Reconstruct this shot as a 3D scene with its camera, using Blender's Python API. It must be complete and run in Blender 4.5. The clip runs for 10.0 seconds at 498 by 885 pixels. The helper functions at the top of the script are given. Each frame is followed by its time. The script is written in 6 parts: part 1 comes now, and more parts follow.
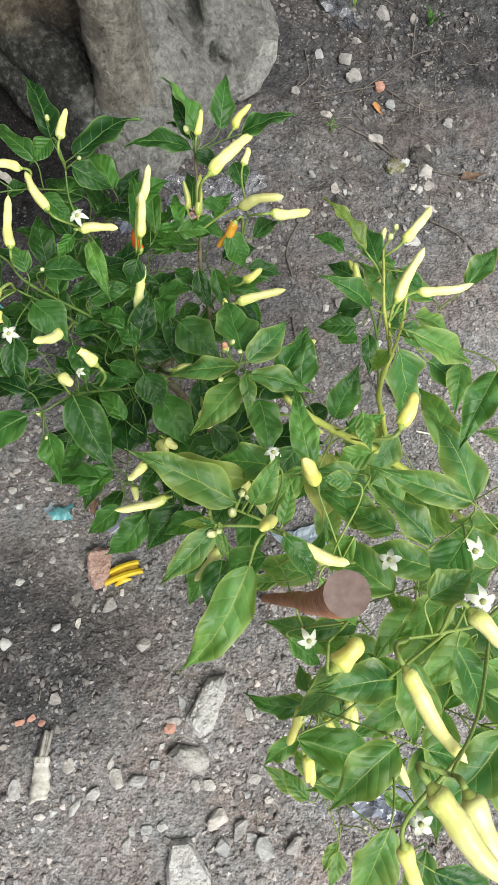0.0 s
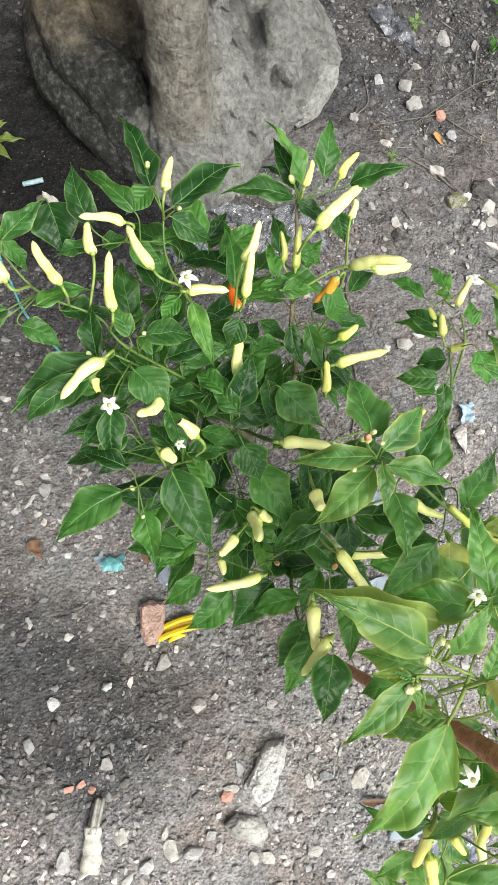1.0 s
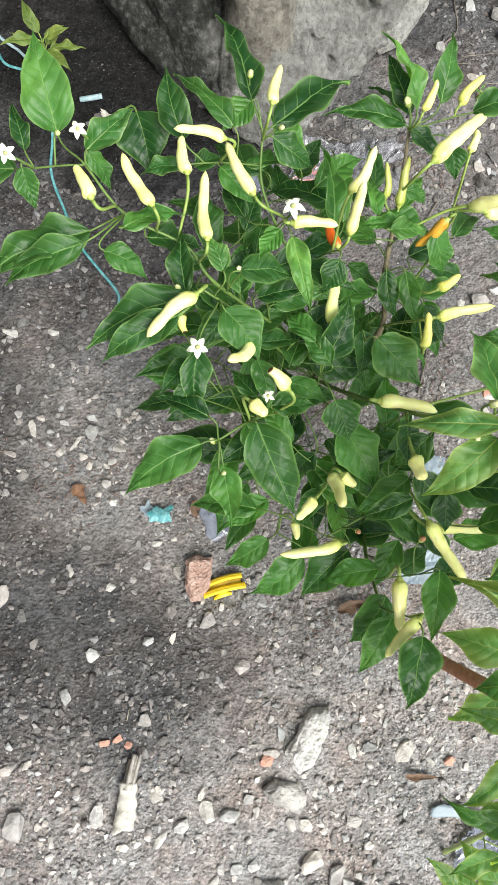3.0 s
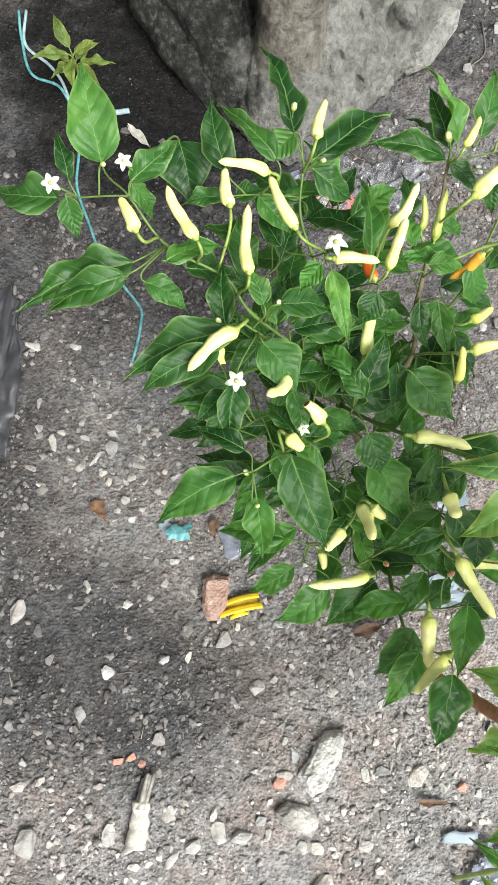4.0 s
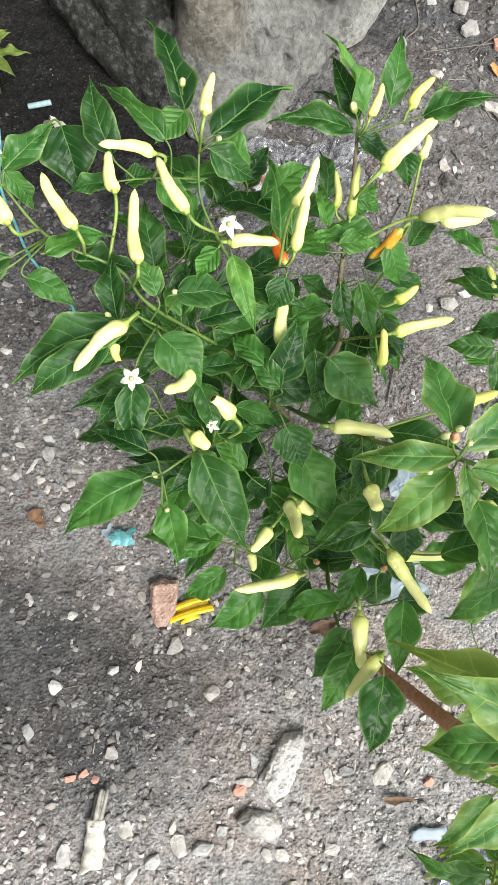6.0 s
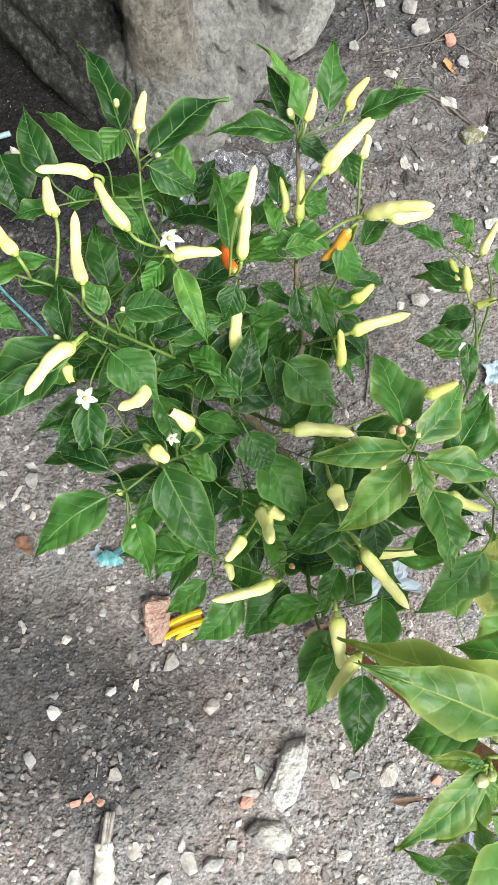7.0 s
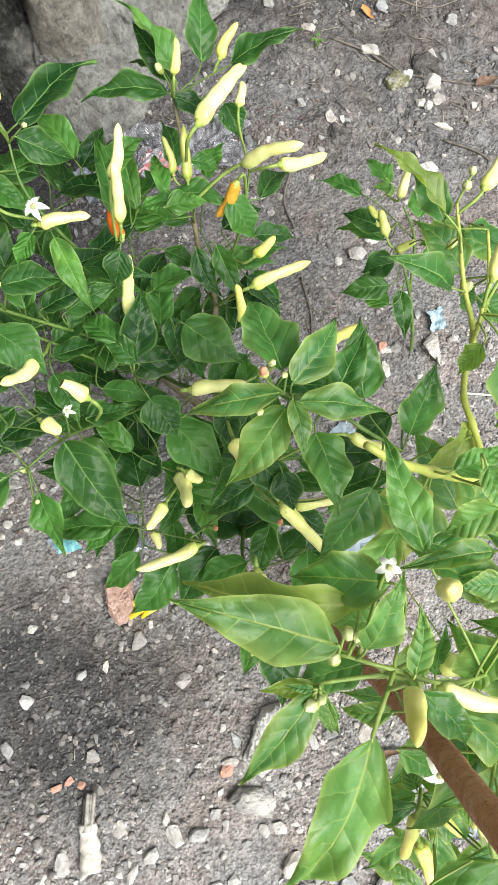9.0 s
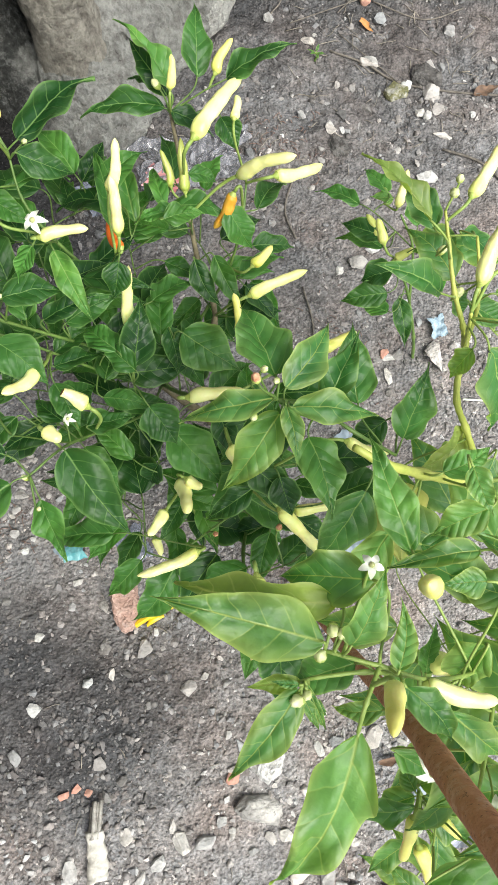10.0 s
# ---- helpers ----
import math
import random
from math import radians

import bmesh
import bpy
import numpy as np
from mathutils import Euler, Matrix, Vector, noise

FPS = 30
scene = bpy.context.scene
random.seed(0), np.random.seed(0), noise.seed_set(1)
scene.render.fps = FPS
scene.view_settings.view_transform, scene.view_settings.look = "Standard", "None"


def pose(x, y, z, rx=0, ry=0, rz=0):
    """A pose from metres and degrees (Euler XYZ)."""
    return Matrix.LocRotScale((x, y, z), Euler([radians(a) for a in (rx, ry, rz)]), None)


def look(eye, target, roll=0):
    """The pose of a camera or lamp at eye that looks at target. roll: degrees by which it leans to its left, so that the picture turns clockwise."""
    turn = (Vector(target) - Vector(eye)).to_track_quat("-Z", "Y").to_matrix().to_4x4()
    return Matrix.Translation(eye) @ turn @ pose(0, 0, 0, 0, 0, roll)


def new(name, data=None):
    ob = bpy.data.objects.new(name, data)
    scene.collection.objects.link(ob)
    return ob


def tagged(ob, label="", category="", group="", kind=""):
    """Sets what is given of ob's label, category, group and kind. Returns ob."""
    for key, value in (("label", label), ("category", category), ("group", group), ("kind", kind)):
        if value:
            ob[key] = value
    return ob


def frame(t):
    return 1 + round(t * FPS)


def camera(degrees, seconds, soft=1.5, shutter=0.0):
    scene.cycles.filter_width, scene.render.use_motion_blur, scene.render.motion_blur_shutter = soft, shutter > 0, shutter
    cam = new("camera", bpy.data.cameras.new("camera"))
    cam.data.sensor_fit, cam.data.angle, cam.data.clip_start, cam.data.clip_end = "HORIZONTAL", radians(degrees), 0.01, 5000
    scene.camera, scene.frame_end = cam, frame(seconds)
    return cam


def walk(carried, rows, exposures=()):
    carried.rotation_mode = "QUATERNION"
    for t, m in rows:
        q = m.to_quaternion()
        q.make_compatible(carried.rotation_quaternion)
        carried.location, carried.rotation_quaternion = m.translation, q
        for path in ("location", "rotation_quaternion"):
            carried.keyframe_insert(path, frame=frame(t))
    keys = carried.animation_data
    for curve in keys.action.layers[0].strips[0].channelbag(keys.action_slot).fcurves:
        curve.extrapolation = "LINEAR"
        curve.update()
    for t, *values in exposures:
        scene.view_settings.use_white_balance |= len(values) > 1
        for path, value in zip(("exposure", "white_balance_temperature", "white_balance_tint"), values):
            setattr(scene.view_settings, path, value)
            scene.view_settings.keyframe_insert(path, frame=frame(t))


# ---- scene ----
cam = camera(37.4, 10.0)
PATH = [
    (0, (0.499, 0.572, 1.161), (0.602, 1.105, -0.764), 15.1),
    (0.2, (0.460, 0.599, 1.147), (0.586, 1.145, -0.773), 16.4),
    (0.4, (0.427, 0.626, 1.133), (0.567, 1.185, -0.783), 17.6),
    (0.5, (0.417, 0.638, 1.134), (0.545, 1.193, -0.784), 17.2),
    (0.7, (0.387, 0.647, 1.122), (0.540, 1.196, -0.795), 20.1),
    (1, (0.375, 0.653, 1.115), (0.526, 1.183, -0.808), 21.2),
    (1.2, (0.351, 0.644, 1.105), (0.498, 1.143, -0.832), 22.3),
    (1.5, (0.345, 0.645, 1.076), (0.455, 1.079, -0.873), 21.3),
    (1.7, (0.338, 0.653, 1.065), (0.440, 1.067, -0.888), 22.0),
    (2, (0.325, 0.661, 1.062), (0.421, 1.099, -0.887), 20.6),
    (3.5, (0.293, 0.674, 1.039), (0.444, 1.051, -0.919), 31.7),
    (3.7, (0.274, 0.688, 1.046), (0.420, 1.070, -0.900), 31.2),
    (4, (0.28, 0.687, 1.045), (0.416, 1.083, -0.911), 29.3),
    (4.2, (0.284, 0.693, 1.040), (0.414, 1.081, -0.916), 28.5),
    (4.5, (0.294, 0.693, 1.033), (0.414, 1.072, -0.928), 27.5),
    (4.7, (0.298, 0.698, 1.031), (0.409, 1.075, -0.931), 26.3),
    (5, (0.3, 0.705, 1.03), (0.407, 1.082, -0.931), 25.8),
    (5.2, (0.298, 0.715, 1.032), (0.416, 1.104, -0.922), 26.9),
    (5.3, (0.308, 0.720, 1.032), (0.425, 1.124, -0.914), 25.9),
    (5.5, (0.313, 0.707, 1.024), (0.469, 1.111, -0.929), 30.3),
    (5.7, (0.325, 0.706, 1.017), (0.495, 1.084, -0.94), 32.7),
    (6.8, (0.375, 0.708, 1.018), (0.526, 1.123, -0.933), 23.2),
    (7, (0.38, 0.706, 1.022), (0.529, 1.12, -0.929), 22.4),
    (7.2, (0.390, 0.707, 1.021), (0.533, 1.111, -0.934), 21.2),
    (7.5, (0.397, 0.706, 1.02), (0.534, 1.112, -0.933), 19.8),
    (7.7, (0.405, 0.704, 1.020), (0.535, 1.102, -0.933), 18.8),
    (8, (0.422, 0.699, 1.019), (0.55, 1.09, -0.938), 17.7),
    (8.5, (0.446, 0.695, 1.017), (0.588, 1.061, -0.944), 19.5),
    (8.7, (0.454, 0.700, 1.015), (0.583, 1.066, -0.938), 16.7),
    (9, (0.467, 0.687, 1.017), (0.586, 1.058, -0.944), 14.4),
    (9.2, (0.469, 0.686, 1.015), (0.580, 1.062, -0.945), 12.8),
    (9.5, (0.473, 0.682, 1.016), (0.572, 1.061, -0.945), 10.9),
    (9.7, (0.477, 0.678, 1.020), (0.571, 1.070, -0.941), 9.6),
    (10, (0.477, 0.681, 1.025), (0.568, 1.083, -0.932), 8.9),
]
EXPOSURE = [(0.0, 0.57), (1.0, 1.0), (4.0, 1.12), (8.5, 1.13), (10.0, 1.03)]
walk(cam, [(t, look(eye, target, roll)) for t, eye, target, roll in PATH], EXPOSURE)

# ---- light: open shade under a bright, hazy sky ----
SUN_EL, SUN_AZ = 54.0, 140.0
world = bpy.data.worlds.new("sky")
scene.world = world
world.use_nodes = True
wn, wl = world.node_tree.nodes, world.node_tree.links
sky = wn.new("ShaderNodeTexSky")
sky.sky_type, sky.sun_disc = "NISHITA", False
sky.sun_elevation, sky.sun_rotation = radians(SUN_EL), radians(SUN_AZ)
sky.air_density, sky.dust_density, sky.ozone_density = 1.0, 4.0, 1.0
wn["Background"].inputs["Strength"].default_value = 0.102
wl.new(sky.outputs["Color"], wn["Background"].inputs["Color"])
sun_data = bpy.data.lights.new("sun", "SUN")
sun_data.energy, sun_data.angle, sun_data.color = 2.26, radians(40), (0.945, 0.99, 0.930)
sun = new("sun", sun_data)
sun.matrix_world = Euler((radians(90 - SUN_EL), 0, radians(180 - SUN_AZ))).to_matrix().to_4x4()


# ---- materials ----
def material(name, rough=0.6):
    m = bpy.data.materials.new(name)
    m.use_nodes = True
    b = m.node_tree.nodes["Principled BSDF"]
    b.inputs["Roughness"].default_value = rough
    return m, m.node_tree.nodes, m.node_tree.links, b


def ramp(n, stops):
    r = n.new("ShaderNodeValToRGB")
    while len(r.color_ramp.elements) < len(stops):
        r.color_ramp.elements.new(0.5)
    for e, (p, c) in zip(r.color_ramp.elements, stops):
        e.position, e.color = p, (*c, 1)
    return r


def noise_tex(n, l, scale, detail=6.0, rough=0.6, vector=None):
    t = n.new("ShaderNodeTexNoise")
    t.inputs["Scale"].default_value, t.inputs["Detail"].default_value, t.inputs["Roughness"].default_value = scale, detail, rough
    if vector:
        l.new(vector, t.inputs["Vector"])
    return t


def mix(n, l, kind, fac, a, b):
    m = n.new("ShaderNodeMix")
    m.data_type, m.blend_type = "RGBA", kind
    for key, v in ((0, fac), (6, a), (7, b)):
        if hasattr(v, "links"):
            l.new(v, m.inputs[key])
        else:
            m.inputs[key].default_value = v if key == 0 else (*v, 1)
    return m.outputs[2]


def calc(n, l, op, a, b=0.0, c=0.0):
    m = n.new("ShaderNodeMath")
    m.operation = op
    for i, v in enumerate((a, b, c)):
        if hasattr(v, "links"):
            l.new(v, m.inputs[i])
        else:
            m.inputs[i].default_value = v
    return m.outputs[0]


def bump(n, l, b, height, strength, dist):
    k = n.new("ShaderNodeBump")
    k.inputs["Strength"].default_value, k.inputs["Distance"].default_value = strength, dist
    l.new(height, k.inputs["Height"])
    l.new(k.outputs["Normal"], b.inputs["Normal"])
    return k


def place(n):
    g = n.new("ShaderNodeNewGeometry")
    return g.outputs["Position"]


def damp_shade_mask(n, l, p):
    """Soil tone: 1 where pale and dusty, 0 in damp patches and painted shade. The gravel shares it."""
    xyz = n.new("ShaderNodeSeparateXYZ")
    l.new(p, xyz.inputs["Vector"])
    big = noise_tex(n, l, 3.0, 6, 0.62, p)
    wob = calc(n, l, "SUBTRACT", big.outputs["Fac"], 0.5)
    # the light's falloff painted into the soil: paler near right, darker far left
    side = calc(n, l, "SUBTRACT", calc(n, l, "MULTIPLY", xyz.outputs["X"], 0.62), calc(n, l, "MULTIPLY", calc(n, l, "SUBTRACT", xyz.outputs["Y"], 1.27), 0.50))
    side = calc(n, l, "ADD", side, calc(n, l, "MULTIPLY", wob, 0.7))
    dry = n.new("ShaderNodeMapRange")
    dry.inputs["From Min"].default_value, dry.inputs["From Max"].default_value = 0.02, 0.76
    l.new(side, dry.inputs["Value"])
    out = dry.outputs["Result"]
    # a damp patch, shade painted left of the trunk, two more dark patches
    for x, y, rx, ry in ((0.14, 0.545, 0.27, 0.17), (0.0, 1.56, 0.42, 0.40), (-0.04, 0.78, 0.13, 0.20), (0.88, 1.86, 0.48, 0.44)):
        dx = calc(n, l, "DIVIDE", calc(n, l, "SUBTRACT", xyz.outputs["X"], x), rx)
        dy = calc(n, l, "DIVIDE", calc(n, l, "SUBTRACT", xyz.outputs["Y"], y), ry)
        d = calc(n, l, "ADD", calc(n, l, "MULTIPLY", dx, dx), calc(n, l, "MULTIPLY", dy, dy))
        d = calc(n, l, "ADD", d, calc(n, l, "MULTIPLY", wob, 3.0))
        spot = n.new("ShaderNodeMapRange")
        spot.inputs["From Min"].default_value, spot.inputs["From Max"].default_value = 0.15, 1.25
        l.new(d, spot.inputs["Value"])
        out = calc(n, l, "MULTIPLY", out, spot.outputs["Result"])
    # soil beside the main plant painted paler to offset the plant's shade
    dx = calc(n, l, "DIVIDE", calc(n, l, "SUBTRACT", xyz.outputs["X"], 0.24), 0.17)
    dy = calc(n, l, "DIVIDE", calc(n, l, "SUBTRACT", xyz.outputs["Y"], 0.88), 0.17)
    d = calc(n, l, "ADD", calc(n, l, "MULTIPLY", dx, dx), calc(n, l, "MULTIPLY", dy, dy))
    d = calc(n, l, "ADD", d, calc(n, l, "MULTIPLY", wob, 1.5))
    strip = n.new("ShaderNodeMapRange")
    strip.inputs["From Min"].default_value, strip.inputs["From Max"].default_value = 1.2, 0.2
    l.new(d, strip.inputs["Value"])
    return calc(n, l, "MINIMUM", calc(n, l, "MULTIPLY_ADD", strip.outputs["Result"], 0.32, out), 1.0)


def soil_material():
    m, n, l, b = material("soil", 0.92)
    b.inputs["Specular IOR Level"].default_value = 0.15
    p = place(n)
    mid = noise_tex(n, l, 14, 6, 0.65, p)
    fine = noise_tex(n, l, 150, 6, 0.72, p)
    grit = n.new("ShaderNodeTexVoronoi")
    grit.inputs["Scale"].default_value = 240
    l.new(p, grit.inputs["Vector"])
    pale_soil = ramp(n, [(0.32, (0.265, 0.257, 0.254)), (0.5, (0.343, 0.333, 0.329)), (0.68, (0.420, 0.408, 0.403))])
    dark_soil = ramp(n, [(0.32, (0.050, 0.050, 0.052)), (0.5, (0.083, 0.083, 0.086)), (0.68, (0.130, 0.129, 0.132))])
    l.new(mid.outputs["Fac"], pale_soil.inputs["Fac"])
    l.new(mid.outputs["Fac"], dark_soil.inputs["Fac"])
    dry = damp_shade_mask(n, l, p)
    c = mix(n, l, "MIX", dry, dark_soil.outputs["Color"], pale_soil.outputs["Color"])
    # shade beside the roots painted near black into the dark soil
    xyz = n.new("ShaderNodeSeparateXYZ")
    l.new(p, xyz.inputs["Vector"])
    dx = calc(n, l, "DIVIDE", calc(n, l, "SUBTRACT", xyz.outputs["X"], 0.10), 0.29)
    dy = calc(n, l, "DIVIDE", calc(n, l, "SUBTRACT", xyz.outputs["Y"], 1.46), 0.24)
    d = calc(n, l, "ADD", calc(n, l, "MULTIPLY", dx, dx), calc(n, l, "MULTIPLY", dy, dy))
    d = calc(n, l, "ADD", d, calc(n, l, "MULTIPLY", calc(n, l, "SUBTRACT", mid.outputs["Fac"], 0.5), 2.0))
    root_shade = n.new("ShaderNodeMapRange")
    root_shade.inputs["From Min"].default_value, root_shade.inputs["From Max"].default_value = 1.2, 0.4
    l.new(d, root_shade.inputs["Value"])
    c = mix(n, l, "MIX", calc(n, l, "MULTIPLY", root_shade.outputs["Result"], 0.92), c, (0.013, 0.013, 0.013))
    warm = noise_tex(n, l, 8, 4, 0.6, p)
    wr = ramp(n, [(0.38, (0.985, 0.997, 1.015)), (0.50, (1.03, 0.99, 0.97)), (0.64, (1.11, 0.97, 0.905))])
    l.new(warm.outputs["Fac"], wr.inputs["Fac"])
    c = mix(n, l, "MULTIPLY", calc(n, l, "MULTIPLY_ADD", dry, 0.4, 0.6), c, wr.outputs["Color"])
    spots = ramp(n, [(0.34, (0.45, 0.45, 0.45)), (0.62, (1.30, 1.30, 1.30))])
    l.new(fine.outputs["Fac"], spots.inputs["Fac"])
    c = mix(n, l, "MULTIPLY", 0.95, c, spots.outputs["Color"])
    crumb = noise_tex(n, l, 62, 5, 0.66, p)
    cr = ramp(n, [(0.36, (0.52, 0.51, 0.50)), (0.50, (0.94, 0.94, 0.94)), (0.66, (1.20, 1.20, 1.20))])
    l.new(crumb.outputs["Fac"], cr.inputs["Fac"])
    c = mix(n, l, "MULTIPLY", 0.65, c, cr.outputs["Color"])
    specks = noise_tex(n, l, 330, 2, 0.5, p)
    pale = ramp(n, [(0.66, (0, 0, 0)), (0.72, (1, 1, 1))])
    l.new(specks.outputs["Fac"], pale.inputs["Fac"])
    c = mix(n, l, "MIX", calc(n, l, "MULTIPLY", pale.outputs["Color"], 0.30), c, (0.42, 0.41, 0.39))
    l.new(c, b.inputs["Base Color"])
    h = calc(n, l, "ADD", calc(n, l, "MULTIPLY", fine.outputs["Fac"], 0.8), calc(n, l, "MULTIPLY_ADD", crumb.outputs["Fac"], 1.0, mid.outputs["Fac"]))
    h = calc(n, l, "SUBTRACT", h, calc(n, l, "MULTIPLY", grit.outputs["Distance"], 0.6))
    bump(n, l, b, h, 1.0, 0.0058)
    return m


def stone_material(name, dark, light, per="island", scale=70.0, damp=0.0):
    """Broken stone: each piece its own tone, mottled and dusty; darkened by the soil's damp and painted shade."""
    m, n, l, b = material(name, 0.88)
    b.inputs["Specular IOR Level"].default_value = 0.2
    if per == "island":
        g = n.new("ShaderNodeNewGeometry")
        r = g.outputs["Random Per Island"]
    else:
        r = n.new("ShaderNodeObjectInfo").outputs["Random"]
    def between(k):
        return tuple(x + (y - x) * k for x, y in zip(dark, light))
    tone = ramp(n, [(0.0, dark), (0.38, between(0.22)), (0.66, between(0.42)), (0.84, between(0.72)), (1.0, light)])
    l.new(r, tone.inputs["Fac"])
    hue = ramp(n, [(0.0, (1.045, 0.985, 0.955)), (0.35, (1.02, 0.997, 0.975)), (0.6, (1, 1, 1)), (0.85, (0.955, 0.995, 1.035)), (1.0, (1.035, 0.985, 0.96))])
    l.new(calc(n, l, "FRACT", calc(n, l, "MULTIPLY", r, 37.7)), hue.inputs["Fac"])
    p = place(n)
    t = noise_tex(n, l, scale, 6, 0.7, p)
    v = ramp(n, [(0.3, (0.60, 0.59, 0.58)), (0.62, (1.12, 1.11, 1.10))])
    l.new(t.outputs["Fac"], v.inputs["Fac"])
    c = mix(n, l, "MULTIPLY", 1.0, mix(n, l, "MULTIPLY", 1.0, tone.outputs["Color"], hue.outputs["Color"]), v.outputs["Color"])
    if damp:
        darkened = calc(n, l, "MULTIPLY", calc(n, l, "SUBTRACT", 1.0, damp_shade_mask(n, l, p)), damp)
        c = mix(n, l, "MIX", darkened, c, mix(n, l, "MULTIPLY", 1.0, c, (0.40, 0.40, 0.41)))
    l.new(c, b.inputs["Base Color"])
    f = noise_tex(n, l, scale * 4, 5, 0.75, p)
    bump(n, l, b, f.outputs["Fac"], 0.8, 0.004)
    return m


def rubble_material(name, low, high, pale, dark, scale=60.0):
    """Rough cast lump: mottled body, worn pale patches, dark pits."""
    m, n, l, b = material(name, 0.9)
    p = place(n)
    t = noise_tex(n, l, scale, 7, 0.72, p)
    c = ramp(n, [(0.32, low), (0.66, high)])
    l.new(t.outputs["Fac"], c.inputs["Fac"])
    worn = noise_tex(n, l, scale * 0.8, 5, 0.7, p)
    wr = ramp(n, [(0.50, (0, 0, 0)), (0.60, (1, 1, 1))])
    l.new(worn.outputs["Color"], wr.inputs["Fac"])
    col = mix(n, l, "MIX", wr.outputs["Color"], c.outputs["Color"], pale)
    pit = noise_tex(n, l, scale * 4.5, 3, 0.6, p)
    pr = ramp(n, [(0.30, (1, 1, 1)), (0.40, (0, 0, 0))])
    l.new(pit.outputs["Fac"], pr.inputs["Fac"])
    col = mix(n, l, "MIX", calc(n, l, "MULTIPLY", pr.outputs["Color"], 0.8), col, dark)
    l.new(col, b.inputs["Base Color"])
    h = calc(n, l, "ADD", calc(n, l, "MULTIPLY", t.outputs["Fac"], 1.0), calc(n, l, "MULTIPLY", pit.outputs["Fac"], 0.8))
    bump(n, l, b, h, 1.0, 0.006)
    return m


def bark_material(name, low, high, moss=0.0):
    """Smooth grey bark rubbed with sand: blotches, fine pits, moss, damp and painted shade on the left roots."""
    m, n, l, b = material(name, 0.88)
    b.inputs["Specular IOR Level"].default_value = 0.2
    p = place(n)
    big = noise_tex(n, l, 9, 6, 0.62, p)
    fine = noise_tex(n, l, 75, 8, 0.75, p)
    # furrows that run down the trunk
    grain = n.new("ShaderNodeMapping")
    grain.inputs["Scale"].default_value = (1.0, 1.0, 0.22)
    l.new(p, grain.inputs["Vector"])
    furrow = noise_tex(n, l, 42, 6, 0.7, grain.outputs["Vector"])
    c = ramp(n, [(0.30, tuple(x * 0.8 for x in low)), (0.5, tuple((x + y) / 2 for x, y in zip(low, high))), (0.7, high)])
    l.new(big.outputs["Fac"], c.inputs["Fac"])
    v = ramp(n, [(0.34, (0.55, 0.54, 0.53)), (0.60, (1.15, 1.15, 1.14))])
    l.new(fine.outputs["Fac"], v.inputs["Fac"])
    skin = mix(n, l, "MULTIPLY", 1.0, c.outputs["Color"], v.outputs["Color"])
    fr = ramp(n, [(0.36, (0.62, 0.61, 0.60)), (0.50, (1, 1, 1)), (0.66, (1.14, 1.14, 1.13))])
    l.new(furrow.outputs["Fac"], fr.inputs["Fac"])
    skin = mix(n, l, "MULTIPLY", 0.8, skin, fr.outputs["Color"])
    pit = noise_tex(n, l, 120, 3, 0.55, p)
    pr = ramp(n, [(0.28, (1, 1, 1)), (0.37, (0, 0, 0))])
    l.new(pit.outputs["Fac"], pr.inputs["Fac"])
    skin = mix(n, l, "MIX", calc(n, l, "MULTIPLY", pr.outputs["Color"], 0.6), skin, (0.07, 0.065, 0.055))
    if moss:
        # moss on the left side, blackened further to paint the trunk's shade
        xyz = n.new("ShaderNodeSeparateXYZ")
        l.new(p, xyz.inputs["Vector"])
        patch = noise_tex(n, l, 9, 6, 0.68, p)
        reach = calc(n, l, "ADD", xyz.outputs["X"], calc(n, l, "MULTIPLY", calc(n, l, "SUBTRACT", patch.outputs["Fac"], 0.5), 0.35))
        green = n.new("ShaderNodeMapRange")
        green.inputs["From Min"].default_value, green.inputs["From Max"].default_value = 0.29, 0.22
        l.new(reach, green.inputs["Value"])
        mc = ramp(n, [(0.38, (0.010, 0.011, 0.010)), (0.52, (0.030, 0.032, 0.030)), (0.66, (0.17, 0.172, 0.165))])
        l.new(fine.outputs["Fac"], mc.inputs["Fac"])
        # higher up the bark is bare again: brown, with tan patches
        bare = n.new("ShaderNodeMapRange")
        bare.inputs["From Min"].default_value, bare.inputs["From Max"].default_value = 1.66, 1.80
        rise = calc(n, l, "ADD", xyz.outputs["Y"], xyz.outputs["Z"])
        l.new(calc(n, l, "MULTIPLY_ADD", calc(n, l, "SUBTRACT", patch.outputs["Fac"], 0.5), 0.3, rise), bare.inputs["Value"])
        tan = ramp(n, [(0.34, (0.10, 0.075, 0.054)), (0.52, (0.28, 0.22, 0.15)), (0.68, (0.50, 0.42, 0.30))])
        l.new(patch.outputs["Fac"], tan.inputs["Fac"])
        brown = mix(n, l, "MULTIPLY", 0.7, tan.outputs["Color"], v.outputs["Color"])
        low_coat = mix(n, l, "MIX", bare.outputs["Result"], mc.outputs["Color"], brown)
        skin = mix(n, l, "MIX", calc(n, l, "MULTIPLY", green.outputs["Result"], moss), skin, low_coat)
    l.new(skin, b.inputs["Base Color"])
    h = calc(n, l, "ADD", calc(n, l, "MULTIPLY", fine.outputs["Fac"], 1.2), calc(n, l, "MULTIPLY", pit.outputs["Fac"], 0.7))
    h = calc(n, l, "ADD", h, calc(n, l, "MULTIPLY_ADD", furrow.outputs["Fac"], 1.2, big.outputs["Fac"]))
    bump(n, l, b, h, 1.0, 0.018)
    return m


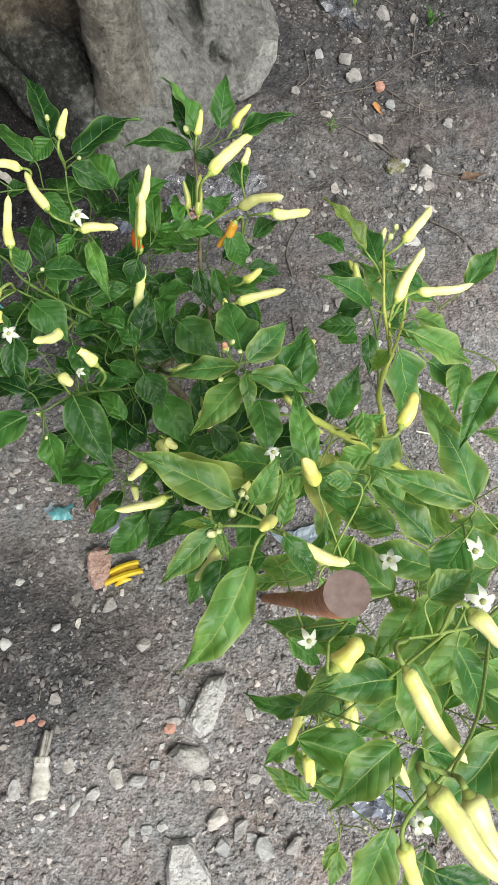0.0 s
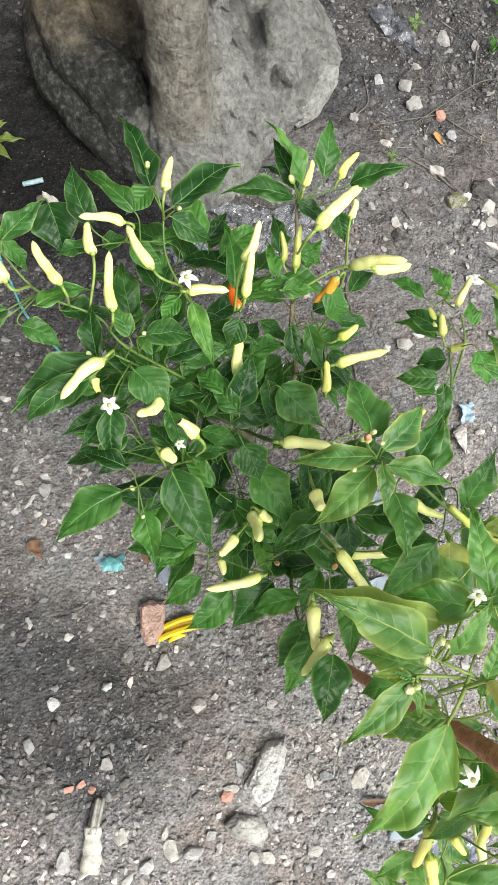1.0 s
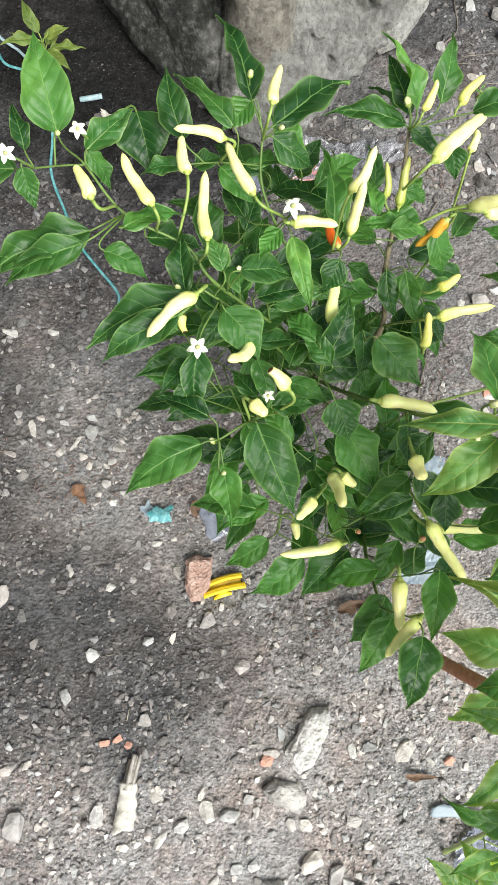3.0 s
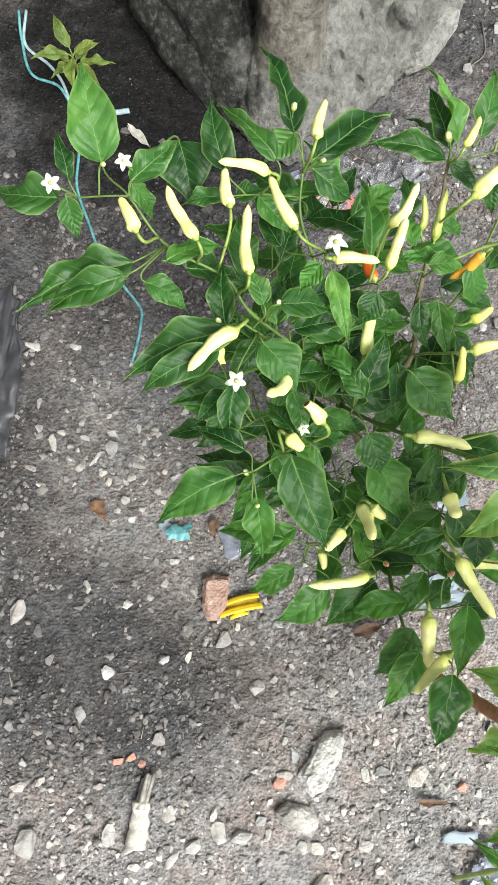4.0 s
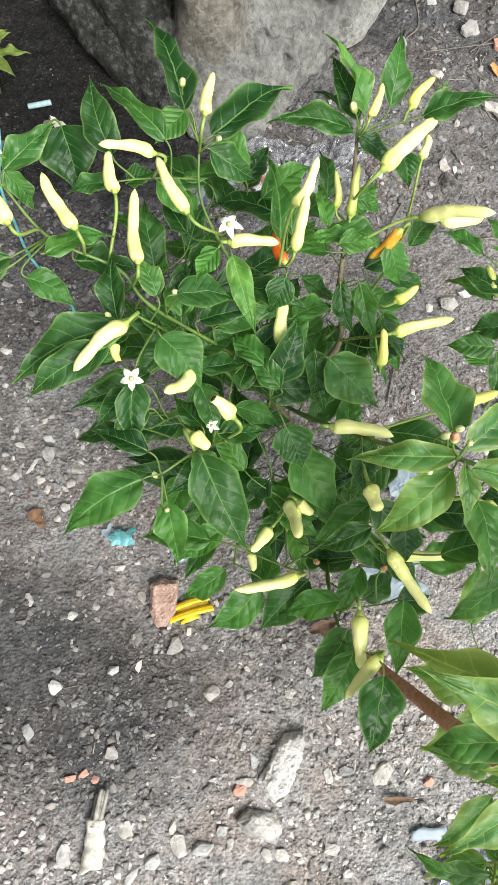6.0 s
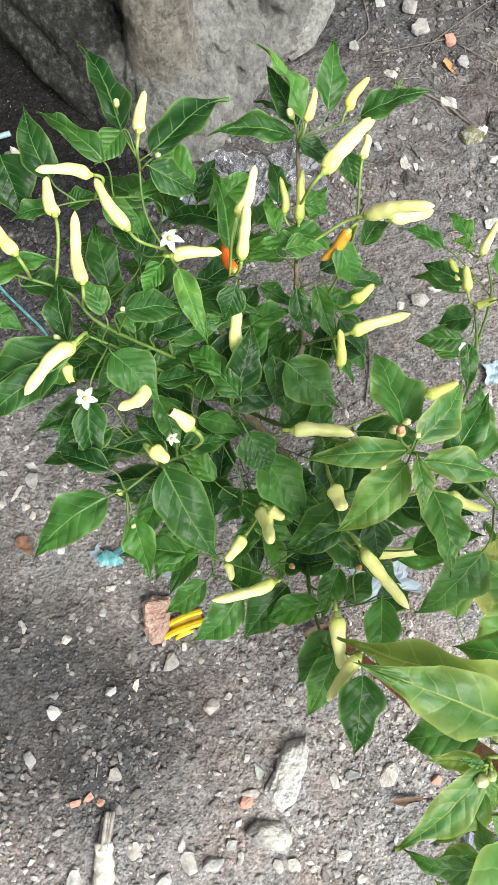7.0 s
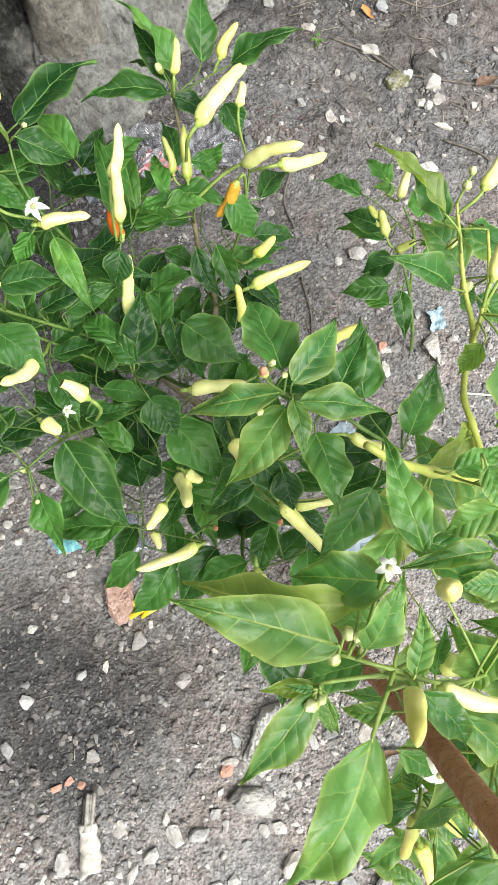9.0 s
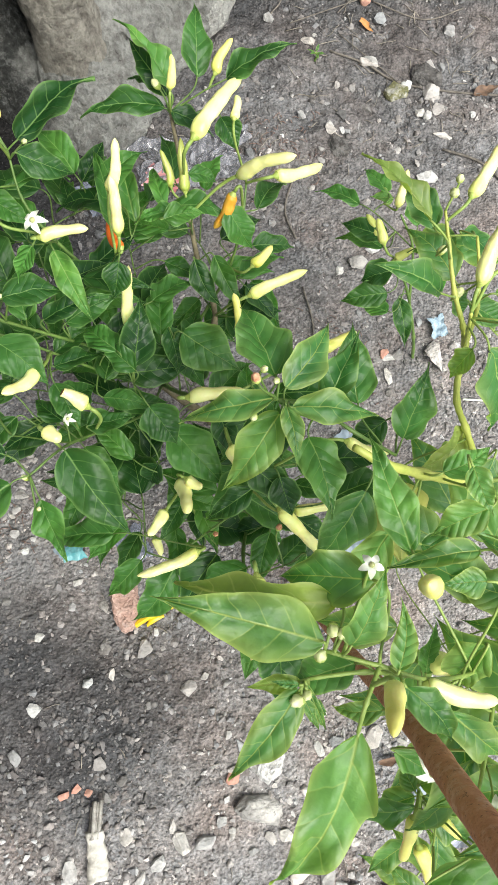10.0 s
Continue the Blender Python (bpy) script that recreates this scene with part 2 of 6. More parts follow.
def leaf_material(name, dark, light, vein, rough=0.42, shine=0.5, under=(1.5, 1.7, 0.6), margin=0.25, thin=0.28):
    """Leaf blade: smooth and waxy, fine pale veins from the blade's own coordinates, a thin yellowish rim."""
    m, n, l, b = material(name, rough)
    uv = n.new("ShaderNodeUVMap")
    uv.uv_map = "blade"
    sp = n.new("ShaderNodeSeparateXYZ")
    l.new(uv.outputs["UV"], sp.inputs["Vector"])
    u, v = sp.outputs["X"], calc(n, l, "ABSOLUTE", sp.outputs["Y"])
    p = place(n)
    wob = noise_tex(n, l, 26, 3, 0.5, p)
    each = n.new("ShaderNodeObjectInfo").outputs["Random"]
    rib = calc(n, l, "SUBTRACT", 1.0, calc(n, l, "DIVIDE", v, calc(n, l, "MULTIPLY_ADD", u, -0.010, 0.013)))
    rib = calc(n, l, "MAXIMUM", rib, 0.0)
    # side veins leave the midrib at a slant and bow towards the tip; the two halves are out of step
    half = calc(n, l, "MULTIPLY", calc(n, l, "GREATER_THAN", sp.outputs["Y"], 0.0), 0.075)
    s = calc(n, l, "SUBTRACT", u, calc(n, l, "MULTIPLY", calc(n, l, "POWER", v, 1.15), 1.25))
    s = calc(n, l, "ADD", calc(n, l, "ADD", s, half), calc(n, l, "MULTIPLY", wob.outputs["Fac"], 0.13))
    wave = calc(n, l, "PINGPONG", calc(n, l, "MULTIPLY", s, 6.2), 0.5)
    line = calc(n, l, "MAXIMUM", calc(n, l, "SUBTRACT", 1.0, calc(n, l, "MULTIPLY", wave, 17.0)), 0.0)
    fade = calc(n, l, "MAXIMUM", calc(n, l, "SUBTRACT", 1.0, calc(n, l, "MULTIPLY", v, 4.0)), 0.0)
    line = calc(n, l, "MULTIPLY", calc(n, l, "MULTIPLY", line, fade), 0.55)
    veins = calc(n, l, "MINIMUM", calc(n, l, "ADD", rib, line), 1.0)
    tone = mix(n, l, "MIX", calc(n, l, "POWER", each, 1.5), dark, light)
    blot = noise_tex(n, l, 34, 5, 0.6, p)
    bl = ramp(n, [(0.3, (0.58, 0.64, 0.66)), (0.7, (1.30, 1.25, 1.20))])
    l.new(blot.outputs["Fac"], bl.inputs["Fac"])
    tone = mix(n, l, "MULTIPLY", 1.0, tone, bl.outputs["Color"])
    # yellower, paler patches between the veins
    pale = noise_tex(n, l, 22, 3, 0.55, p)
    pr = ramp(n, [(0.48, (0, 0, 0)), (0.70, (1, 1, 1))])
    l.new(pale.outputs["Fac"], pr.inputs["Fac"])
    tone = mix(n, l, "MIX", calc(n, l, "MULTIPLY", pr.outputs["Color"], 0.55), tone, mix(n, l, "MULTIPLY", 1.0, tone, (1.85, 1.36, 1.1)))
    spot = noise_tex(n, l, 420, 1, 0.4, p)
    sr = ramp(n, [(0.76, (0, 0, 0)), (0.80, (1, 1, 1))])
    l.new(spot.outputs["Fac"], sr.inputs["Fac"])
    tone = mix(n, l, "MIX", calc(n, l, "MULTIPLY", sr.outputs["Color"], 0.25), tone, (0.30, 0.34, 0.20))
    edge = n.new("ShaderNodeUVMap")
    edge.uv_map = "rim"
    es = n.new("ShaderNodeSeparateXYZ")
    l.new(edge.outputs["UV"], es.inputs["Vector"])
    rim = n.new("ShaderNodeMapRange")
    rim.inputs["From Min"].default_value, rim.inputs["From Max"].default_value = 0.86, 1.0
    l.new(es.outputs["Y"], rim.inputs["Value"])
    # the blade yellows unevenly towards its margin
    outer = n.new("ShaderNodeMapRange")
    outer.inputs["From Min"].default_value, outer.inputs["From Max"].default_value = 0.35, 1.05
    l.new(calc(n, l, "ADD", es.outputs["Y"], calc(n, l, "MULTIPLY", calc(n, l, "SUBTRACT", wob.outputs["Fac"], 0.5), 1.3)), outer.inputs["Value"])
    tone = mix(n, l, "MIX", calc(n, l, "MULTIPLY", outer.outputs["Result"], margin), tone, tuple(x * 0.85 for x in vein))
    tone = mix(n, l, "MIX", calc(n, l, "MULTIPLY", rim.outputs["Result"], 0.50), tone, vein)
    col = mix(n, l, "MIX", calc(n, l, "MULTIPLY", veins, 0.75), tone, vein)
    l.new(col, b.inputs["Base Color"])
    b.inputs["Specular IOR Level"].default_value = shine
    rr = ramp(n, [(0.35, (rough - 0.06,) * 3), (0.7, (rough + 0.12,) * 3)])
    l.new(blot.outputs["Fac"], rr.inputs["Fac"])
    l.new(rr.outputs["Color"], b.inputs["Roughness"])
    # the blade swells softly between its sunken veins
    swell = calc(n, l, "MULTIPLY", calc(n, l, "SINE", calc(n, l, "MULTIPLY", wave, 3.1416)), calc(n, l, "MULTIPLY_ADD", each, 0.18, 0.11))
    h = calc(n, l, "SUBTRACT", swell, calc(n, l, "MULTIPLY", rib, 0.12))
    h = calc(n, l, "ADD", h, calc(n, l, "MULTIPLY", blot.outputs["Fac"], 1.0))
    net = n.new("ShaderNodeTexVoronoi")
    net.inputs["Scale"].default_value = 260
    l.new(p, net.inputs["Vector"])
    h = calc(n, l, "SUBTRACT", h, calc(n, l, "MULTIPLY", net.outputs["Distance"], 0.07))
    bump(n, l, b, h, 0.8, 0.0030)
    tr = n.new("ShaderNodeBsdfTranslucent")
    l.new(mix(n, l, "MULTIPLY", 1.0, col, under), tr.inputs["Color"])
    sh = n.new("ShaderNodeMixShader")
    sh.inputs["Fac"].default_value = thin
    l.new(b.outputs["BSDF"], sh.inputs[1])
    l.new(tr.outputs["BSDF"], sh.inputs[2])
    l.new(sh.outputs["Shader"], n["Material Output"].inputs["Surface"])
    return m


def fruit_material(name, low, high, rough=0.32):
    m, n, l, b = material(name, rough)
    p = place(n)
    t = noise_tex(n, l, 60, 3, 0.5, p)
    c = ramp(n, [(0.3, low), (0.7, high)])
    l.new(t.outputs["Fac"], c.inputs["Fac"])
    uv = n.new("ShaderNodeUVMap")
    uv.uv_map = "along"
    sp = n.new("ShaderNodeSeparateXYZ")
    l.new(uv.outputs["UV"], sp.inputs["Vector"])
    unripe = n.new("ShaderNodeMapRange")
    unripe.inputs["From Min"].default_value, unripe.inputs["From Max"].default_value = 0.32, 0.0
    unripe.inputs["To Max"].default_value = 0.42
    l.new(calc(n, l, "MULTIPLY_ADD", calc(n, l, "SUBTRACT", t.outputs["Fac"], 0.5), 0.5, sp.outputs["X"]), unripe.inputs["Value"])
    skin = mix(n, l, "MIX", unripe.outputs["Result"], c.outputs["Color"], mix(n, l, "MULTIPLY", 1.0, c.outputs["Color"], (0.66, 0.82, 0.35)))
    l.new(skin, b.inputs["Base Color"])
    b.inputs["Subsurface Weight"].default_value = 0.25
    b.inputs["Subsurface Radius"].default_value = (0.004, 0.003, 0.001)
    b.inputs["Subsurface Scale"].default_value = 0.6
    f = noise_tex(n, l, 110, 3, 0.55, p)
    bump(n, l, b, f.outputs["Fac"], 0.5, 0.0024)
    return m


def mottled(name, low, high, scale, rough=0.7, relief=0.3, depth=0.002):
    m, n, l, b = material(name, rough)
    t = noise_tex(n, l, scale, 6, 0.65, place(n))
    c = ramp(n, [(0.32, low), (0.68, high)])
    l.new(t.outputs["Fac"], c.inputs["Fac"])
    l.new(c.outputs["Color"], b.inputs["Base Color"])
    bump(n, l, b, t.outputs["Fac"], relief, depth)
    return m


def film_material(name, tint, alpha, rough=0.15):
    """Thin crumpled plastic film: partly clear, glossy."""
    m, n, l, b = material(name, rough)
    t = noise_tex(n, l, 45, 4, 0.6, place(n))
    c = ramp(n, [(0.35, tuple(x * 0.45 for x in tint)), (0.65, tint)])
    l.new(t.outputs["Fac"], c.inputs["Fac"])
    l.new(c.outputs["Color"], b.inputs["Base Color"])
    b.inputs["Alpha"].default_value = alpha
    b.inputs["Specular IOR Level"].default_value = 0.8
    return m


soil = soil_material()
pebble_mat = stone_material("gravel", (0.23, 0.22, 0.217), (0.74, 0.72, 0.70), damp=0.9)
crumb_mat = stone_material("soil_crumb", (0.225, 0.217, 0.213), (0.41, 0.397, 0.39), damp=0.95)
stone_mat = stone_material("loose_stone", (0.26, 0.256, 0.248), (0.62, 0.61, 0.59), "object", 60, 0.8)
pale_stone = stone_material("pale_stone", (0.50, 0.49, 0.47), (0.70, 0.69, 0.66), "object", 80)
slate_stone = stone_material("grey_stone", (0.40, 0.397, 0.39), (0.62, 0.615, 0.60), "object", 60, 0.25)
mossy = rubble_material("mossy_stone", (0.10, 0.105, 0.035), (0.26, 0.25, 0.13), (0.46, 0.45, 0.40), (0.05, 0.05, 0.03), 70)
clod_mat = rubble_material("dark_earth", (0.055, 0.050, 0.047), (0.12, 0.112, 0.105), (0.20, 0.19, 0.18), (0.03, 0.028, 0.026), 70)
concrete_mat = rubble_material("old_concrete", (0.46, 0.445, 0.42), (0.66, 0.645, 0.62), (0.78, 0.77, 0.75), (0.17, 0.16, 0.15), 50)
slab_mat = rubble_material("grey_mortar", (0.20, 0.193, 0.18), (0.29, 0.28, 0.262), (0.46, 0.44, 0.41), (0.15, 0.145, 0.137), 26)
brick_mat = mottled("broken_brick", (0.40, 0.20, 0.15), (0.56, 0.33, 0.25), 110, 0.9, 0.6, 0.004)
old_brick = rubble_material("old_brick", (0.46, 0.28, 0.22), (0.66, 0.45, 0.375), (0.72, 0.56, 0.49), (0.17, 0.10, 0.075), 75)
bark = bark_material("grey_bark", (0.285, 0.284, 0.265), (0.47, 0.469, 0.445), 0.9)
lit_rim_bark = bark_material("lit_rim_bark", (0.47, 0.465, 0.44), (0.70, 0.695, 0.66))
rib_bark = bark_material("tan_bark", (0.285, 0.265, 0.23), (0.47, 0.44, 0.385), 0.45)
deep = leaf_material("leaf_deep_green", (0.011, 0.060, 0.012), (0.076, 0.235, 0.042), (0.25, 0.43, 0.13), 0.42, 0.40, margin=0.12, thin=0.33)
green = leaf_material("leaf_green", (0.030, 0.130, 0.026), (0.092, 0.250, 0.046), (0.32, 0.46, 0.15), 0.43, 0.42, margin=0.22)
mid = leaf_material("leaf_mid_green", (0.060, 0.195, 0.048), (0.140, 0.318, 0.074), (0.45, 0.55, 0.16), 0.46, 0.6, margin=0.48, thin=0.36)
light = leaf_material("leaf_light_green", (0.092, 0.235, 0.054), (0.178, 0.345, 0.082), (0.48, 0.57, 0.17), 0.47, 0.6, margin=0.48, thin=0.40)
lime_leaf = leaf_material("leaf_lime_green", (0.23, 0.35, 0.075), (0.32, 0.43, 0.105), (0.50, 0.55, 0.22), 0.50, 0.7, (1.6, 1.6, 0.7), thin=0.50)
olive_leaf = leaf_material("leaf_olive_green", (0.11, 0.18, 0.035), (0.19, 0.26, 0.05), (0.34, 0.38, 0.12), 0.48, 0.4)
yellow = leaf_material("leaf_yellowed", (0.40, 0.45, 0.13), (0.46, 0.49, 0.16), (0.58, 0.56, 0.22), 0.5)
ivory = fruit_material("fruit_ivory", (0.85, 0.84, 0.29), (0.93, 0.92, 0.45))
lemon = fruit_material("fruit_lemon", (0.80, 0.77, 0.17), (0.88, 0.85, 0.30))
lime = fruit_material("fruit_lime", (0.40, 0.45, 0.10), (0.52, 0.54, 0.17))
orange = fruit_material("fruit_orange", (0.75, 0.10, 0.01), (0.80, 0.18, 0.02))
amber = fruit_material("fruit_amber", (0.70, 0.27, 0.02), (0.72, 0.42, 0.06))
green_stem = mottled("green_stem", (0.070, 0.135, 0.026), (0.145, 0.235, 0.052), 90, 0.5, 0.2, 0.001)
fruit_stem = mottled("fruit_stem", (0.17, 0.26, 0.048), (0.30, 0.40, 0.10), 90, 0.5, 0.2, 0.001)
woody_stem = mottled("woody_stem", (0.10, 0.085, 0.05), (0.24, 0.20, 0.12), 110, 0.8, 0.4, 0.002)
calyx_mat = mottled("calyx_green", (0.26, 0.36, 0.06), (0.44, 0.50, 0.13), 140, 0.5, 0.2, 0.001)
petal_mat = mottled("white_petal", (0.62, 0.66, 0.50), (0.80, 0.82, 0.72), 120, 0.6, 0.15, 0.001)
anther_mat = mottled("anther", (0.30, 0.34, 0.14), (0.55, 0.56, 0.24), 300, 0.7, 0.2, 0.001)
pale_stem = mottled("pale_stem", (0.36, 0.41, 0.07), (0.52, 0.55, 0.14), 90, 0.5, 0.2, 0.001)
wall_mat = mottled("shade_wall_plaster", (0.16, 0.15, 0.135), (0.30, 0.29, 0.265), 6, 0.9, 0.4, 0.01)
bud_mat = mottled("bud_skin", (0.50, 0.56, 0.20), (0.74, 0.76, 0.44), 200, 0.5, 0.2, 0.001)
withered = mottled("withered_petal", (0.34, 0.13, 0.06), (0.62, 0.36, 0.22), 200, 0.8, 0.5, 0.002)
hole_dark = mottled("painted_hole_dark", (0.03, 0.012, 0.006), (0.16, 0.06, 0.02), 300, 0.8, 0.5, 0.001)
rust = rubble_material("weathered_stake", (0.64, 0.255, 0.13), (0.84, 0.42, 0.25), (0.86, 0.50, 0.34), (0.27, 0.09, 0.05), 110)
cut_end = mottled("cut_wood", (0.15, 0.10, 0.085), (0.26, 0.19, 0.16), 200, 0.8, 0.3, 0.001)


# ---- building helpers ----
def mesh_of(name, verts, faces, mat, smooth=True):
    me = bpy.data.meshes.new(name)
    me.from_pydata([tuple(v) for v in verts], [], faces)
    me.materials.append(mat)
    if smooth:
        me.shade_smooth()
    me.update()
    return me


def thing(name, me, label, category, group="", kind=""):
    return tagged(new(name, me), label, category, group, kind)


def part(name, me, parent, label=""):
    ob = new(name, me)
    ob.parent = parent
    ob.matrix_parent_inverse = parent.matrix_world.inverted() if parent.type == "EMPTY" else Matrix.Identity(4)
    return tagged(ob, label)


def tube(points, radii, sides=7):
    """Vertices and faces of a round tube along points, closed at both ends."""
    pts = [Vector(p) for p in points]
    vs, fs = [], []
    side = None
    for i, p in enumerate(pts):
        d = (pts[min(i + 1, len(pts) - 1)] - pts[max(i - 1, 0)]).normalized()
        if side is None:
            side = d.orthogonal().normalized()
        side = (side - d * side.dot(d)).normalized()
        up = d.cross(side)
        for k in range(sides):
            a = 2 * math.pi * k / sides
            vs.append(p + (side * math.cos(a) + up * math.sin(a)) * radii[i])
    for i in range(len(pts) - 1):
        for k in range(sides):
            a, b2 = i * sides + k, i * sides + (k + 1) % sides
            fs.append((a, b2, b2 + sides, a + sides))
    fs.append(tuple(range(sides - 1, -1, -1)))
    fs.append(tuple((len(pts) - 1) * sides + k for k in range(sides)))
    return vs, fs


def spline(points, per=6):
    """A smooth line through the points (Catmull-Rom)."""
    p = [Vector(q) for q in points]
    p = [p[0] * 2 - p[1]] + p + [p[-1] * 2 - p[-2]]
    out = []
    for i in range(1, len(p) - 2):
        for k in range(per):
            t = k / per
            a, b2, c, d = p[i - 1], p[i], p[i + 1], p[i + 2]
            out.append(0.5 * (2 * b2 + (c - a) * t + (2 * a - 5 * b2 + 4 * c - d) * t * t + (3 * b2 - a - 3 * c + d) * t ** 3))
    out.append(p[-2])
    return out


def relief(x, y):
    """Height of the soil."""
    q = Vector((x, y, 0.0))
    q2 = q + Vector((noise.noise(q * 17), noise.noise(q * 17 + Vector((9, 0, 0))), 0)) * 0.016
    h = 0.010 * noise.noise(q * 2.1) + 0.006 * noise.noise(q * 7.3)
    # clods: rounded lumps with creases between them
    h += 0.0046 * abs(noise.noise(q2 * 15.0)) + 0.0020 * abs(noise.noise(q2 * 47.0)) + 0.0007 * abs(noise.noise(q2 * 105.0)) - 0.003
    # trampled clods on the far side of the plants
    far = min(max((y + 0.35 * x - 1.30) / 0.30, 0.0), 1.0)
    if far:
        h += far * (0.0115 * abs(noise.noise(q2 * 19.0 + Vector((3, 7, 0)))) + 0.0085 * abs(noise.noise(q2 * 43.0 + Vector((1, 2, 0)))) - 0.006)
    return h if abs(x) < 4 and abs(y) < 4 else 0.0


# ---- ground ----
def graded(lo, hi, step, far):
    """Even steps between lo and hi, then longer and longer ones out to far."""
    inner = list(np.arange(lo, hi + step / 2, step))
    left, right, d = [], [], step
    a, b2 = lo, hi
    while b2 < far:
        d *= 1.35
        a, b2 = a - d, b2 + d
        left.append(a)
        right.append(b2)
    return left[::-1] + inner + right


xs, ys = graded(-0.26, 1.10, 0.0038, 90.0), graded(0.12, 2.05, 0.0038, 90.0)
verts = [(x, y, relief(x, y)) for y in ys for x in xs]
w = len(xs)
faces = [(j * w + i, j * w + i + 1, (j + 1) * w + i + 1, (j + 1) * w + i) for j in range(len(ys) - 1) for i in range(w - 1)]
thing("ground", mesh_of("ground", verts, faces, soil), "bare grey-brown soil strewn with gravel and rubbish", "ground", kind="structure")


# ---- unseen walls added behind the tree and beside it to cut the sky light ----
def shade_wall(name, x0, y0, x1, y1, high, label):
    bm = bmesh.new()
    bmesh.ops.create_cube(bm, size=1.0)
    bmesh.ops.scale(bm, vec=(abs(x1 - x0), abs(y1 - y0), high + 0.1), verts=bm.verts)
    bmesh.ops.bevel(bm, geom=bm.edges[:], offset=0.015, segments=2, affect="EDGES")
    me = bpy.data.meshes.new(name)
    bm.to_mesh(me)
    bm.free()
    me.materials.append(wall_mat)
    ob = thing(name, me, label, "wall", kind="structure")
    ob.location = ((x0 + x1) / 2, (y0 + y1) / 2, high / 2 - 0.05)


shade_wall("shade_wall_north", -0.60, 2.75, 5.0, 2.95, 3.2, "unseen grey plaster wall added to block sky light")
shade_wall("shade_wall_west", -0.60, -1.6, -0.40, 2.75, 3.2, "unseen grey plaster wall added to block sky light")


# ---- the old tree's foot ----
TREE = Vector((0.27, 1.75))
# how far the root apron reaches over the soil: degrees round the tree, metres
APRON = [(-180, 0.25), (-151, 0.245), (-138, 0.282), (-121, 0.314), (-104, 0.335), (-91, 0.384), (-80, 0.414), (-69, 0.376),
         (-57, 0.33), (-35, 0.299), (-18, 0.305), (-2, 0.268), (12, 0.225), (40, 0.25), (90, 0.30), (140, 0.26), (180, 0.25)]


def lobe(deg, at_deg, wide):
    d = (deg - at_deg + 180) % 360 - 180
    return math.exp(-(d / wide) ** 2)


def dent(deg, z, at_deg, at_z, wide, high):
    return lobe(deg, at_deg, wide) * math.exp(-((z - at_z) / high) ** 2)


def trunk_radius(a, z):
    deg = math.degrees(a)
    out = float(np.interp(deg, [p[0] for p in APRON], [p[1] for p in APRON]))
    q = Vector((math.cos(a) * 4, math.sin(a) * 4, z * 9))
    out += 0.010 * noise.noise(q * 1.3) + 0.006 * noise.noise(q * 4.0)
    left = 1 / (1 + math.exp((deg + 98) / 4))
    out -= 0.025 * left
    # the plate of root: a steep worn edge on its free side, then a long slope up to the trunk
    edge = 0.006 + 0.060 * lobe(deg, -18, 26)
    high = 0.215 - 0.05 * left + 0.02 * noise.noise(q * 0.9 + Vector((5, 0, 0)))
    s = min(max((z - edge) / (high - edge), 0.0), 1.0)
    apron = 0.10 + (out - 0.10) * (1 - s ** 1.25) ** 0.9
    if z < edge:
        apron -= 0.012 * (1 - z / edge) ** 2
    # a deep cleft left of the rib; a hollow with a knob over it; a lump with a pit beside it; a small scar
    apron -= lobe(deg, -103, 6) * 0.13 * min(s * 2.5, 1.0)
    apron -= 0.12 * dent(deg, z, -49, 0.155, 5.0, 0.024) + 0.040 * dent(deg, z, -50, 0.104, 3.0, 0.013) + 0.025 * dent(deg, z, -75, 0.10, 1.3, 0.010)
    apron += 0.030 * dent(deg, z, -33, 0.150, 8, 0.032) + 0.028 * dent(deg, z, -42, 0.100, 4.5, 0.016) + 0.012 * dent(deg, z, -60, 0.125, 5, 0.02)
    wall = 0.125 + 0.04 * left + 0.08 * min(max(z - 0.25, 0) / 0.5, 1.0) + 0.012 * noise.noise(q * 0.8)
    wall += lobe(deg, -66, 10) * 0.04 + lobe(deg, -150, 14) * 0.03 + lobe(deg, 120, 60) * 0.06 - lobe(deg, -118, 12) * 0.03 - 0.07 * dent(deg, z, -49, 0.16, 5.0, 0.03)
    k = 90.0
    r = math.log(math.exp(k * apron) + math.exp(k * wall)) / k
    g = Vector((math.cos(a) * r * 22, math.sin(a) * r * 22, z * 20))
    pit = max(noise.noise(g * 1.9 + Vector((3, 1, 7))) - 0.30, 0.0)
    return r + 0.010 * abs(noise.noise(g * 0.7)) - 0.006 * abs(noise.noise(g * 1.7)) + 0.006 * noise.noise(g) + 0.006 * noise.noise(g * 2.4) + 0.0035 * noise.noise(g * 6.0) + 0.002 * noise.noise(g * 14.0) - 0.05 * pit


# hollows and lumps of the root plate: where, how wide across and along the slope, how deep (-) or proud
MARKS = [((0.414, 1.612, 0.135), 0.012, 0.030, -0.050), ((0.449, 1.566, 0.095), 0.007, 0.022, -0.016), ((0.472, 1.566, 0.10), 0.013, 0.018, 0.012),
         ((0.353, 1.464, 0.094), 0.005, 0.008, -0.012), ((0.500, 1.60, 0.085), 0.006, 0.030, -0.010), ((0.385, 1.520, 0.105), 0.010, 0.012, -0.008),
         ((0.430, 1.500, 0.07), 0.008, 0.014, -0.008), ((0.345, 1.42, 0.075), 0.030, 0.010, -0.010), ((0.40, 1.42, 0.05), 0.035, 0.008, -0.009)]
OUT = Vector((0.25, -0.78, 0.57))


def marked(p):
    """A point of the root plate moved by the marks near it."""
    for c, across, along, deep in MARKS:
        d = p - Vector(c)
        k = (d.x / across) ** 2 + (d.y ** 2 + d.z ** 2) / along ** 2
        if k < 9:
            p = p + OUT * deep * math.exp(-k)
    return p


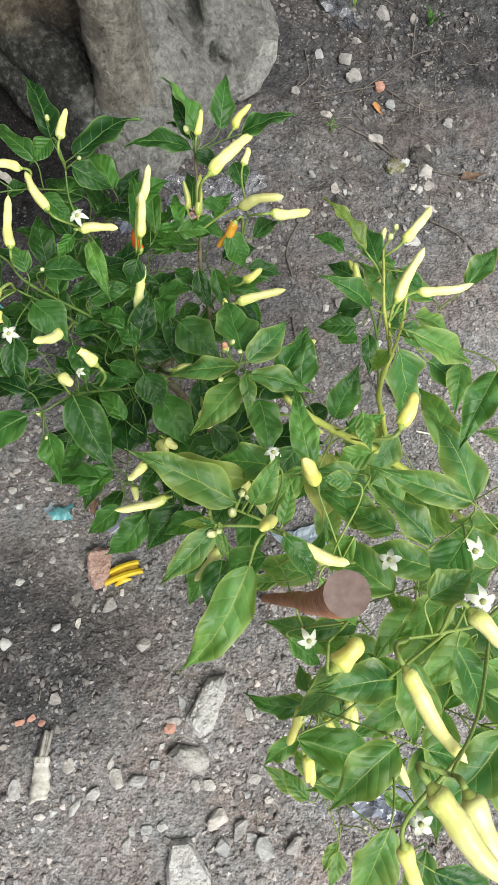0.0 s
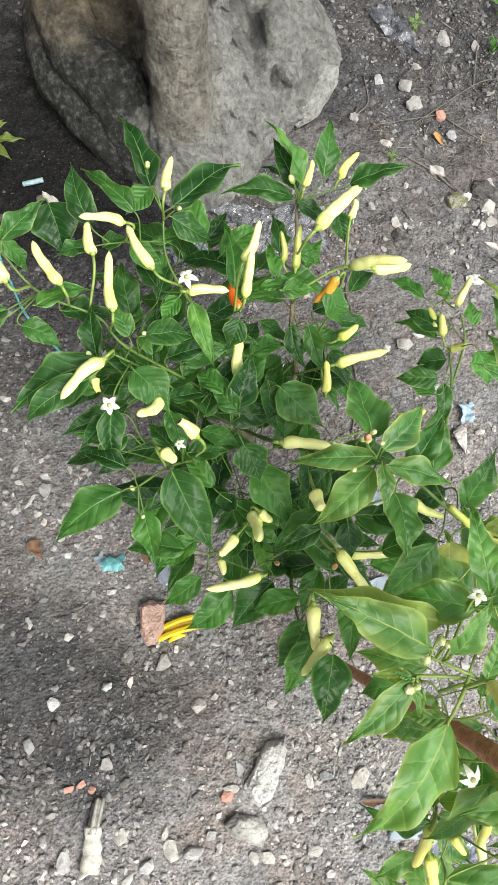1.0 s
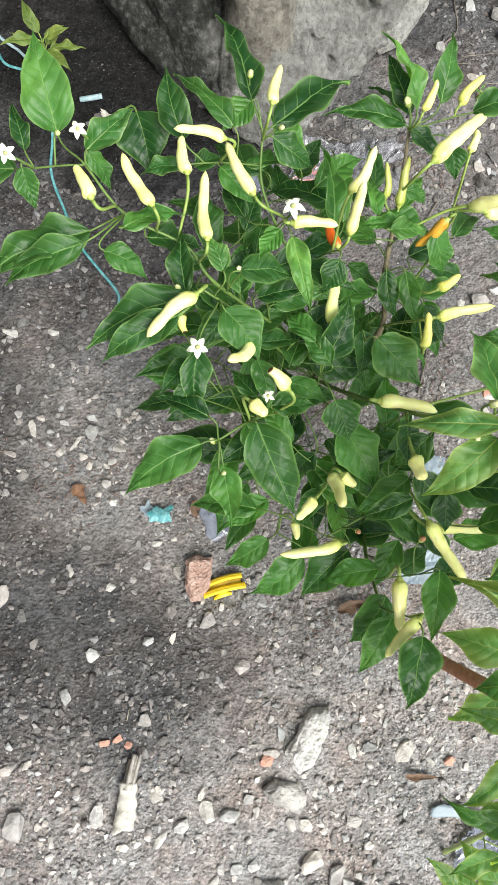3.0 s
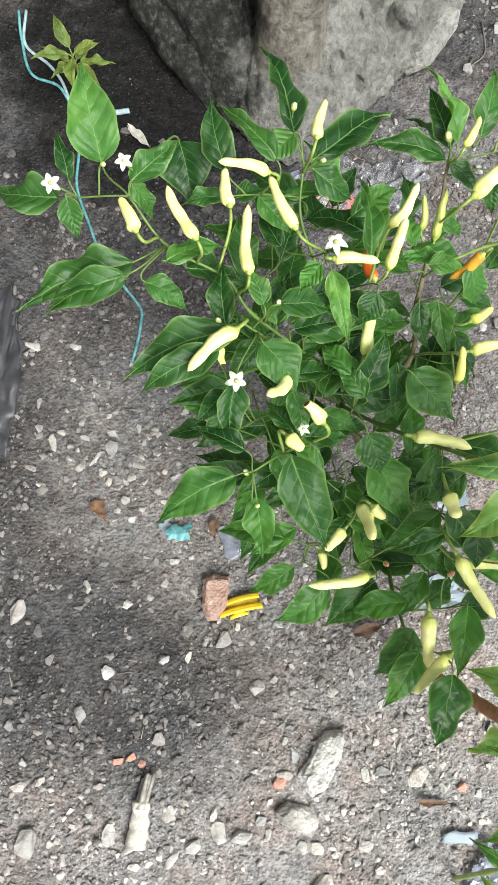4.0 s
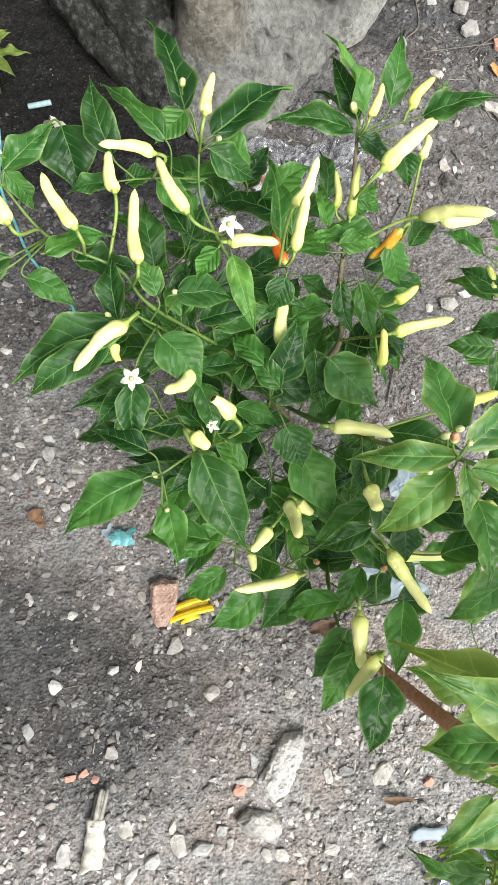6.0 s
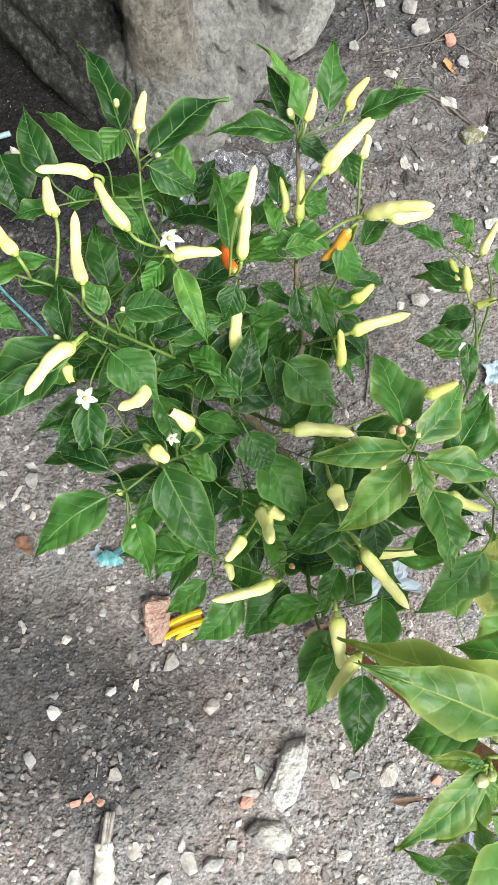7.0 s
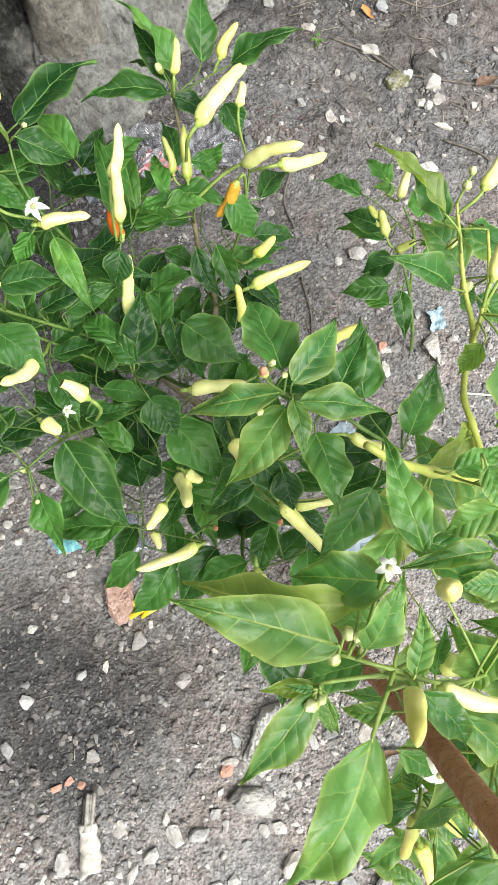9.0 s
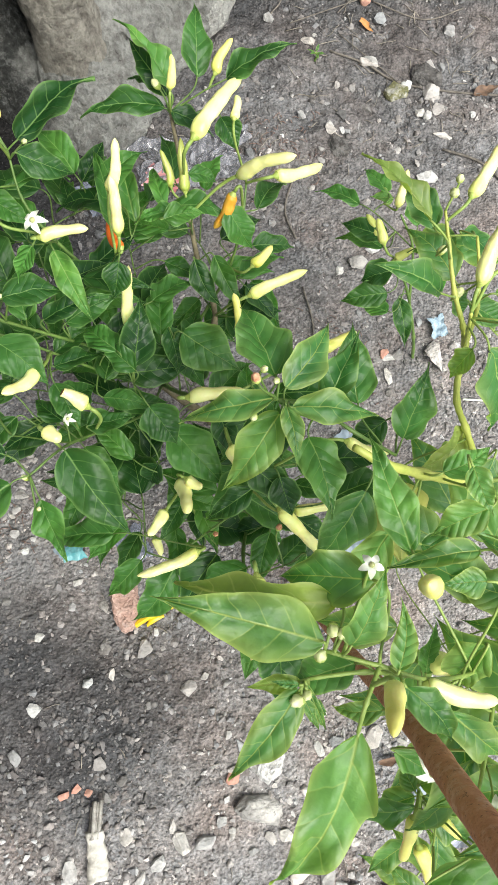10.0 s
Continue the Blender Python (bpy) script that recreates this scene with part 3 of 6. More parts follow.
def root(owner, points, radii, mat, label, seed, lumpy=1.0):
    """A swollen root: a thick knobbly tube."""
    line = spline(points, 12)
    rad = [float(np.interp(i / (len(line) - 1), np.linspace(0, 1, len(radii)), radii)) for i in range(len(line))]
    vs, fs = tube(line, rad, 48)
    for i, v in enumerate(vs):
        c = line[i // 48]
        g = Vector(v) * 20 + Vector((seed, 0, 0))
        k = 1 + lumpy * 0.14 * noise.noise(g) + lumpy * 0.07 * noise.noise(g * 2.3) + 0.06 * noise.noise(g * 6.0) + 0.03 * noise.noise(g * 15)
        vs[i] = c + (v - c) * k
    part("root", mesh_of("root", vs, fs, mat), owner, label)


def build_trunk():
    vs, fs = [], []
    levels = [-0.04, -0.015] + [0.24 * i / 80 for i in range(80)] + [0.24 + 0.012 * i for i in range(34)] + [0.66 + 0.06 * i for i in range(30)]
    turns = [-165 + 185 * k / 560 for k in range(560)] + [20 + 175 * k / 60 for k in range(60)]
    n = len(turns)
    for z in levels:
        for deg in turns:
            a = radians((deg + 180) % 360 - 180)
            r = trunk_radius(a, max(z, 0))
            p = Vector((TREE.x + r * math.cos(a), TREE.y + r * math.sin(a) - 0.02 * max(z, 0), z))
            vs.append(marked(p) if 0 < z < 0.24 else p)
    for i in range(len(levels) - 1):
        for k in range(n):
            a, b2 = i * n + k, i * n + (k + 1) % n
            fs.append((a, b2, b2 + n, a + n))
    fs.append(tuple((len(levels) - 1) * n + k for k in range(n)))
    tree = thing("tree_trunk", mesh_of("tree_trunk", vs, fs, bark), "thick grey fluted tree trunk with flaring roots", "tree")
    root(tree, [(0.335, 1.42, -0.05), (0.314, 1.462, 0.0), (0.296, 1.497, 0.15), (0.279, 1.522, 0.3), (0.262, 1.575, 0.55), (0.26, 1.60, 1.0)], [0.055, 0.056, 0.050, 0.047, 0.05, 0.05], rib_bark, "tan rounded rib of the trunk", 1)
    root(tree, [(0.25, 1.40, -0.06), (0.236, 1.44, 0.0), (0.19, 1.515, 0.075), (0.125, 1.565, 0.09), (0.09, 1.66, 0.14), (0.13, 1.74, 0.3)], [0.03, 0.038, 0.052, 0.05, 0.05, 0.05], bark, "mossy swollen root darkened by painted shade", 7)
    root(tree, [(0.245, 1.42, -0.05), (0.20, 1.465, 0.0), (0.135, 1.52, 0.03), (0.085, 1.585, 0.04), (0.06, 1.68, 0.05)], [0.035, 0.042, 0.052, 0.052, 0.05], bark, "mossy low root darkened by painted shade", 13)
    root(tree, [(0.425, 1.70, 0.125), (0.437, 1.643, 0.142), (0.448, 1.616, 0.125), (0.466, 1.618, 0.088)], [0.012, 0.026, 0.025, 0.008], bark, "grey knob on the root plate", 21, 2.4)
    root(tree, [(0.458, 1.594, 0.1), (0.469, 1.573, 0.1), (0.478, 1.567, 0.085)], [0.008, 0.015, 0.008], bark, "small grey lump on the root plate", 22, 2.0)
    # worn rim; its paler bark also paints the highlight along the edge
    root(tree, [(0.502, 1.701, 0.06), (0.531, 1.668, 0.055), (0.537, 1.624, 0.045), (0.518, 1.574, 0.03), (0.495, 1.551, 0.01)], [0.012, 0.022, 0.024, 0.02, 0.01], lit_rim_bark, "worn pale rim of the root plate, highlight painted in", 23, 2.0)


build_trunk()


# ---- chili plants ----
def plant(label):
    return tagged(new("chili_plant"), label, "plant", "chili plants")


main_plant = plant("bushy chili plant with dark leaves and pale fruit")
near_plant = plant("tall chili plant beside the stake with large leaves")
low_plant = plant("small chili plant with yellow fruit near the stake")
right_plant = plant("small low chili plant on gravelly soil")
STEMS = {main_plant: [], near_plant: [], low_plant: [], right_plant: []}


def stem(owner, points, r0, r1, mat, name="branch"):
    line = spline(points, 6)
    n = len(line)
    radii = [r0 + (r1 - r0) * i / (n - 1) for i in range(n)]
    radii = [r * (1 + 0.08 * math.sin(i * 2.4) + (0.30 if i % 6 == 0 and 0 < i < n - 1 else 0.0)) for i, r in enumerate(radii)]
    vs, fs = tube(line, radii, 8)
    part(name, mesh_of(name, vs, fs, mat), owner)
    STEMS[owner] += line


def nearest(owner, p, lead=None):
    """The place on the plant's stems from which a stalk to p would spring: near, below and behind it."""
    def cost(q):
        gap = (q - p).length
        turn = 1 - (p - q).dot(lead) / max(gap, 1e-6) if lead else 0.0
        reach = math.hypot(1.7 * math.hypot(q.x - p.x, q.y - p.y), 0.7 * (q.z - p.z))
        return reach * (1 + 0.5 * turn) + 1.2 * max(q.z - p.z + 0.01, 0)
    return min(STEMS[owner], key=cost)


def stalk(owner, p, r, under, name, lead=None):
    """A thin stalk from the nearest stem to p; lead is the way in which it arrives."""
    p = Vector(p)
    q = nearest(owner, p, lead)
    gap = (p - q).length
    way = (lead or (p - q)).normalized()
    c1 = q + (p - q) * 0.35 + Vector((0, 0, 0.06 * gap))
    c2 = p - way * min(gap * 0.42, 0.020)
    line = []
    for i in range(11):
        t = i / 10
        line.append(q * (1 - t) ** 3 + c1 * 3 * t * (1 - t) ** 2 + c2 * 3 * t * t * (1 - t) + p * t ** 3)
    r_low = min(r, 0.0010) * (1 + min(gap / 0.2, 0.2))
    radii = [r_low + (r - r_low) * i / (len(line) - 1) for i in range(len(line))]
    vs, fs = tube(line, radii, 6)
    part(name, mesh_of(name, vs, fs, green_stem if owner in (main_plant, right_plant) and name != "fruit_stalk" else fruit_stem), under)
    if gap > 0.05:
        STEMS[owner] += line[2:-3]


rnd = random.Random(7)


def blade_profile(u):
    """Half width along a leaf: a round foot, widest a third of the way up, a drawn-out tip."""
    return math.sin(math.pi * u ** 0.62) ** (0.85 + 0.60 * u) if 0 < u < 1 else 0.0


def leaf(owner, base, tip, width, mat, fold=0.22, arch=0.07, roll=0.0, curl=0.0):
    b2, t2 = Vector(base), Vector(tip)
    d = t2 - b2
    length = d.length
    d.normalize()
    up = Vector((0, 0, 1))
    if abs(d.z) > 0.9:
        up = Vector((0, -1, 0.3))
    side = d.cross(up).normalized()
    side = Matrix.Rotation(radians(roll + rnd.uniform(-20, 20)), 3, d) @ side
    nor = side.cross(d).normalized()
    rows, cols = 24, 13
    ph, amp, skew = rnd.uniform(0, 6.3), rnd.uniform(0.030, 0.068), rnd.uniform(-0.06, 0.06)
    droop, k1, k2 = rnd.uniform(0.03, 0.15), rnd.uniform(9, 15), rnd.uniform(9, 15)
    fold = fold * rnd.uniform(0.8, 2.3)
    off = rnd.uniform(0, 50)
    twist, hook = 1.1 * noise.noise(Vector((off, 1, 7))), 0.16 * noise.noise(Vector((off, 5, 3)))
    vs, uvs, fs = [], [], []
    for i in range(rows + 1):
        u = i / rows
        f = max(blade_profile(min(max(u, 0.004), 0.996)), 0.006)
        bow = curl * length * u * u * 0.5 + skew * length * math.sin(math.pi * u)
        mid_p = b2 + d * length * u * (1 - 0.25 * abs(curl) * u) + side * bow + nor * length * (arch * 4 * u * (1 - u) - droop * u ** 3 + droop * u)
        for j in range(cols):
            v = 2 * j / (cols - 1) - 1
            k = k1 if v > 0 else k2
            half = width / 2 * f * (1 + 0.05 * math.sin(u * k * 1.1 + ph + v) + 0.02 * math.sin(u * 27 + ph * 2 + 2 * v))
            wave = amp * length * abs(v) ** 2.2 * math.sin(u * k + ph + (2.1 if v > 0 else 0)) * (0.3 + f)
            pucker = 0.036 * length * noise.noise(Vector((u * 5 + off, v * 2.2, off))) + 0.016 * length * noise.noise(Vector((u * 11 + off, v * 4.5, off)))
            lift = half * (fold * abs(v) - 0.45 * fold * v * v) + wave + pucker
            # the blade twists a little and its tip hooks to one side or down
            turn = twist * u * u
            across = half * v * (1 - 0.10 * fold)
            vs.append(mid_p + side * (across * math.cos(turn) + hook * length * u ** 4) + nor * (lift + across * math.sin(turn)))
            uvs.append((u, v * width / 2 * f / length))
    for i in range(rows):
        for j in range(cols - 1):
            a = i * cols + j
            fs.append((a, a + 1, a + cols + 1, a + cols))
    me = mesh_of("leaf", vs, fs, mat)
    layer = me.uv_layers.new(name="blade")
    rim = me.uv_layers.new(name="rim")
    for loop in me.loops:
        k = loop.vertex_index
        layer.data[loop.index].uv = uvs[k]
        rim.data[loop.index].uv = (uvs[k][0], abs(2 * (k % cols) / (cols - 1) - 1))
    ob = part("leaf", me, owner)
    stalk(owner, b2 + d * length * 0.01, min(max(0.0007, width * 0.018), 0.00095), ob, "petiole", d)
    return ob


def pepper(owner, base, tip, radius, mat, bend=0.06, eaten=False):
    b2, t2 = Vector(base), Vector(tip)
    d = t2 - b2
    length = d.length
    d.normalize()
    side = d.orthogonal().normalized()
    side = Matrix.Rotation(rnd.uniform(0, 6.3), 3, d) @ side
    n, sides = 16, 12
    vs, fs = [], []
    ph = rnd.uniform(0, 6.3)
    for i in range(n + 1):
        u = i / n
        shape = min(1.0, (u / 0.10) ** 0.5 if u > 0 else 0.0)
        shape = (0.62 + 0.38 * shape) * (1 - 0.42 * u)
        end = (1 - max(0, (u - 0.80) / 0.20) ** 2.0)
        r = radius * 1.14 * shape * max(end, 0.0) ** 0.6 if u < 1 else radius * 0.06
        if eaten:
            r = max(r, radius * 0.62)
        r *= 1 + 0.06 * math.sin(u * 9 * length / 0.05 + ph) + 0.05 * math.sin(u * 21 * length / 0.05 + ph * 2)
        c = b2 + d * length * u + side * length * (bend * math.sin(math.pi * u) * 1.1 + 0.02 * math.sin(2 * math.pi * u + ph) * math.sin(math.pi * u))
        for k in range(sides):
            a = 2 * math.pi * k / sides
            x = side * math.cos(a) + d.cross(side) * math.sin(a)
            vs.append(c + x * max(r, radius * 0.05) * (1 + 0.06 * math.cos(3 * a + ph)))
    for i in range(n):
        for k in range(sides):
            a, e = i * sides + k, i * sides + (k + 1) % sides
            fs.append((a, e, e + sides, a + sides))
    fs.append(tuple(range(sides - 1, -1, -1)))
    fs.append(tuple(n * sides + k for k in range(sides)))
    me = mesh_of("chili_fruit", vs, fs, mat)
    layer = me.uv_layers.new(name="along")
    for loop in me.loops:
        layer.data[loop.index].uv = (loop.vertex_index // sides / n, 0.5)
    ob = part("chili_fruit", me, owner)
    if eaten:
        # a dark disc on the tip paints the unlit inside of the hole
        e = t2 + d * radius * 0.04
        vs, fs = tube([e - d * radius * 0.1, e, e + d * 0.0003], [radius * 0.46, radius * 0.46, radius * 0.4], 10)
        part("hole", mesh_of("hole", vs, fs, hole_dark), ob, "dark disc painted as an eaten hole")
    cup = [b2 - d * radius * 0.7, b2 - d * radius * 0.4, b2 - d * radius * 0.05, b2 + d * radius * 0.12]
    vs, fs = tube(cup, [radius * 0.24, radius * 0.42, radius * 0.64, radius * 0.70], 10)
    part("calyx", mesh_of("calyx", vs, fs, calyx_mat), ob)
    stalk(owner, b2 - d * radius * 0.65, min(max(0.0011, radius * 0.30), 0.0019), ob, "fruit_stalk", d)
    return ob


def flower(owner, centre, radius, tilt):
    c, radius = Vector(centre), radius * 1.0
    ax = Vector((rnd.uniform(-0.35, 0.35), rnd.uniform(-0.5, 0.1), 1)).normalized()
    a1 = ax.orthogonal().normalized()
    a2 = ax.cross(a1)
    spin = rnd.uniform(0, 6.3)
    vs, fs = [], []
    petals = 5
    for k in range(petals):
        a = spin + 2 * math.pi * k / petals
        out = a1 * math.cos(a) + a2 * math.sin(a)
        sd = ax.cross(out)
        i0, droop = len(vs), rnd.uniform(0.15, 0.8)
        for i in range(6):
            u = i / 5
            hw = radius * (0.27 * math.sin(math.pi * (0.16 + 0.80 * u)) + 0.012)
            m = c + out * radius * (0.10 + 0.84 * u) + ax * radius * (0.16 * math.sin(3.0 * u) - droop * u * u)
            vs += [m - sd * hw + ax * hw * 0.25, m, m + sd * hw + ax * hw * 0.25]
        for i in range(5):
            for j in range(2):
                q = i0 + i * 3 + j
                fs.append((q, q + 1, q + 4, q + 3))
    ob = part("flower", mesh_of("flower", vs, fs, petal_mat), owner, "white five-petalled flower")
    vs, fs = tube([c - ax * radius * 0.15, c + ax * radius * 0.18, c + ax * radius * 0.34], [radius * 0.16, radius * 0.22, radius * 0.1], 8)
    part("stamen_cluster", mesh_of("stamen_cluster", vs, fs, anther_mat), ob)
    stalk(owner, c - ax * radius * 0.12, 0.0009, ob, "flower_stalk", ax)
    return ob


def bud(owner, centre, radius, mat=None, label=""):
    c = Vector(centre)
    ax = Vector((rnd.uniform(-0.6, 0.6), rnd.uniform(-0.6, 0.6), 0.8)).normalized()
    line = [c + ax * radius * k for k in (-1.3, -0.8, -0.2, 0.4, 1.0, 1.35)]
    vs, fs = tube(line, [radius * k for k in (0.22, 0.45, 0.70, 0.78, 0.56, 0.12)], 15)
    # five folded petals with creases between them
    for i, v in enumerate(vs):
        mid_p = line[i // 15]
        vs[i] = mid_p + (v - mid_p) * (1 + 0.16 * math.cos(5 * 2 * math.pi * (i % 15) / 15 + 0.35 * (i // 15)))
    ob = part("flower_bud", mesh_of("flower_bud", vs, fs, mat or bud_mat), owner, label)
    vs, fs = tube([c + ax * radius * k for k in (-1.35, -1.0, -0.55, -0.15)], [radius * k for k in (0.26, 0.58, 0.80, 0.86)], 10)
    part("calyx", mesh_of("calyx", vs, fs, calyx_mat), ob)
    stalk(owner, c - ax * radius, 0.0008, ob, "bud_stalk", ax)
    return ob


# stems of the main plant: one foot, a fork low down, then a limb to each shoot
HUB = (0.425, 0.905, 0.27)
stem(main_plant, [(0.555, 0.82, -0.02), (0.54, 0.83, 0.07), (0.485, 0.872, 0.18), HUB], 0.0062, 0.005, woody_stem, "stem")
stem(main_plant, [HUB, (0.383, 0.906, 0.38), (0.305, 0.91, 0.47), (0.278, 0.928, 0.49), (0.228, 0.936, 0.51), (0.194, 0.962, 0.525)], 0.0017, 0.0010, green_stem)
stem(main_plant, [HUB, (0.396, 0.961, 0.36), (0.351, 0.991, 0.43), (0.33, 1.014, 0.46), (0.324, 1.045, 0.485)], 0.0017, 0.0010, green_stem)
stem(main_plant, [HUB, (0.483, 0.952, 0.31), (0.471, 1.0, 0.36), (0.463, 1.053, 0.42), (0.456, 1.094, 0.455)], 0.0034, 0.0015, woody_stem)
stem(main_plant, [HUB, (0.46, 0.95, 0.3), (0.497, 0.991, 0.34), (0.514, 1.023, 0.38), (0.521, 1.057, 0.4)], 0.0019, 0.0011, green_stem)
stem(main_plant, [HUB, (0.386, 0.885, 0.38), (0.328, 0.891, 0.46), (0.297, 0.894, 0.49)], 0.0016, 0.0010, green_stem)
stem(main_plant, [HUB, (0.412, 0.85, 0.36), (0.359, 0.812, 0.43), (0.329, 0.785, 0.445)], 0.0016, 0.0010, green_stem)
stem(main_plant, [HUB, (0.452, 0.867, 0.36), (0.498, 0.824, 0.48), (0.518, 0.802, 0.57)], 0.0024, 0.0014, green_stem)
stem(main_plant, [(0.535, 0.832, 0.08), (0.515, 0.78, 0.20), (0.497, 0.72, 0.31), (0.50, 0.67, 0.375)], 0.0026, 0.0013, green_stem)
stem(main_plant, [(0.512, 0.765, 0.23), (0.493, 0.759, 0.31), (0.448, 0.728, 0.35)], 0.0016, 0.0010, green_stem)
stem(main_plant, [(0.52, 0.805, 0.555), (0.543, 0.801, 0.55), (0.571, 0.78, 0.55), (0.603, 0.769, 0.52)], 0.0016, 0.0012, green_stem)
# stems of the near plant
stem(near_plant, [(0.992, 0.733, -0.02), (0.87, 0.73, 0.2), (0.742, 0.734, 0.42), (0.655, 0.74, 0.54), (0.597, 0.743, 0.6), (0.568, 0.746, 0.63), (0.551, 0.754, 0.64)], 0.005, 0.0022, pale_stem, "stem")
stem(near_plant, [(0.817, 0.735, 0.3), (0.718, 0.661, 0.45), (0.629, 0.637, 0.6), (0.572, 0.637, 0.68), (0.541, 0.647, 0.7), (0.518, 0.655, 0.7)], 0.0014, 0.0009, fruit_stem)
stem(near_plant, [(0.555, 0.641, 0.69), (0.534, 0.645, 0.7), (0.51, 0.644, 0.7)], 0.0012, 0.0009, fruit_stem)
stem(near_plant, [(0.541, 0.647, 0.7), (0.532, 0.634, 0.71), (0.529, 0.621, 0.7)], 0.0011, 0.0009, fruit_stem)
stem(near_plant, [(0.629, 0.637, 0.6), (0.61, 0.598, 0.62), (0.587, 0.578, 0.66)], 0.0016, 0.0009, fruit_stem)
stem(near_plant, [(0.846, 0.674, 0.4), (0.722, 0.606, 0.6), (0.66, 0.589, 0.68), (0.629, 0.583, 0.7)], 0.0016, 0.0009, fruit_stem)
stem(near_plant, [(0.722, 0.606, 0.6), (0.674, 0.546, 0.7), (0.622, 0.521, 0.8)], 0.0014, 0.0009, fruit_stem)
stem(near_plant, [(0.66, 0.589, 0.68), (0.639, 0.557, 0.62), (0.615, 0.524, 0.56)], 0.0013, 0.0009, fruit_stem)
# stems of the three smaller plants
stem(low_plant, [(0.734, 0.357, -0.02), (0.677, 0.437, 0.2), (0.624, 0.51, 0.4), (0.605, 0.537, 0.47)], 0.0035, 0.0014, fruit_stem, "stem")
stem(right_plant, [(0.778, 1.003, -0.02), (0.758, 1.011, 0.07), (0.731, 1.039, 0.16), (0.701, 1.052, 0.23)], 0.0026, 0.0013, green_stem, "stem")
stem(right_plant, [(0.737, 1.032, 0.14), (0.726, 1.07, 0.22), (0.702, 1.087, 0.27)], 0.002, 0.0012, green_stem)
# slender limb of the near plant, knotted at its joints
stem(near_plant, [(0.668, 0.740, 0.52), (0.659, 0.762, 0.522), (0.655, 0.786, 0.52), (0.652, 0.805, 0.518), (0.656, 0.827, 0.518), (0.664, 0.849, 0.52)], 0.0025, 0.0025, pale_stem)
stem(near_plant, [(0.663, 0.846, 0.517), (0.654, 0.852, 0.545), (0.645, 0.872, 0.562), (0.641, 0.90, 0.575), (0.638, 0.919, 0.585)], 0.0022, 0.0010, pale_stem)
stem(near_plant, [(0.664, 0.849, 0.52), (0.666, 0.866, 0.545), (0.667, 0.89, 0.555), (0.667, 0.912, 0.56)], 0.0017, 0.0011, pale_stem)
stem(near_plant, [(0.662, 0.846, 0.52), (0.650, 0.843, 0.565), (0.640, 0.842, 0.60)], 0.0018, 0.0011, pale_stem)
leaf(near_plant, (0.657, 0.785, 0.512), (0.614, 0.757, 0.520), 0.027, lime_leaf, fold=0.3, roll=-25)
# far shoot of the main plant, over the cord
leaf(main_plant, (0.167, 0.988, 0.52), (0.141, 1.049, 0.55), 0.041, deep)
leaf(main_plant, (0.139, 0.956, 0.51), (0.085, 0.956, 0.49), 0.033, deep)
leaf(main_plant, (0.146, 0.968, 0.52), (0.126, 1.005, 0.52), 0.015, deep)
leaf(main_plant, (0.15, 0.948, 0.53), (0.163, 0.926, 0.51), 0.019, deep)
leaf(main_plant, (0.206, 0.912, 0.52), (0.127, 0.864, 0.5), 0.035, deep)
leaf(main_plant, (0.205, 0.897, 0.53), (0.146, 0.868, 0.5), 0.027, deep)
leaf(main_plant, (0.194, 0.972, 0.53), (0.223, 1.015, 0.53), 0.024, green)
leaf(main_plant, (0.22, 1.031, 0.5), (0.239, 0.989, 0.48), 0.048, deep)
leaf(main_plant, (0.195, 0.97, 0.53), (0.211, 0.957, 0.5), 0.017, deep)
leaf(main_plant, (0.263, 0.991, 0.5), (0.231, 0.982, 0.49), 0.019, green)
leaf(main_plant, (0.232, 0.915, 0.53), (0.274, 0.944, 0.51), 0.02, deep)
leaf(main_plant, (0.246, 0.93, 0.49), (0.289, 0.943, 0.46), 0.028, deep)
leaf(main_plant, (0.218, 0.903, 0.51), (0.261, 0.899, 0.5), 0.021, deep, curl=0.5)
# shoot in front of the trunk
leaf(main_plant, (0.262, 1.009, 0.51), (0.24, 1.064, 0.52), 0.028, deep)
leaf(main_plant, (0.299, 1.028, 0.51), (0.244, 1.072, 0.5), 0.024, deep)
leaf(main_plant, (0.31, 1.061, 0.5), (0.289, 1.035, 0.49), 0.025, deep)
leaf(main_plant, (0.31, 1.062, 0.5), (0.271, 1.144, 0.49), 0.029, deep)
leaf(main_plant, (0.334, 1.051, 0.49), (0.388, 1.123, 0.47), 0.035, deep)
leaf(main_plant, (0.333, 1.039, 0.49), (0.373, 1.035, 0.46), 0.028, deep)
leaf(main_plant, (0.315, 1.027, 0.46), (0.363, 1.051, 0.43), 0.021, deep)
leaf(main_plant, (0.274, 0.999, 0.49), (0.295, 1.011, 0.49), 0.021, deep)
leaf(main_plant, (0.292, 1.033, 0.44), (0.329, 1.013, 0.42), 0.025, deep)
# far right shoot of the main plant
leaf(main_plant, (0.457, 1.105, 0.47), (0.411, 1.159, 0.49), 0.026, green, fold=0.35, roll=12)
leaf(main_plant, (0.454, 1.108, 0.46), (0.419, 1.155, 0.47), 0.023, deep)
leaf(main_plant, (0.451, 1.096, 0.46), (0.377, 1.096, 0.45), 0.028, deep)
leaf(main_plant, (0.481, 1.126, 0.46), (0.484, 1.192, 0.47), 0.028, deep)
leaf(main_plant, (0.453, 1.127, 0.44), (0.416, 1.148, 0.43), 0.019, deep)
leaf(main_plant, (0.457, 1.092, 0.46), (0.492, 1.079, 0.44), 0.022, deep)
leaf(main_plant, (0.416, 1.023, 0.4), (0.398, 1.11, 0.38), 0.02, green, fold=0.5)
leaf(main_plant, (0.403, 1.039, 0.4), (0.34, 1.058, 0.37), 0.034, deep)
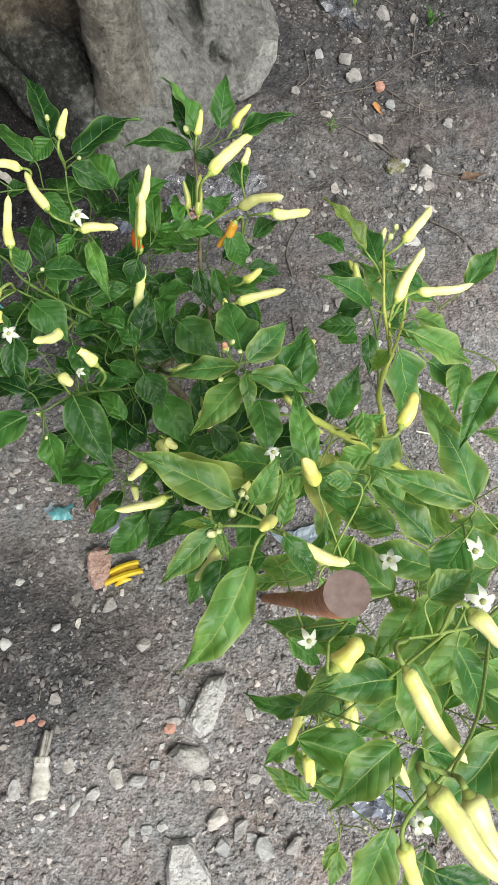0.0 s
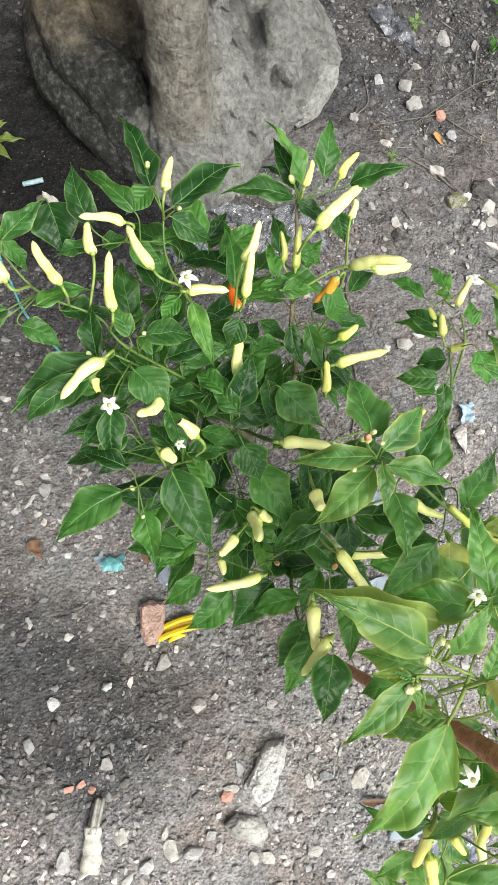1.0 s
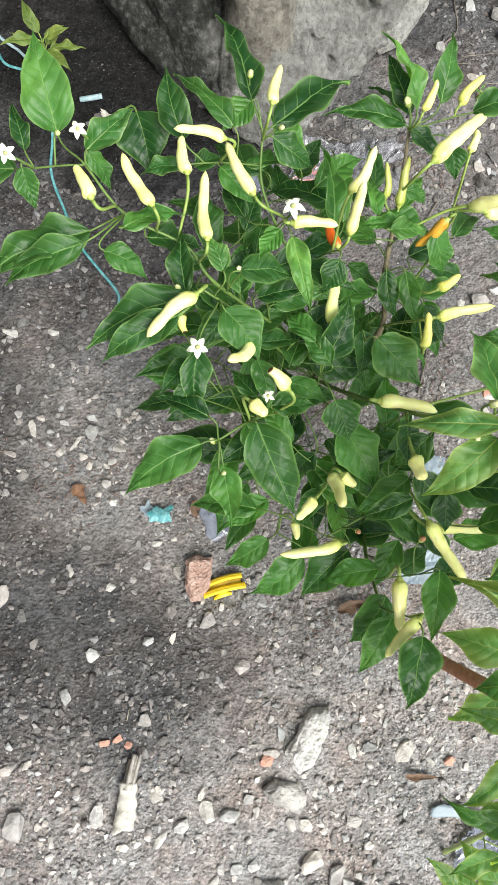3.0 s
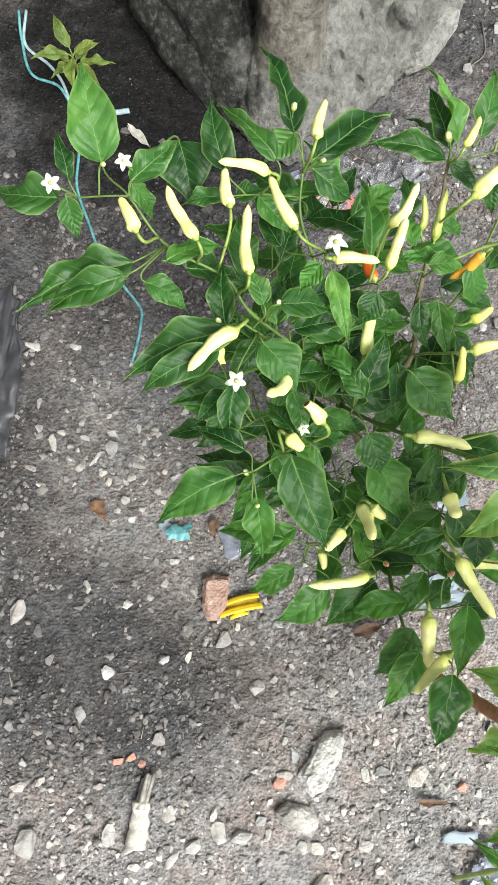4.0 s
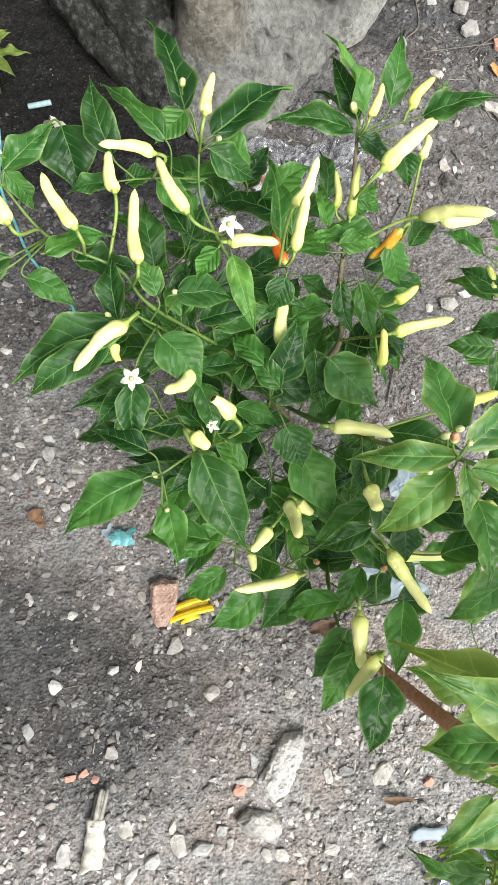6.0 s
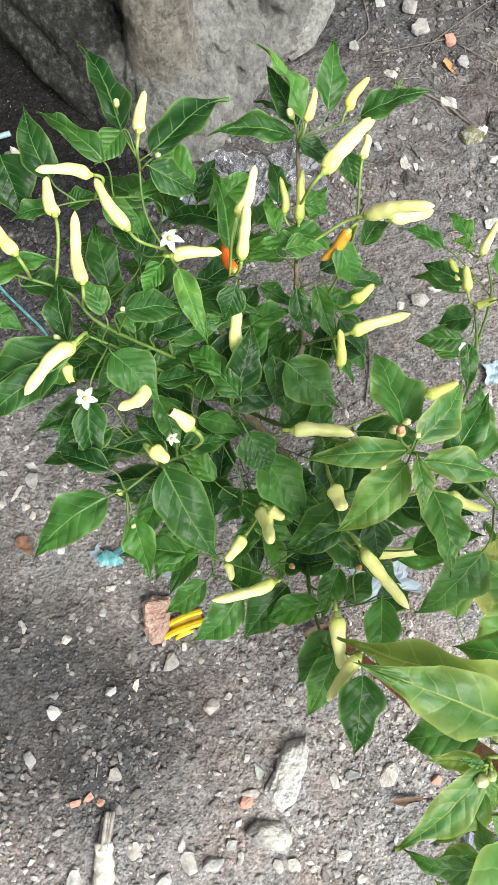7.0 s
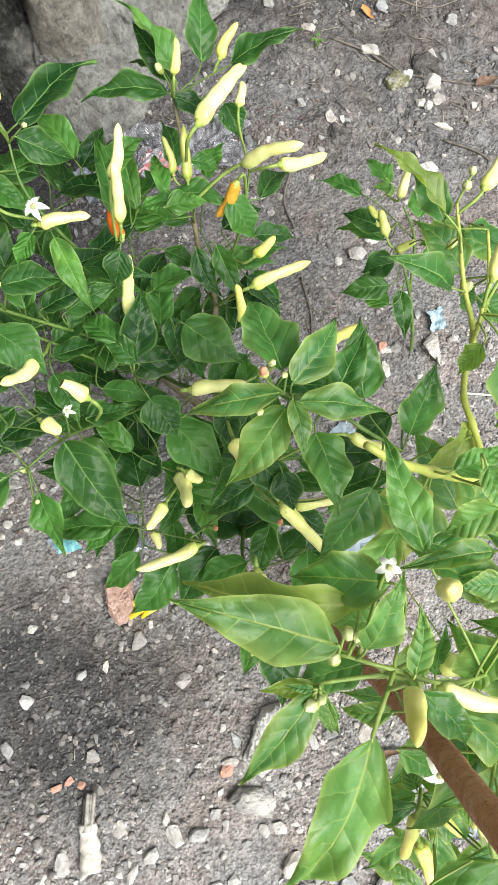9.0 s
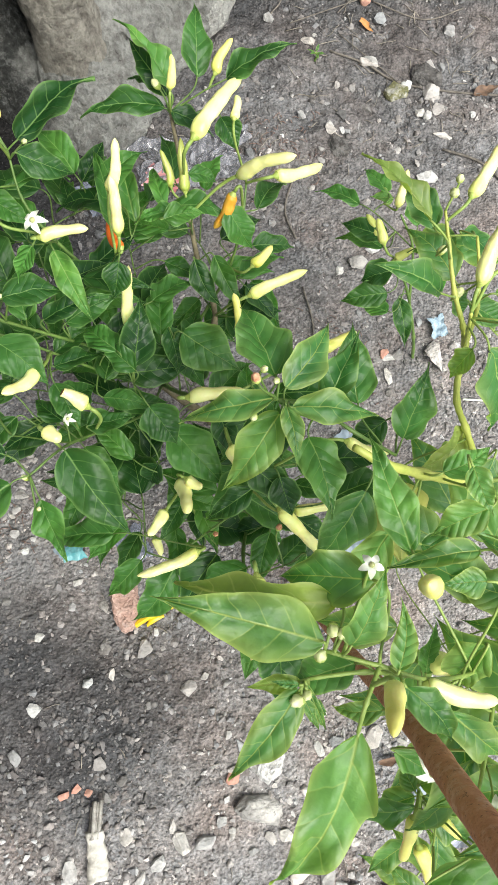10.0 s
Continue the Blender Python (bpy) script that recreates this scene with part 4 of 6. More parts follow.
leaf(main_plant, (0.458, 0.999, 0.46), (0.42, 0.993, 0.45), 0.017, deep)
leaf(main_plant, (0.446, 0.986, 0.47), (0.48, 0.994, 0.46), 0.021, deep)
leaf(main_plant, (0.5, 1.099, 0.44), (0.512, 1.076, 0.42), 0.025, deep)
leaf(main_plant, (0.506, 1.108, 0.478), (0.567, 1.127, 0.49), 0.028, deep)
leaf(main_plant, (0.501, 1.021, 0.42), (0.521, 0.997, 0.38), 0.031, deep)
leaf(main_plant, (0.447, 1.032, 0.4), (0.485, 1.045, 0.38), 0.023, deep)
leaf(main_plant, (0.446, 1.013, 0.4), (0.401, 1.029, 0.38), 0.026, deep)
leaf(main_plant, (0.532, 1.042, 0.38), (0.562, 1.086, 0.35), 0.024, deep)
leaf(main_plant, (0.468, 1.058, 0.42), (0.493, 1.058, 0.4), 0.018, deep)
leaf(main_plant, (0.512, 0.981, 0.36), (0.555, 1.017, 0.33), 0.025, deep)
leaf(main_plant, (0.511, 0.949, 0.34), (0.552, 0.961, 0.32), 0.033, deep)
leaf(main_plant, (0.444, 1.027, 0.42), (0.431, 1.076, 0.4), 0.017, deep)
leaf(main_plant, (0.401, 0.996, 0.44), (0.378, 1.085, 0.42), 0.019, deep)
# crown of the main plant
leaf(main_plant, (0.324, 0.911, 0.5), (0.369, 0.923, 0.48), 0.029, deep)
leaf(main_plant, (0.349, 0.947, 0.51), (0.335, 0.923, 0.5), 0.02, deep)
leaf(main_plant, (0.361, 0.953, 0.49), (0.388, 0.897, 0.47), 0.020, green, fold=0.3, roll=15)
leaf(main_plant, (0.407, 0.955, 0.46), (0.399, 0.931, 0.44), 0.025, deep)
leaf(main_plant, (0.427, 0.953, 0.38), (0.468, 0.978, 0.36), 0.029, deep)
leaf(main_plant, (0.468, 0.992, 0.38), (0.49, 0.954, 0.35), 0.022, deep)
leaf(main_plant, (0.487, 0.995, 0.38), (0.514, 0.953, 0.35), 0.022, deep)
leaf(main_plant, (0.412, 0.875, 0.43), (0.422, 0.929, 0.45), 0.031, deep)
leaf(main_plant, (0.415, 0.868, 0.44), (0.387, 0.898, 0.43), 0.022, deep)
leaf(main_plant, (0.455, 0.902, 0.43), (0.504, 0.869, 0.418), 0.043, green, fold=0.1)
leaf(main_plant, (0.452, 0.915, 0.38), (0.473, 0.874, 0.35), 0.027, deep)
leaf(main_plant, (0.316, 0.881, 0.49), (0.352, 0.85, 0.47), 0.037, deep)
leaf(main_plant, (0.349, 0.875, 0.44), (0.387, 0.89, 0.42), 0.023, deep)
leaf(main_plant, (0.3, 0.847, 0.48), (0.304, 0.804, 0.45), 0.027, deep)
leaf(main_plant, (0.288, 0.879, 0.51), (0.215, 0.831, 0.48), 0.037, deep)
leaf(main_plant, (0.282, 0.858, 0.52), (0.227, 0.821, 0.49), 0.027, deep)
leaf(main_plant, (0.284, 0.886, 0.5), (0.273, 0.937, 0.5), 0.023, deep)
leaf(main_plant, (0.31, 0.904, 0.51), (0.29, 0.93, 0.51), 0.02, green)
leaf(main_plant, (0.317, 0.797, 0.47), (0.273, 0.809, 0.46), 0.021, deep)
leaf(main_plant, (0.288, 0.825, 0.4), (0.251, 0.81, 0.38), 0.022, deep)
leaf(main_plant, (0.358, 0.802, 0.45), (0.403, 0.733, 0.42), 0.043, deep, fold=0.15)
leaf(main_plant, (0.315, 0.778, 0.45), (0.258, 0.729, 0.42), 0.038, deep, fold=0.12)
leaf(main_plant, (0.336, 0.765, 0.44), (0.354, 0.717, 0.42), 0.028, deep)
leaf(main_plant, (0.378, 0.744, 0.34), (0.315, 0.737, 0.31), 0.03, deep)
leaf(main_plant, (0.398, 0.72, 0.3), (0.36, 0.69, 0.27), 0.027, deep)
leaf(main_plant, (0.431, 0.709, 0.32), (0.39, 0.659, 0.29), 0.035, deep)
leaf(main_plant, (0.355, 0.828, 0.44), (0.33, 0.85, 0.43), 0.022, deep)
leaf(main_plant, (0.371, 0.828, 0.42), (0.41, 0.836, 0.41), 0.026, deep)
leaf(main_plant, (0.424, 0.839, 0.43), (0.445, 0.809, 0.41), 0.036, deep, fold=0.12)
leaf(main_plant, (0.44, 0.826, 0.4), (0.483, 0.777, 0.37), 0.043, deep)
leaf(main_plant, (0.506, 0.787, 0.4), (0.466, 0.748, 0.37), 0.03, deep)
leaf(main_plant, (0.482, 0.825, 0.46), (0.49, 0.789, 0.44), 0.022, deep)
leaf(main_plant, (0.501, 0.785, 0.44), (0.538, 0.755, 0.41), 0.029, deep)
leaf(main_plant, (0.472, 0.719, 0.34), (0.436, 0.668, 0.31), 0.04, deep)
leaf(main_plant, (0.498, 0.704, 0.36), (0.45, 0.685, 0.33), 0.028, deep)
leaf(main_plant, (0.505, 0.68, 0.37), (0.482, 0.633, 0.34), 0.038, deep)
leaf(main_plant, (0.508, 0.662, 0.385), (0.489, 0.608, 0.362), 0.031, deep)
leaf(main_plant, (0.519, 0.651, 0.44), (0.515, 0.591, 0.43), 0.037, deep, fold=0.12)
leaf(main_plant, (0.53, 0.708, 0.32), (0.564, 0.737, 0.3), 0.028, deep)
leaf(main_plant, (0.551, 0.709, 0.36), (0.587, 0.719, 0.34), 0.03, deep)
leaf(main_plant, (0.293, 0.921, 0.42), (0.333, 0.919, 0.38), 0.031, deep)
leaf(main_plant, (0.343, 0.855, 0.38), (0.369, 0.881, 0.36), 0.032, deep)
leaf(main_plant, (0.384, 0.874, 0.4), (0.396, 0.931, 0.38), 0.029, deep)
leaf(main_plant, (0.424, 0.803, 0.36), (0.416, 0.789, 0.33), 0.027, deep)
leaf(main_plant, (0.46, 0.754, 0.28), (0.51, 0.74, 0.26), 0.041, deep)
leaf(main_plant, (0.456, 0.731, 0.26), (0.437, 0.722, 0.24), 0.03, deep)
leaf(main_plant, (0.527, 0.748, 0.28), (0.479, 0.741, 0.26), 0.031, deep)
leaf(main_plant, (0.443, 0.911, 0.42), (0.451, 0.874, 0.4), 0.022, deep)
leaf(main_plant, (0.4, 0.886, 0.44), (0.372, 0.915, 0.42), 0.028, deep)
leaf(main_plant, (0.445, 0.836, 0.4), (0.436, 0.816, 0.38), 0.022, deep)
leaf(main_plant, (0.403, 0.782, 0.32), (0.392, 0.83, 0.3), 0.044, deep)
# pale top shoot of the main plant
leaf(main_plant, (0.52, 0.822, 0.555), (0.504, 0.88, 0.536), 0.041, green, fold=0.15)
leaf(main_plant, (0.525, 0.81, 0.566), (0.558, 0.856, 0.556), 0.027, mid)
leaf(main_plant, (0.516, 0.802, 0.572), (0.453, 0.804, 0.535), 0.021, mid)
leaf(main_plant, (0.521, 0.797, 0.552), (0.482, 0.750, 0.518), 0.031, mid, fold=0.15)
leaf(main_plant, (0.524, 0.798, 0.566), (0.529, 0.760, 0.556), 0.015, mid, fold=0.4)
leaf(main_plant, (0.528, 0.796, 0.568), (0.587, 0.789, 0.548), 0.024, mid)
leaf(main_plant, (0.538, 0.778, 0.557), (0.549, 0.724, 0.553), 0.031, green, fold=0.12)
leaf(main_plant, (0.552, 0.802, 0.545), (0.580, 0.851, 0.552), 0.026, green)
leaf(main_plant, (0.578, 0.806, 0.53), (0.580, 0.862, 0.54), 0.031, green, fold=0.1)
leaf(main_plant, (0.612, 0.783, 0.51), (0.632, 0.829, 0.538), 0.031, green, fold=0.1)
leaf(main_plant, (0.613, 0.808, 0.46), (0.584, 0.795, 0.44), 0.025, deep)
leaf(main_plant, (0.505, 0.766, 0.42), (0.464, 0.745, 0.4), 0.023, deep)
leaf(main_plant, (0.574, 0.742, 0.545), (0.541, 0.699, 0.506), 0.035, green)
leaf(main_plant, (0.502, 0.814, 0.46), (0.481, 0.789, 0.43), 0.027, deep)
leaf(main_plant, (0.527, 0.771, 0.44), (0.536, 0.741, 0.42), 0.027, deep)
# fruit and flowers of the main plant
pepper(main_plant, (0.294, 1.003, 0.53), (0.255, 1.003, 0.53), 0.0043, ivory)
pepper(main_plant, (0.27, 0.975, 0.52), (0.261, 1.005, 0.52), 0.0047, ivory)
pepper(main_plant, (0.323, 0.968, 0.52), (0.296, 1.007, 0.52), 0.0047, ivory)
pepper(main_plant, (0.294, 0.924, 0.52), (0.284, 0.979, 0.52), 0.0047, ivory)
pepper(main_plant, (0.25, 0.933, 0.54), (0.222, 0.969, 0.54), 0.0047, ivory)
pepper(main_plant, (0.207, 0.927, 0.545), (0.191, 0.949, 0.545), 0.0049, ivory)
pepper(main_plant, (0.292, 0.874, 0.525), (0.263, 0.836, 0.525), 0.0054, ivory)
pepper(main_plant, (0.342, 0.862, 0.472), (0.325, 0.835, 0.506), 0.0053, ivory)
pepper(main_plant, (0.35, 0.812, 0.478), (0.362, 0.803, 0.484), 0.0054, ivory)
pepper(main_plant, (0.327, 1.042, 0.53), (0.329, 1.076, 0.53), 0.0044, ivory)
pepper(main_plant, (0.358, 0.949, 0.52), (0.393, 0.954, 0.52), 0.0047, ivory)
pepper(main_plant, (0.405, 1.005, 0.487), (0.415, 1.028, 0.52), 0.0046, ivory)
pepper(main_plant, (0.41, 0.971, 0.48), (0.41, 0.998, 0.517), 0.0048, ivory)
pepper(main_plant, (0.412, 0.908, 0.432), (0.412, 0.964, 0.434), 0.0054, ivory)
pepper(main_plant, (0.459, 0.838, 0.455), (0.508, 0.837, 0.455), 0.0058, ivory)
pepper(main_plant, (0.443, 0.783, 0.366), (0.449, 0.752, 0.398), 0.0064, ivory)
pepper(main_plant, (0.45, 0.784, 0.38), (0.463, 0.775, 0.38), 0.0049, ivory)
pepper(main_plant, (0.428, 0.758, 0.366), (0.413, 0.737, 0.374), 0.0054, ivory)
pepper(main_plant, (0.416, 0.737, 0.34), (0.421, 0.721, 0.34), 0.0042, ivory)
pepper(main_plant, (0.455, 0.72, 0.375), (0.402, 0.703, 0.375), 0.0053, ivory)
pepper(main_plant, (0.529, 0.749, 0.4), (0.568, 0.702, 0.4), 0.0057, ivory)
pepper(main_plant, (0.504, 0.694, 0.41), (0.509, 0.651, 0.41), 0.0063, ivory)
pepper(main_plant, (0.518, 0.664, 0.430), (0.494, 0.630, 0.426), 0.0053, ivory)
pepper(main_plant, (0.490, 0.792, 0.465), (0.496, 0.774, 0.475), 0.0063, ivory)
pepper(main_plant, (0.377, 0.835, 0.46), (0.361, 0.844, 0.47), 0.0062, ivory, eaten=True)
pepper(main_plant, (0.283, 0.869, 0.49), (0.288, 0.857, 0.49), 0.0038, lemon, eaten=True)
pepper(main_plant, (0.407, 0.976, 0.443), (0.396, 1.006, 0.436), 0.0046, orange)
pepper(main_plant, (0.451, 1.05, 0.413), (0.444, 1.075, 0.432), 0.0034, lime)
pepper(main_plant, (0.464, 1.042, 0.417), (0.463, 1.08, 0.44), 0.0045, lime, bend=0.02)
pepper(main_plant, (0.476, 1.054, 0.48), (0.518, 1.107, 0.48), 0.0068, ivory)
pepper(main_plant, (0.51, 1.076, 0.47), (0.514, 1.098, 0.47), 0.0039, ivory)
pepper(main_plant, (0.51, 1.014, 0.484), (0.551, 1.0, 0.53), 0.0056, ivory)
pepper(main_plant, (0.548, 1.052, 0.419), (0.594, 1.071, 0.403), 0.006, ivory)
pepper(main_plant, (0.517, 0.943, 0.406), (0.57, 0.964, 0.406), 0.0053, ivory)
pepper(main_plant, (0.458, 1.09, 0.493), (0.461, 1.105, 0.513), 0.0036, lemon)
pepper(main_plant, (0.497, 1.121, 0.47), (0.513, 1.146, 0.48), 0.0044, lemon)
pepper(main_plant, (0.506, 1.027, 0.432), (0.488, 1.012, 0.401), 0.0055, amber)
pepper(main_plant, (0.523, 0.985, 0.377), (0.543, 1.003, 0.379), 0.0047, lemon)
pepper(main_plant, (0.505, 0.91, 0.408), (0.501, 0.938, 0.424), 0.0044, lemon)
pepper(main_plant, (0.573, 0.878, 0.44), (0.603, 0.893, 0.433), 0.0052, lemon)
pepper(main_plant, (0.577, 0.789, 0.48), (0.61, 0.779, 0.47), 0.0043, ivory)
pepper(main_plant, (0.542, 0.748, 0.39), (0.588, 0.753, 0.39), 0.0049, ivory)
flower(main_plant, (0.138, 0.954, 0.535), 0.0081, (0, 0))
flower(main_plant, (0.188, 0.978, 0.545), 0.0073, (0, 0))
flower(main_plant, (0.355, 0.957, 0.53), 0.0096, (0, 0))
flower(main_plant, (0.3, 0.843, 0.5), 0.0093, (0, 0))
flower(main_plant, (0.363, 0.825, 0.46), 0.0059, (0, 0))
bud(main_plant, (0.173, 0.975, 0.54), 0.0024)
bud(main_plant, (0.278, 0.884, 0.51), 0.0027)
bud(main_plant, (0.306, 1.078, 0.51), 0.0031)
bud(main_plant, (0.339, 1.049, 0.49), 0.0028)
bud(main_plant, (0.322, 0.913, 0.5), 0.0026)
bud(main_plant, (0.324, 0.784, 0.44), 0.0028)
bud(main_plant, (0.337, 0.757, 0.45), 0.0022)
bud(main_plant, (0.446, 1.104, 0.48), 0.0039)
bud(main_plant, (0.505, 0.813, 0.58), 0.0035)
bud(main_plant, (0.51, 0.816, 0.59), 0.0027)
bud(main_plant, (0.517, 0.808, 0.59), 0.0024)
bud(main_plant, (0.503, 0.793, 0.56), 0.0029)
bud(main_plant, (0.504, 0.808, 0.598), 0.0036, withered, "withered pinkish-brown flower")
bud(main_plant, (0.527, 0.735, 0.39), 0.0034, withered, "withered orange-brown flower")
bud(main_plant, (0.472, 0.735, 0.37), 0.0030, withered, "withered orange-brown flower")
# near plant beside the stake
leaf(near_plant, (0.517, 0.659, 0.706), (0.447, 0.683, 0.724), 0.027, light, fold=0.1, arch=0.04)
leaf(near_plant, (0.525, 0.675, 0.702), (0.453, 0.696, 0.668), 0.023, lime_leaf, fold=0.08, arch=0.10, roll=-20)
leaf(near_plant, (0.540, 0.683, 0.71), (0.502, 0.689, 0.683), 0.025, mid, fold=0.15)
leaf(near_plant, (0.528, 0.657, 0.71), (0.542, 0.688, 0.73), 0.017, mid)
leaf(near_plant, (0.547, 0.646, 0.71), (0.551, 0.675, 0.72), 0.011, mid)
leaf(near_plant, (0.581, 0.633, 0.62), (0.587, 0.661, 0.63), 0.013, green)
leaf(near_plant, (0.592, 0.679, 0.7), (0.571, 0.678, 0.7), 0.014, mid)
leaf(near_plant, (0.605, 0.694, 0.66), (0.554, 0.686, 0.66), 0.014, light, fold=0.35)
leaf(near_plant, (0.505, 0.641, 0.71), (0.472, 0.606, 0.69), 0.018, mid, fold=0.12)
leaf(near_plant, (0.529, 0.62, 0.7), (0.492, 0.551, 0.66), 0.03, mid, fold=0.2)
leaf(near_plant, (0.549, 0.639, 0.71), (0.571, 0.613, 0.69), 0.016, green)
leaf(near_plant, (0.602, 0.649, 0.66), (0.592, 0.63, 0.62), 0.023, mid)
leaf(near_plant, (0.554, 0.618, 0.63), (0.531, 0.619, 0.61), 0.013, light)
leaf(near_plant, (0.574, 0.581, 0.55), (0.607, 0.562, 0.52), 0.018, green)
leaf(near_plant, (0.58, 0.619, 0.66), (0.613, 0.59, 0.62), 0.02, mid)
leaf(near_plant, (0.506, 0.644, 0.706), (0.483, 0.642, 0.70), 0.008, lime_leaf)
leaf(near_plant, (0.508, 0.643, 0.71), (0.517, 0.621, 0.69), 0.004, light)
leaf(near_plant, (0.547, 0.639, 0.6), (0.513, 0.629, 0.56), 0.026, green)
leaf(near_plant, (0.571, 0.696, 0.66), (0.556, 0.757, 0.66), 0.021, green, fold=0.12)
leaf(near_plant, (0.611, 0.756, 0.48), (0.617, 0.692, 0.45), 0.046, yellow, fold=0.05)
leaf(near_plant, (0.619, 0.716, 0.64), (0.592, 0.705, 0.62), 0.021, mid)
leaf(near_plant, (0.604, 0.74, 0.62), (0.634, 0.753, 0.62), 0.017, green)
leaf(near_plant, (0.671, 0.774, 0.47), (0.648, 0.775, 0.45), 0.023, light)
leaf(near_plant, (0.607, 0.736, 0.66), (0.613, 0.71, 0.66), 0.015, mid)
leaf(near_plant, (0.592, 0.702, 0.6), (0.628, 0.697, 0.6), 0.02, green)
leaf(near_plant, (0.574, 0.71, 0.6), (0.544, 0.671, 0.58), 0.023, mid)
pepper(near_plant, (0.538, 0.643, 0.737), (0.529, 0.632, 0.772), 0.0039, lemon, bend=-0.05)
pepper(near_plant, (0.563, 0.636, 0.69), (0.594, 0.627, 0.69), 0.0043, ivory)
pepper(near_plant, (0.568, 0.678, 0.7), (0.554, 0.68, 0.745), 0.005, lemon, bend=0.0)
flower(near_plant, (0.538, 0.689, 0.72), 0.0059, (0, 0))
bud(near_plant, (0.521, 0.664, 0.71), 0.0032)
bud(near_plant, (0.525, 0.662, 0.71), 0.003)
bud(near_plant, (0.504, 0.637, 0.71), 0.0034)
bud(near_plant, (0.516, 0.653, 0.7), 0.0035)
bud(near_plant, (0.508, 0.639, 0.71), 0.0025)
leaf(near_plant, (0.506, 0.639, 0.71), (0.512, 0.623, 0.7), 0.005, light)
leaf(near_plant, (0.508, 0.641, 0.71), (0.518, 0.627, 0.69), 0.004, mid)
leaf(near_plant, (0.505, 0.643, 0.71), (0.493, 0.645, 0.71), 0.004, mid)
# near plant, side towards the path
leaf(near_plant, (0.686, 0.68, 0.66), (0.607, 0.7, 0.66), 0.023, mid)
leaf(near_plant, (0.643, 0.608, 0.7), (0.672, 0.628, 0.7), 0.025, mid)
leaf(near_plant, (0.672, 0.648, 0.68), (0.655, 0.619, 0.66), 0.031, green)
leaf(near_plant, (0.647, 0.666, 0.6), (0.611, 0.684, 0.58), 0.028, mid)
leaf(near_plant, (0.732, 0.805, 0.6), (0.704, 0.739, 0.58), 0.03, green)
leaf(near_plant, (0.657, 0.756, 0.56), (0.638, 0.714, 0.54), 0.026, mid)
leaf(near_plant, (0.586, 0.504, 0.55), (0.673, 0.477, 0.5), 0.036, green)
leaf(near_plant, (0.631, 0.566, 0.52), (0.59, 0.515, 0.48), 0.035, mid)
leaf(near_plant, (0.603, 0.523, 0.46), (0.547, 0.53, 0.44), 0.021, green)
leaf(near_plant, (0.651, 0.569, 0.62), (0.663, 0.508, 0.58), 0.033, mid)
leaf(near_plant, (0.674, 0.579, 0.66), (0.707, 0.529, 0.6), 0.029, green)
leaf(near_plant, (0.701, 0.573, 0.64), (0.733, 0.55, 0.6), 0.033, mid)
leaf(near_plant, (0.622, 0.452, 0.42), (0.675, 0.446, 0.4), 0.027, mid)
leaf(near_plant, (0.686, 0.503, 0.56), (0.732, 0.483, 0.52), 0.024, green)
leaf(near_plant, (0.64, 0.459, 0.62), (0.627, 0.402, 0.58), 0.032, mid)
leaf(near_plant, (0.709, 0.404, 0.5), (0.769, 0.378, 0.48), 0.033, green)
leaf(near_plant, (0.671, 0.612, 0.66), (0.643, 0.584, 0.62), 0.029, mid)
pepper(near_plant, (0.612, 0.565, 0.76), (0.644, 0.521, 0.76), 0.0047, ivory)
pepper(near_plant, (0.65, 0.511, 0.58), (0.671, 0.476, 0.56), 0.0041, ivory)
pepper(near_plant, (0.601, 0.52, 0.84), (0.631, 0.487, 0.84), 0.0056, ivory, bend=0.03)
pepper(near_plant, (0.623, 0.515, 0.82), (0.637, 0.49, 0.82), 0.0056, ivory, bend=0.03)
pepper(near_plant, (0.617, 0.476, 0.74), (0.634, 0.447, 0.72), 0.0046, lemon)
pepper(near_plant, (0.663, 0.6, 0.72), (0.682, 0.58, 0.72), 0.0053, ivory)
pepper(near_plant, (0.593, 0.563, 0.66), (0.609, 0.582, 0.66), 0.0076, lemon)
pepper(near_plant, (0.634, 0.535, 0.5), (0.636, 0.512, 0.48), 0.0043, lemon)
pepper(near_plant, (0.601, 0.486, 0.5), (0.605, 0.463, 0.48), 0.0042, lemon)
pepper(near_plant, (0.583, 0.639, 0.62), (0.621, 0.632, 0.62), 0.0057, ivory)
flower(near_plant, (0.628, 0.635, 0.66), 0.0089, (0, 0))
flower(near_plant, (0.669, 0.607, 0.72), 0.0099, (0, 0))
flower(near_plant, (0.68, 0.643, 0.68), 0.0102, (0, 0))
flower(near_plant, (0.583, 0.579, 0.6), 0.0092, (0, 0))
flower(near_plant, (0.615, 0.557, 0.6), 0.0083, (0, 0))
flower(near_plant, (0.668, 0.459, 0.6), 0.01, (0, 0))
# low plant under the stake
leaf(low_plant, (0.608, 0.525, 0.44), (0.576, 0.515, 0.42), 0.023, mid)
leaf(low_plant, (0.603, 0.492, 0.43), (0.572, 0.465, 0.4), 0.02, light)
leaf(low_plant, (0.614, 0.527, 0.45), (0.648, 0.512, 0.43), 0.025, mid)
leaf(low_plant, (0.62, 0.513, 0.44), (0.653, 0.489, 0.42), 0.024, mid)
leaf(low_plant, (0.602, 0.537, 0.47), (0.594, 0.56, 0.47), 0.017, mid)
leaf(low_plant, (0.624, 0.494, 0.43), (0.621, 0.449, 0.4), 0.026, mid)
leaf(low_plant, (0.604, 0.543, 0.48), (0.635, 0.542, 0.48), 0.017, light)
pepper(low_plant, (0.597, 0.522, 0.48), (0.589, 0.489, 0.46), 0.0047, lemon)
pepper(low_plant, (0.603, 0.497, 0.46), (0.616, 0.453, 0.44), 0.0052, lemon)
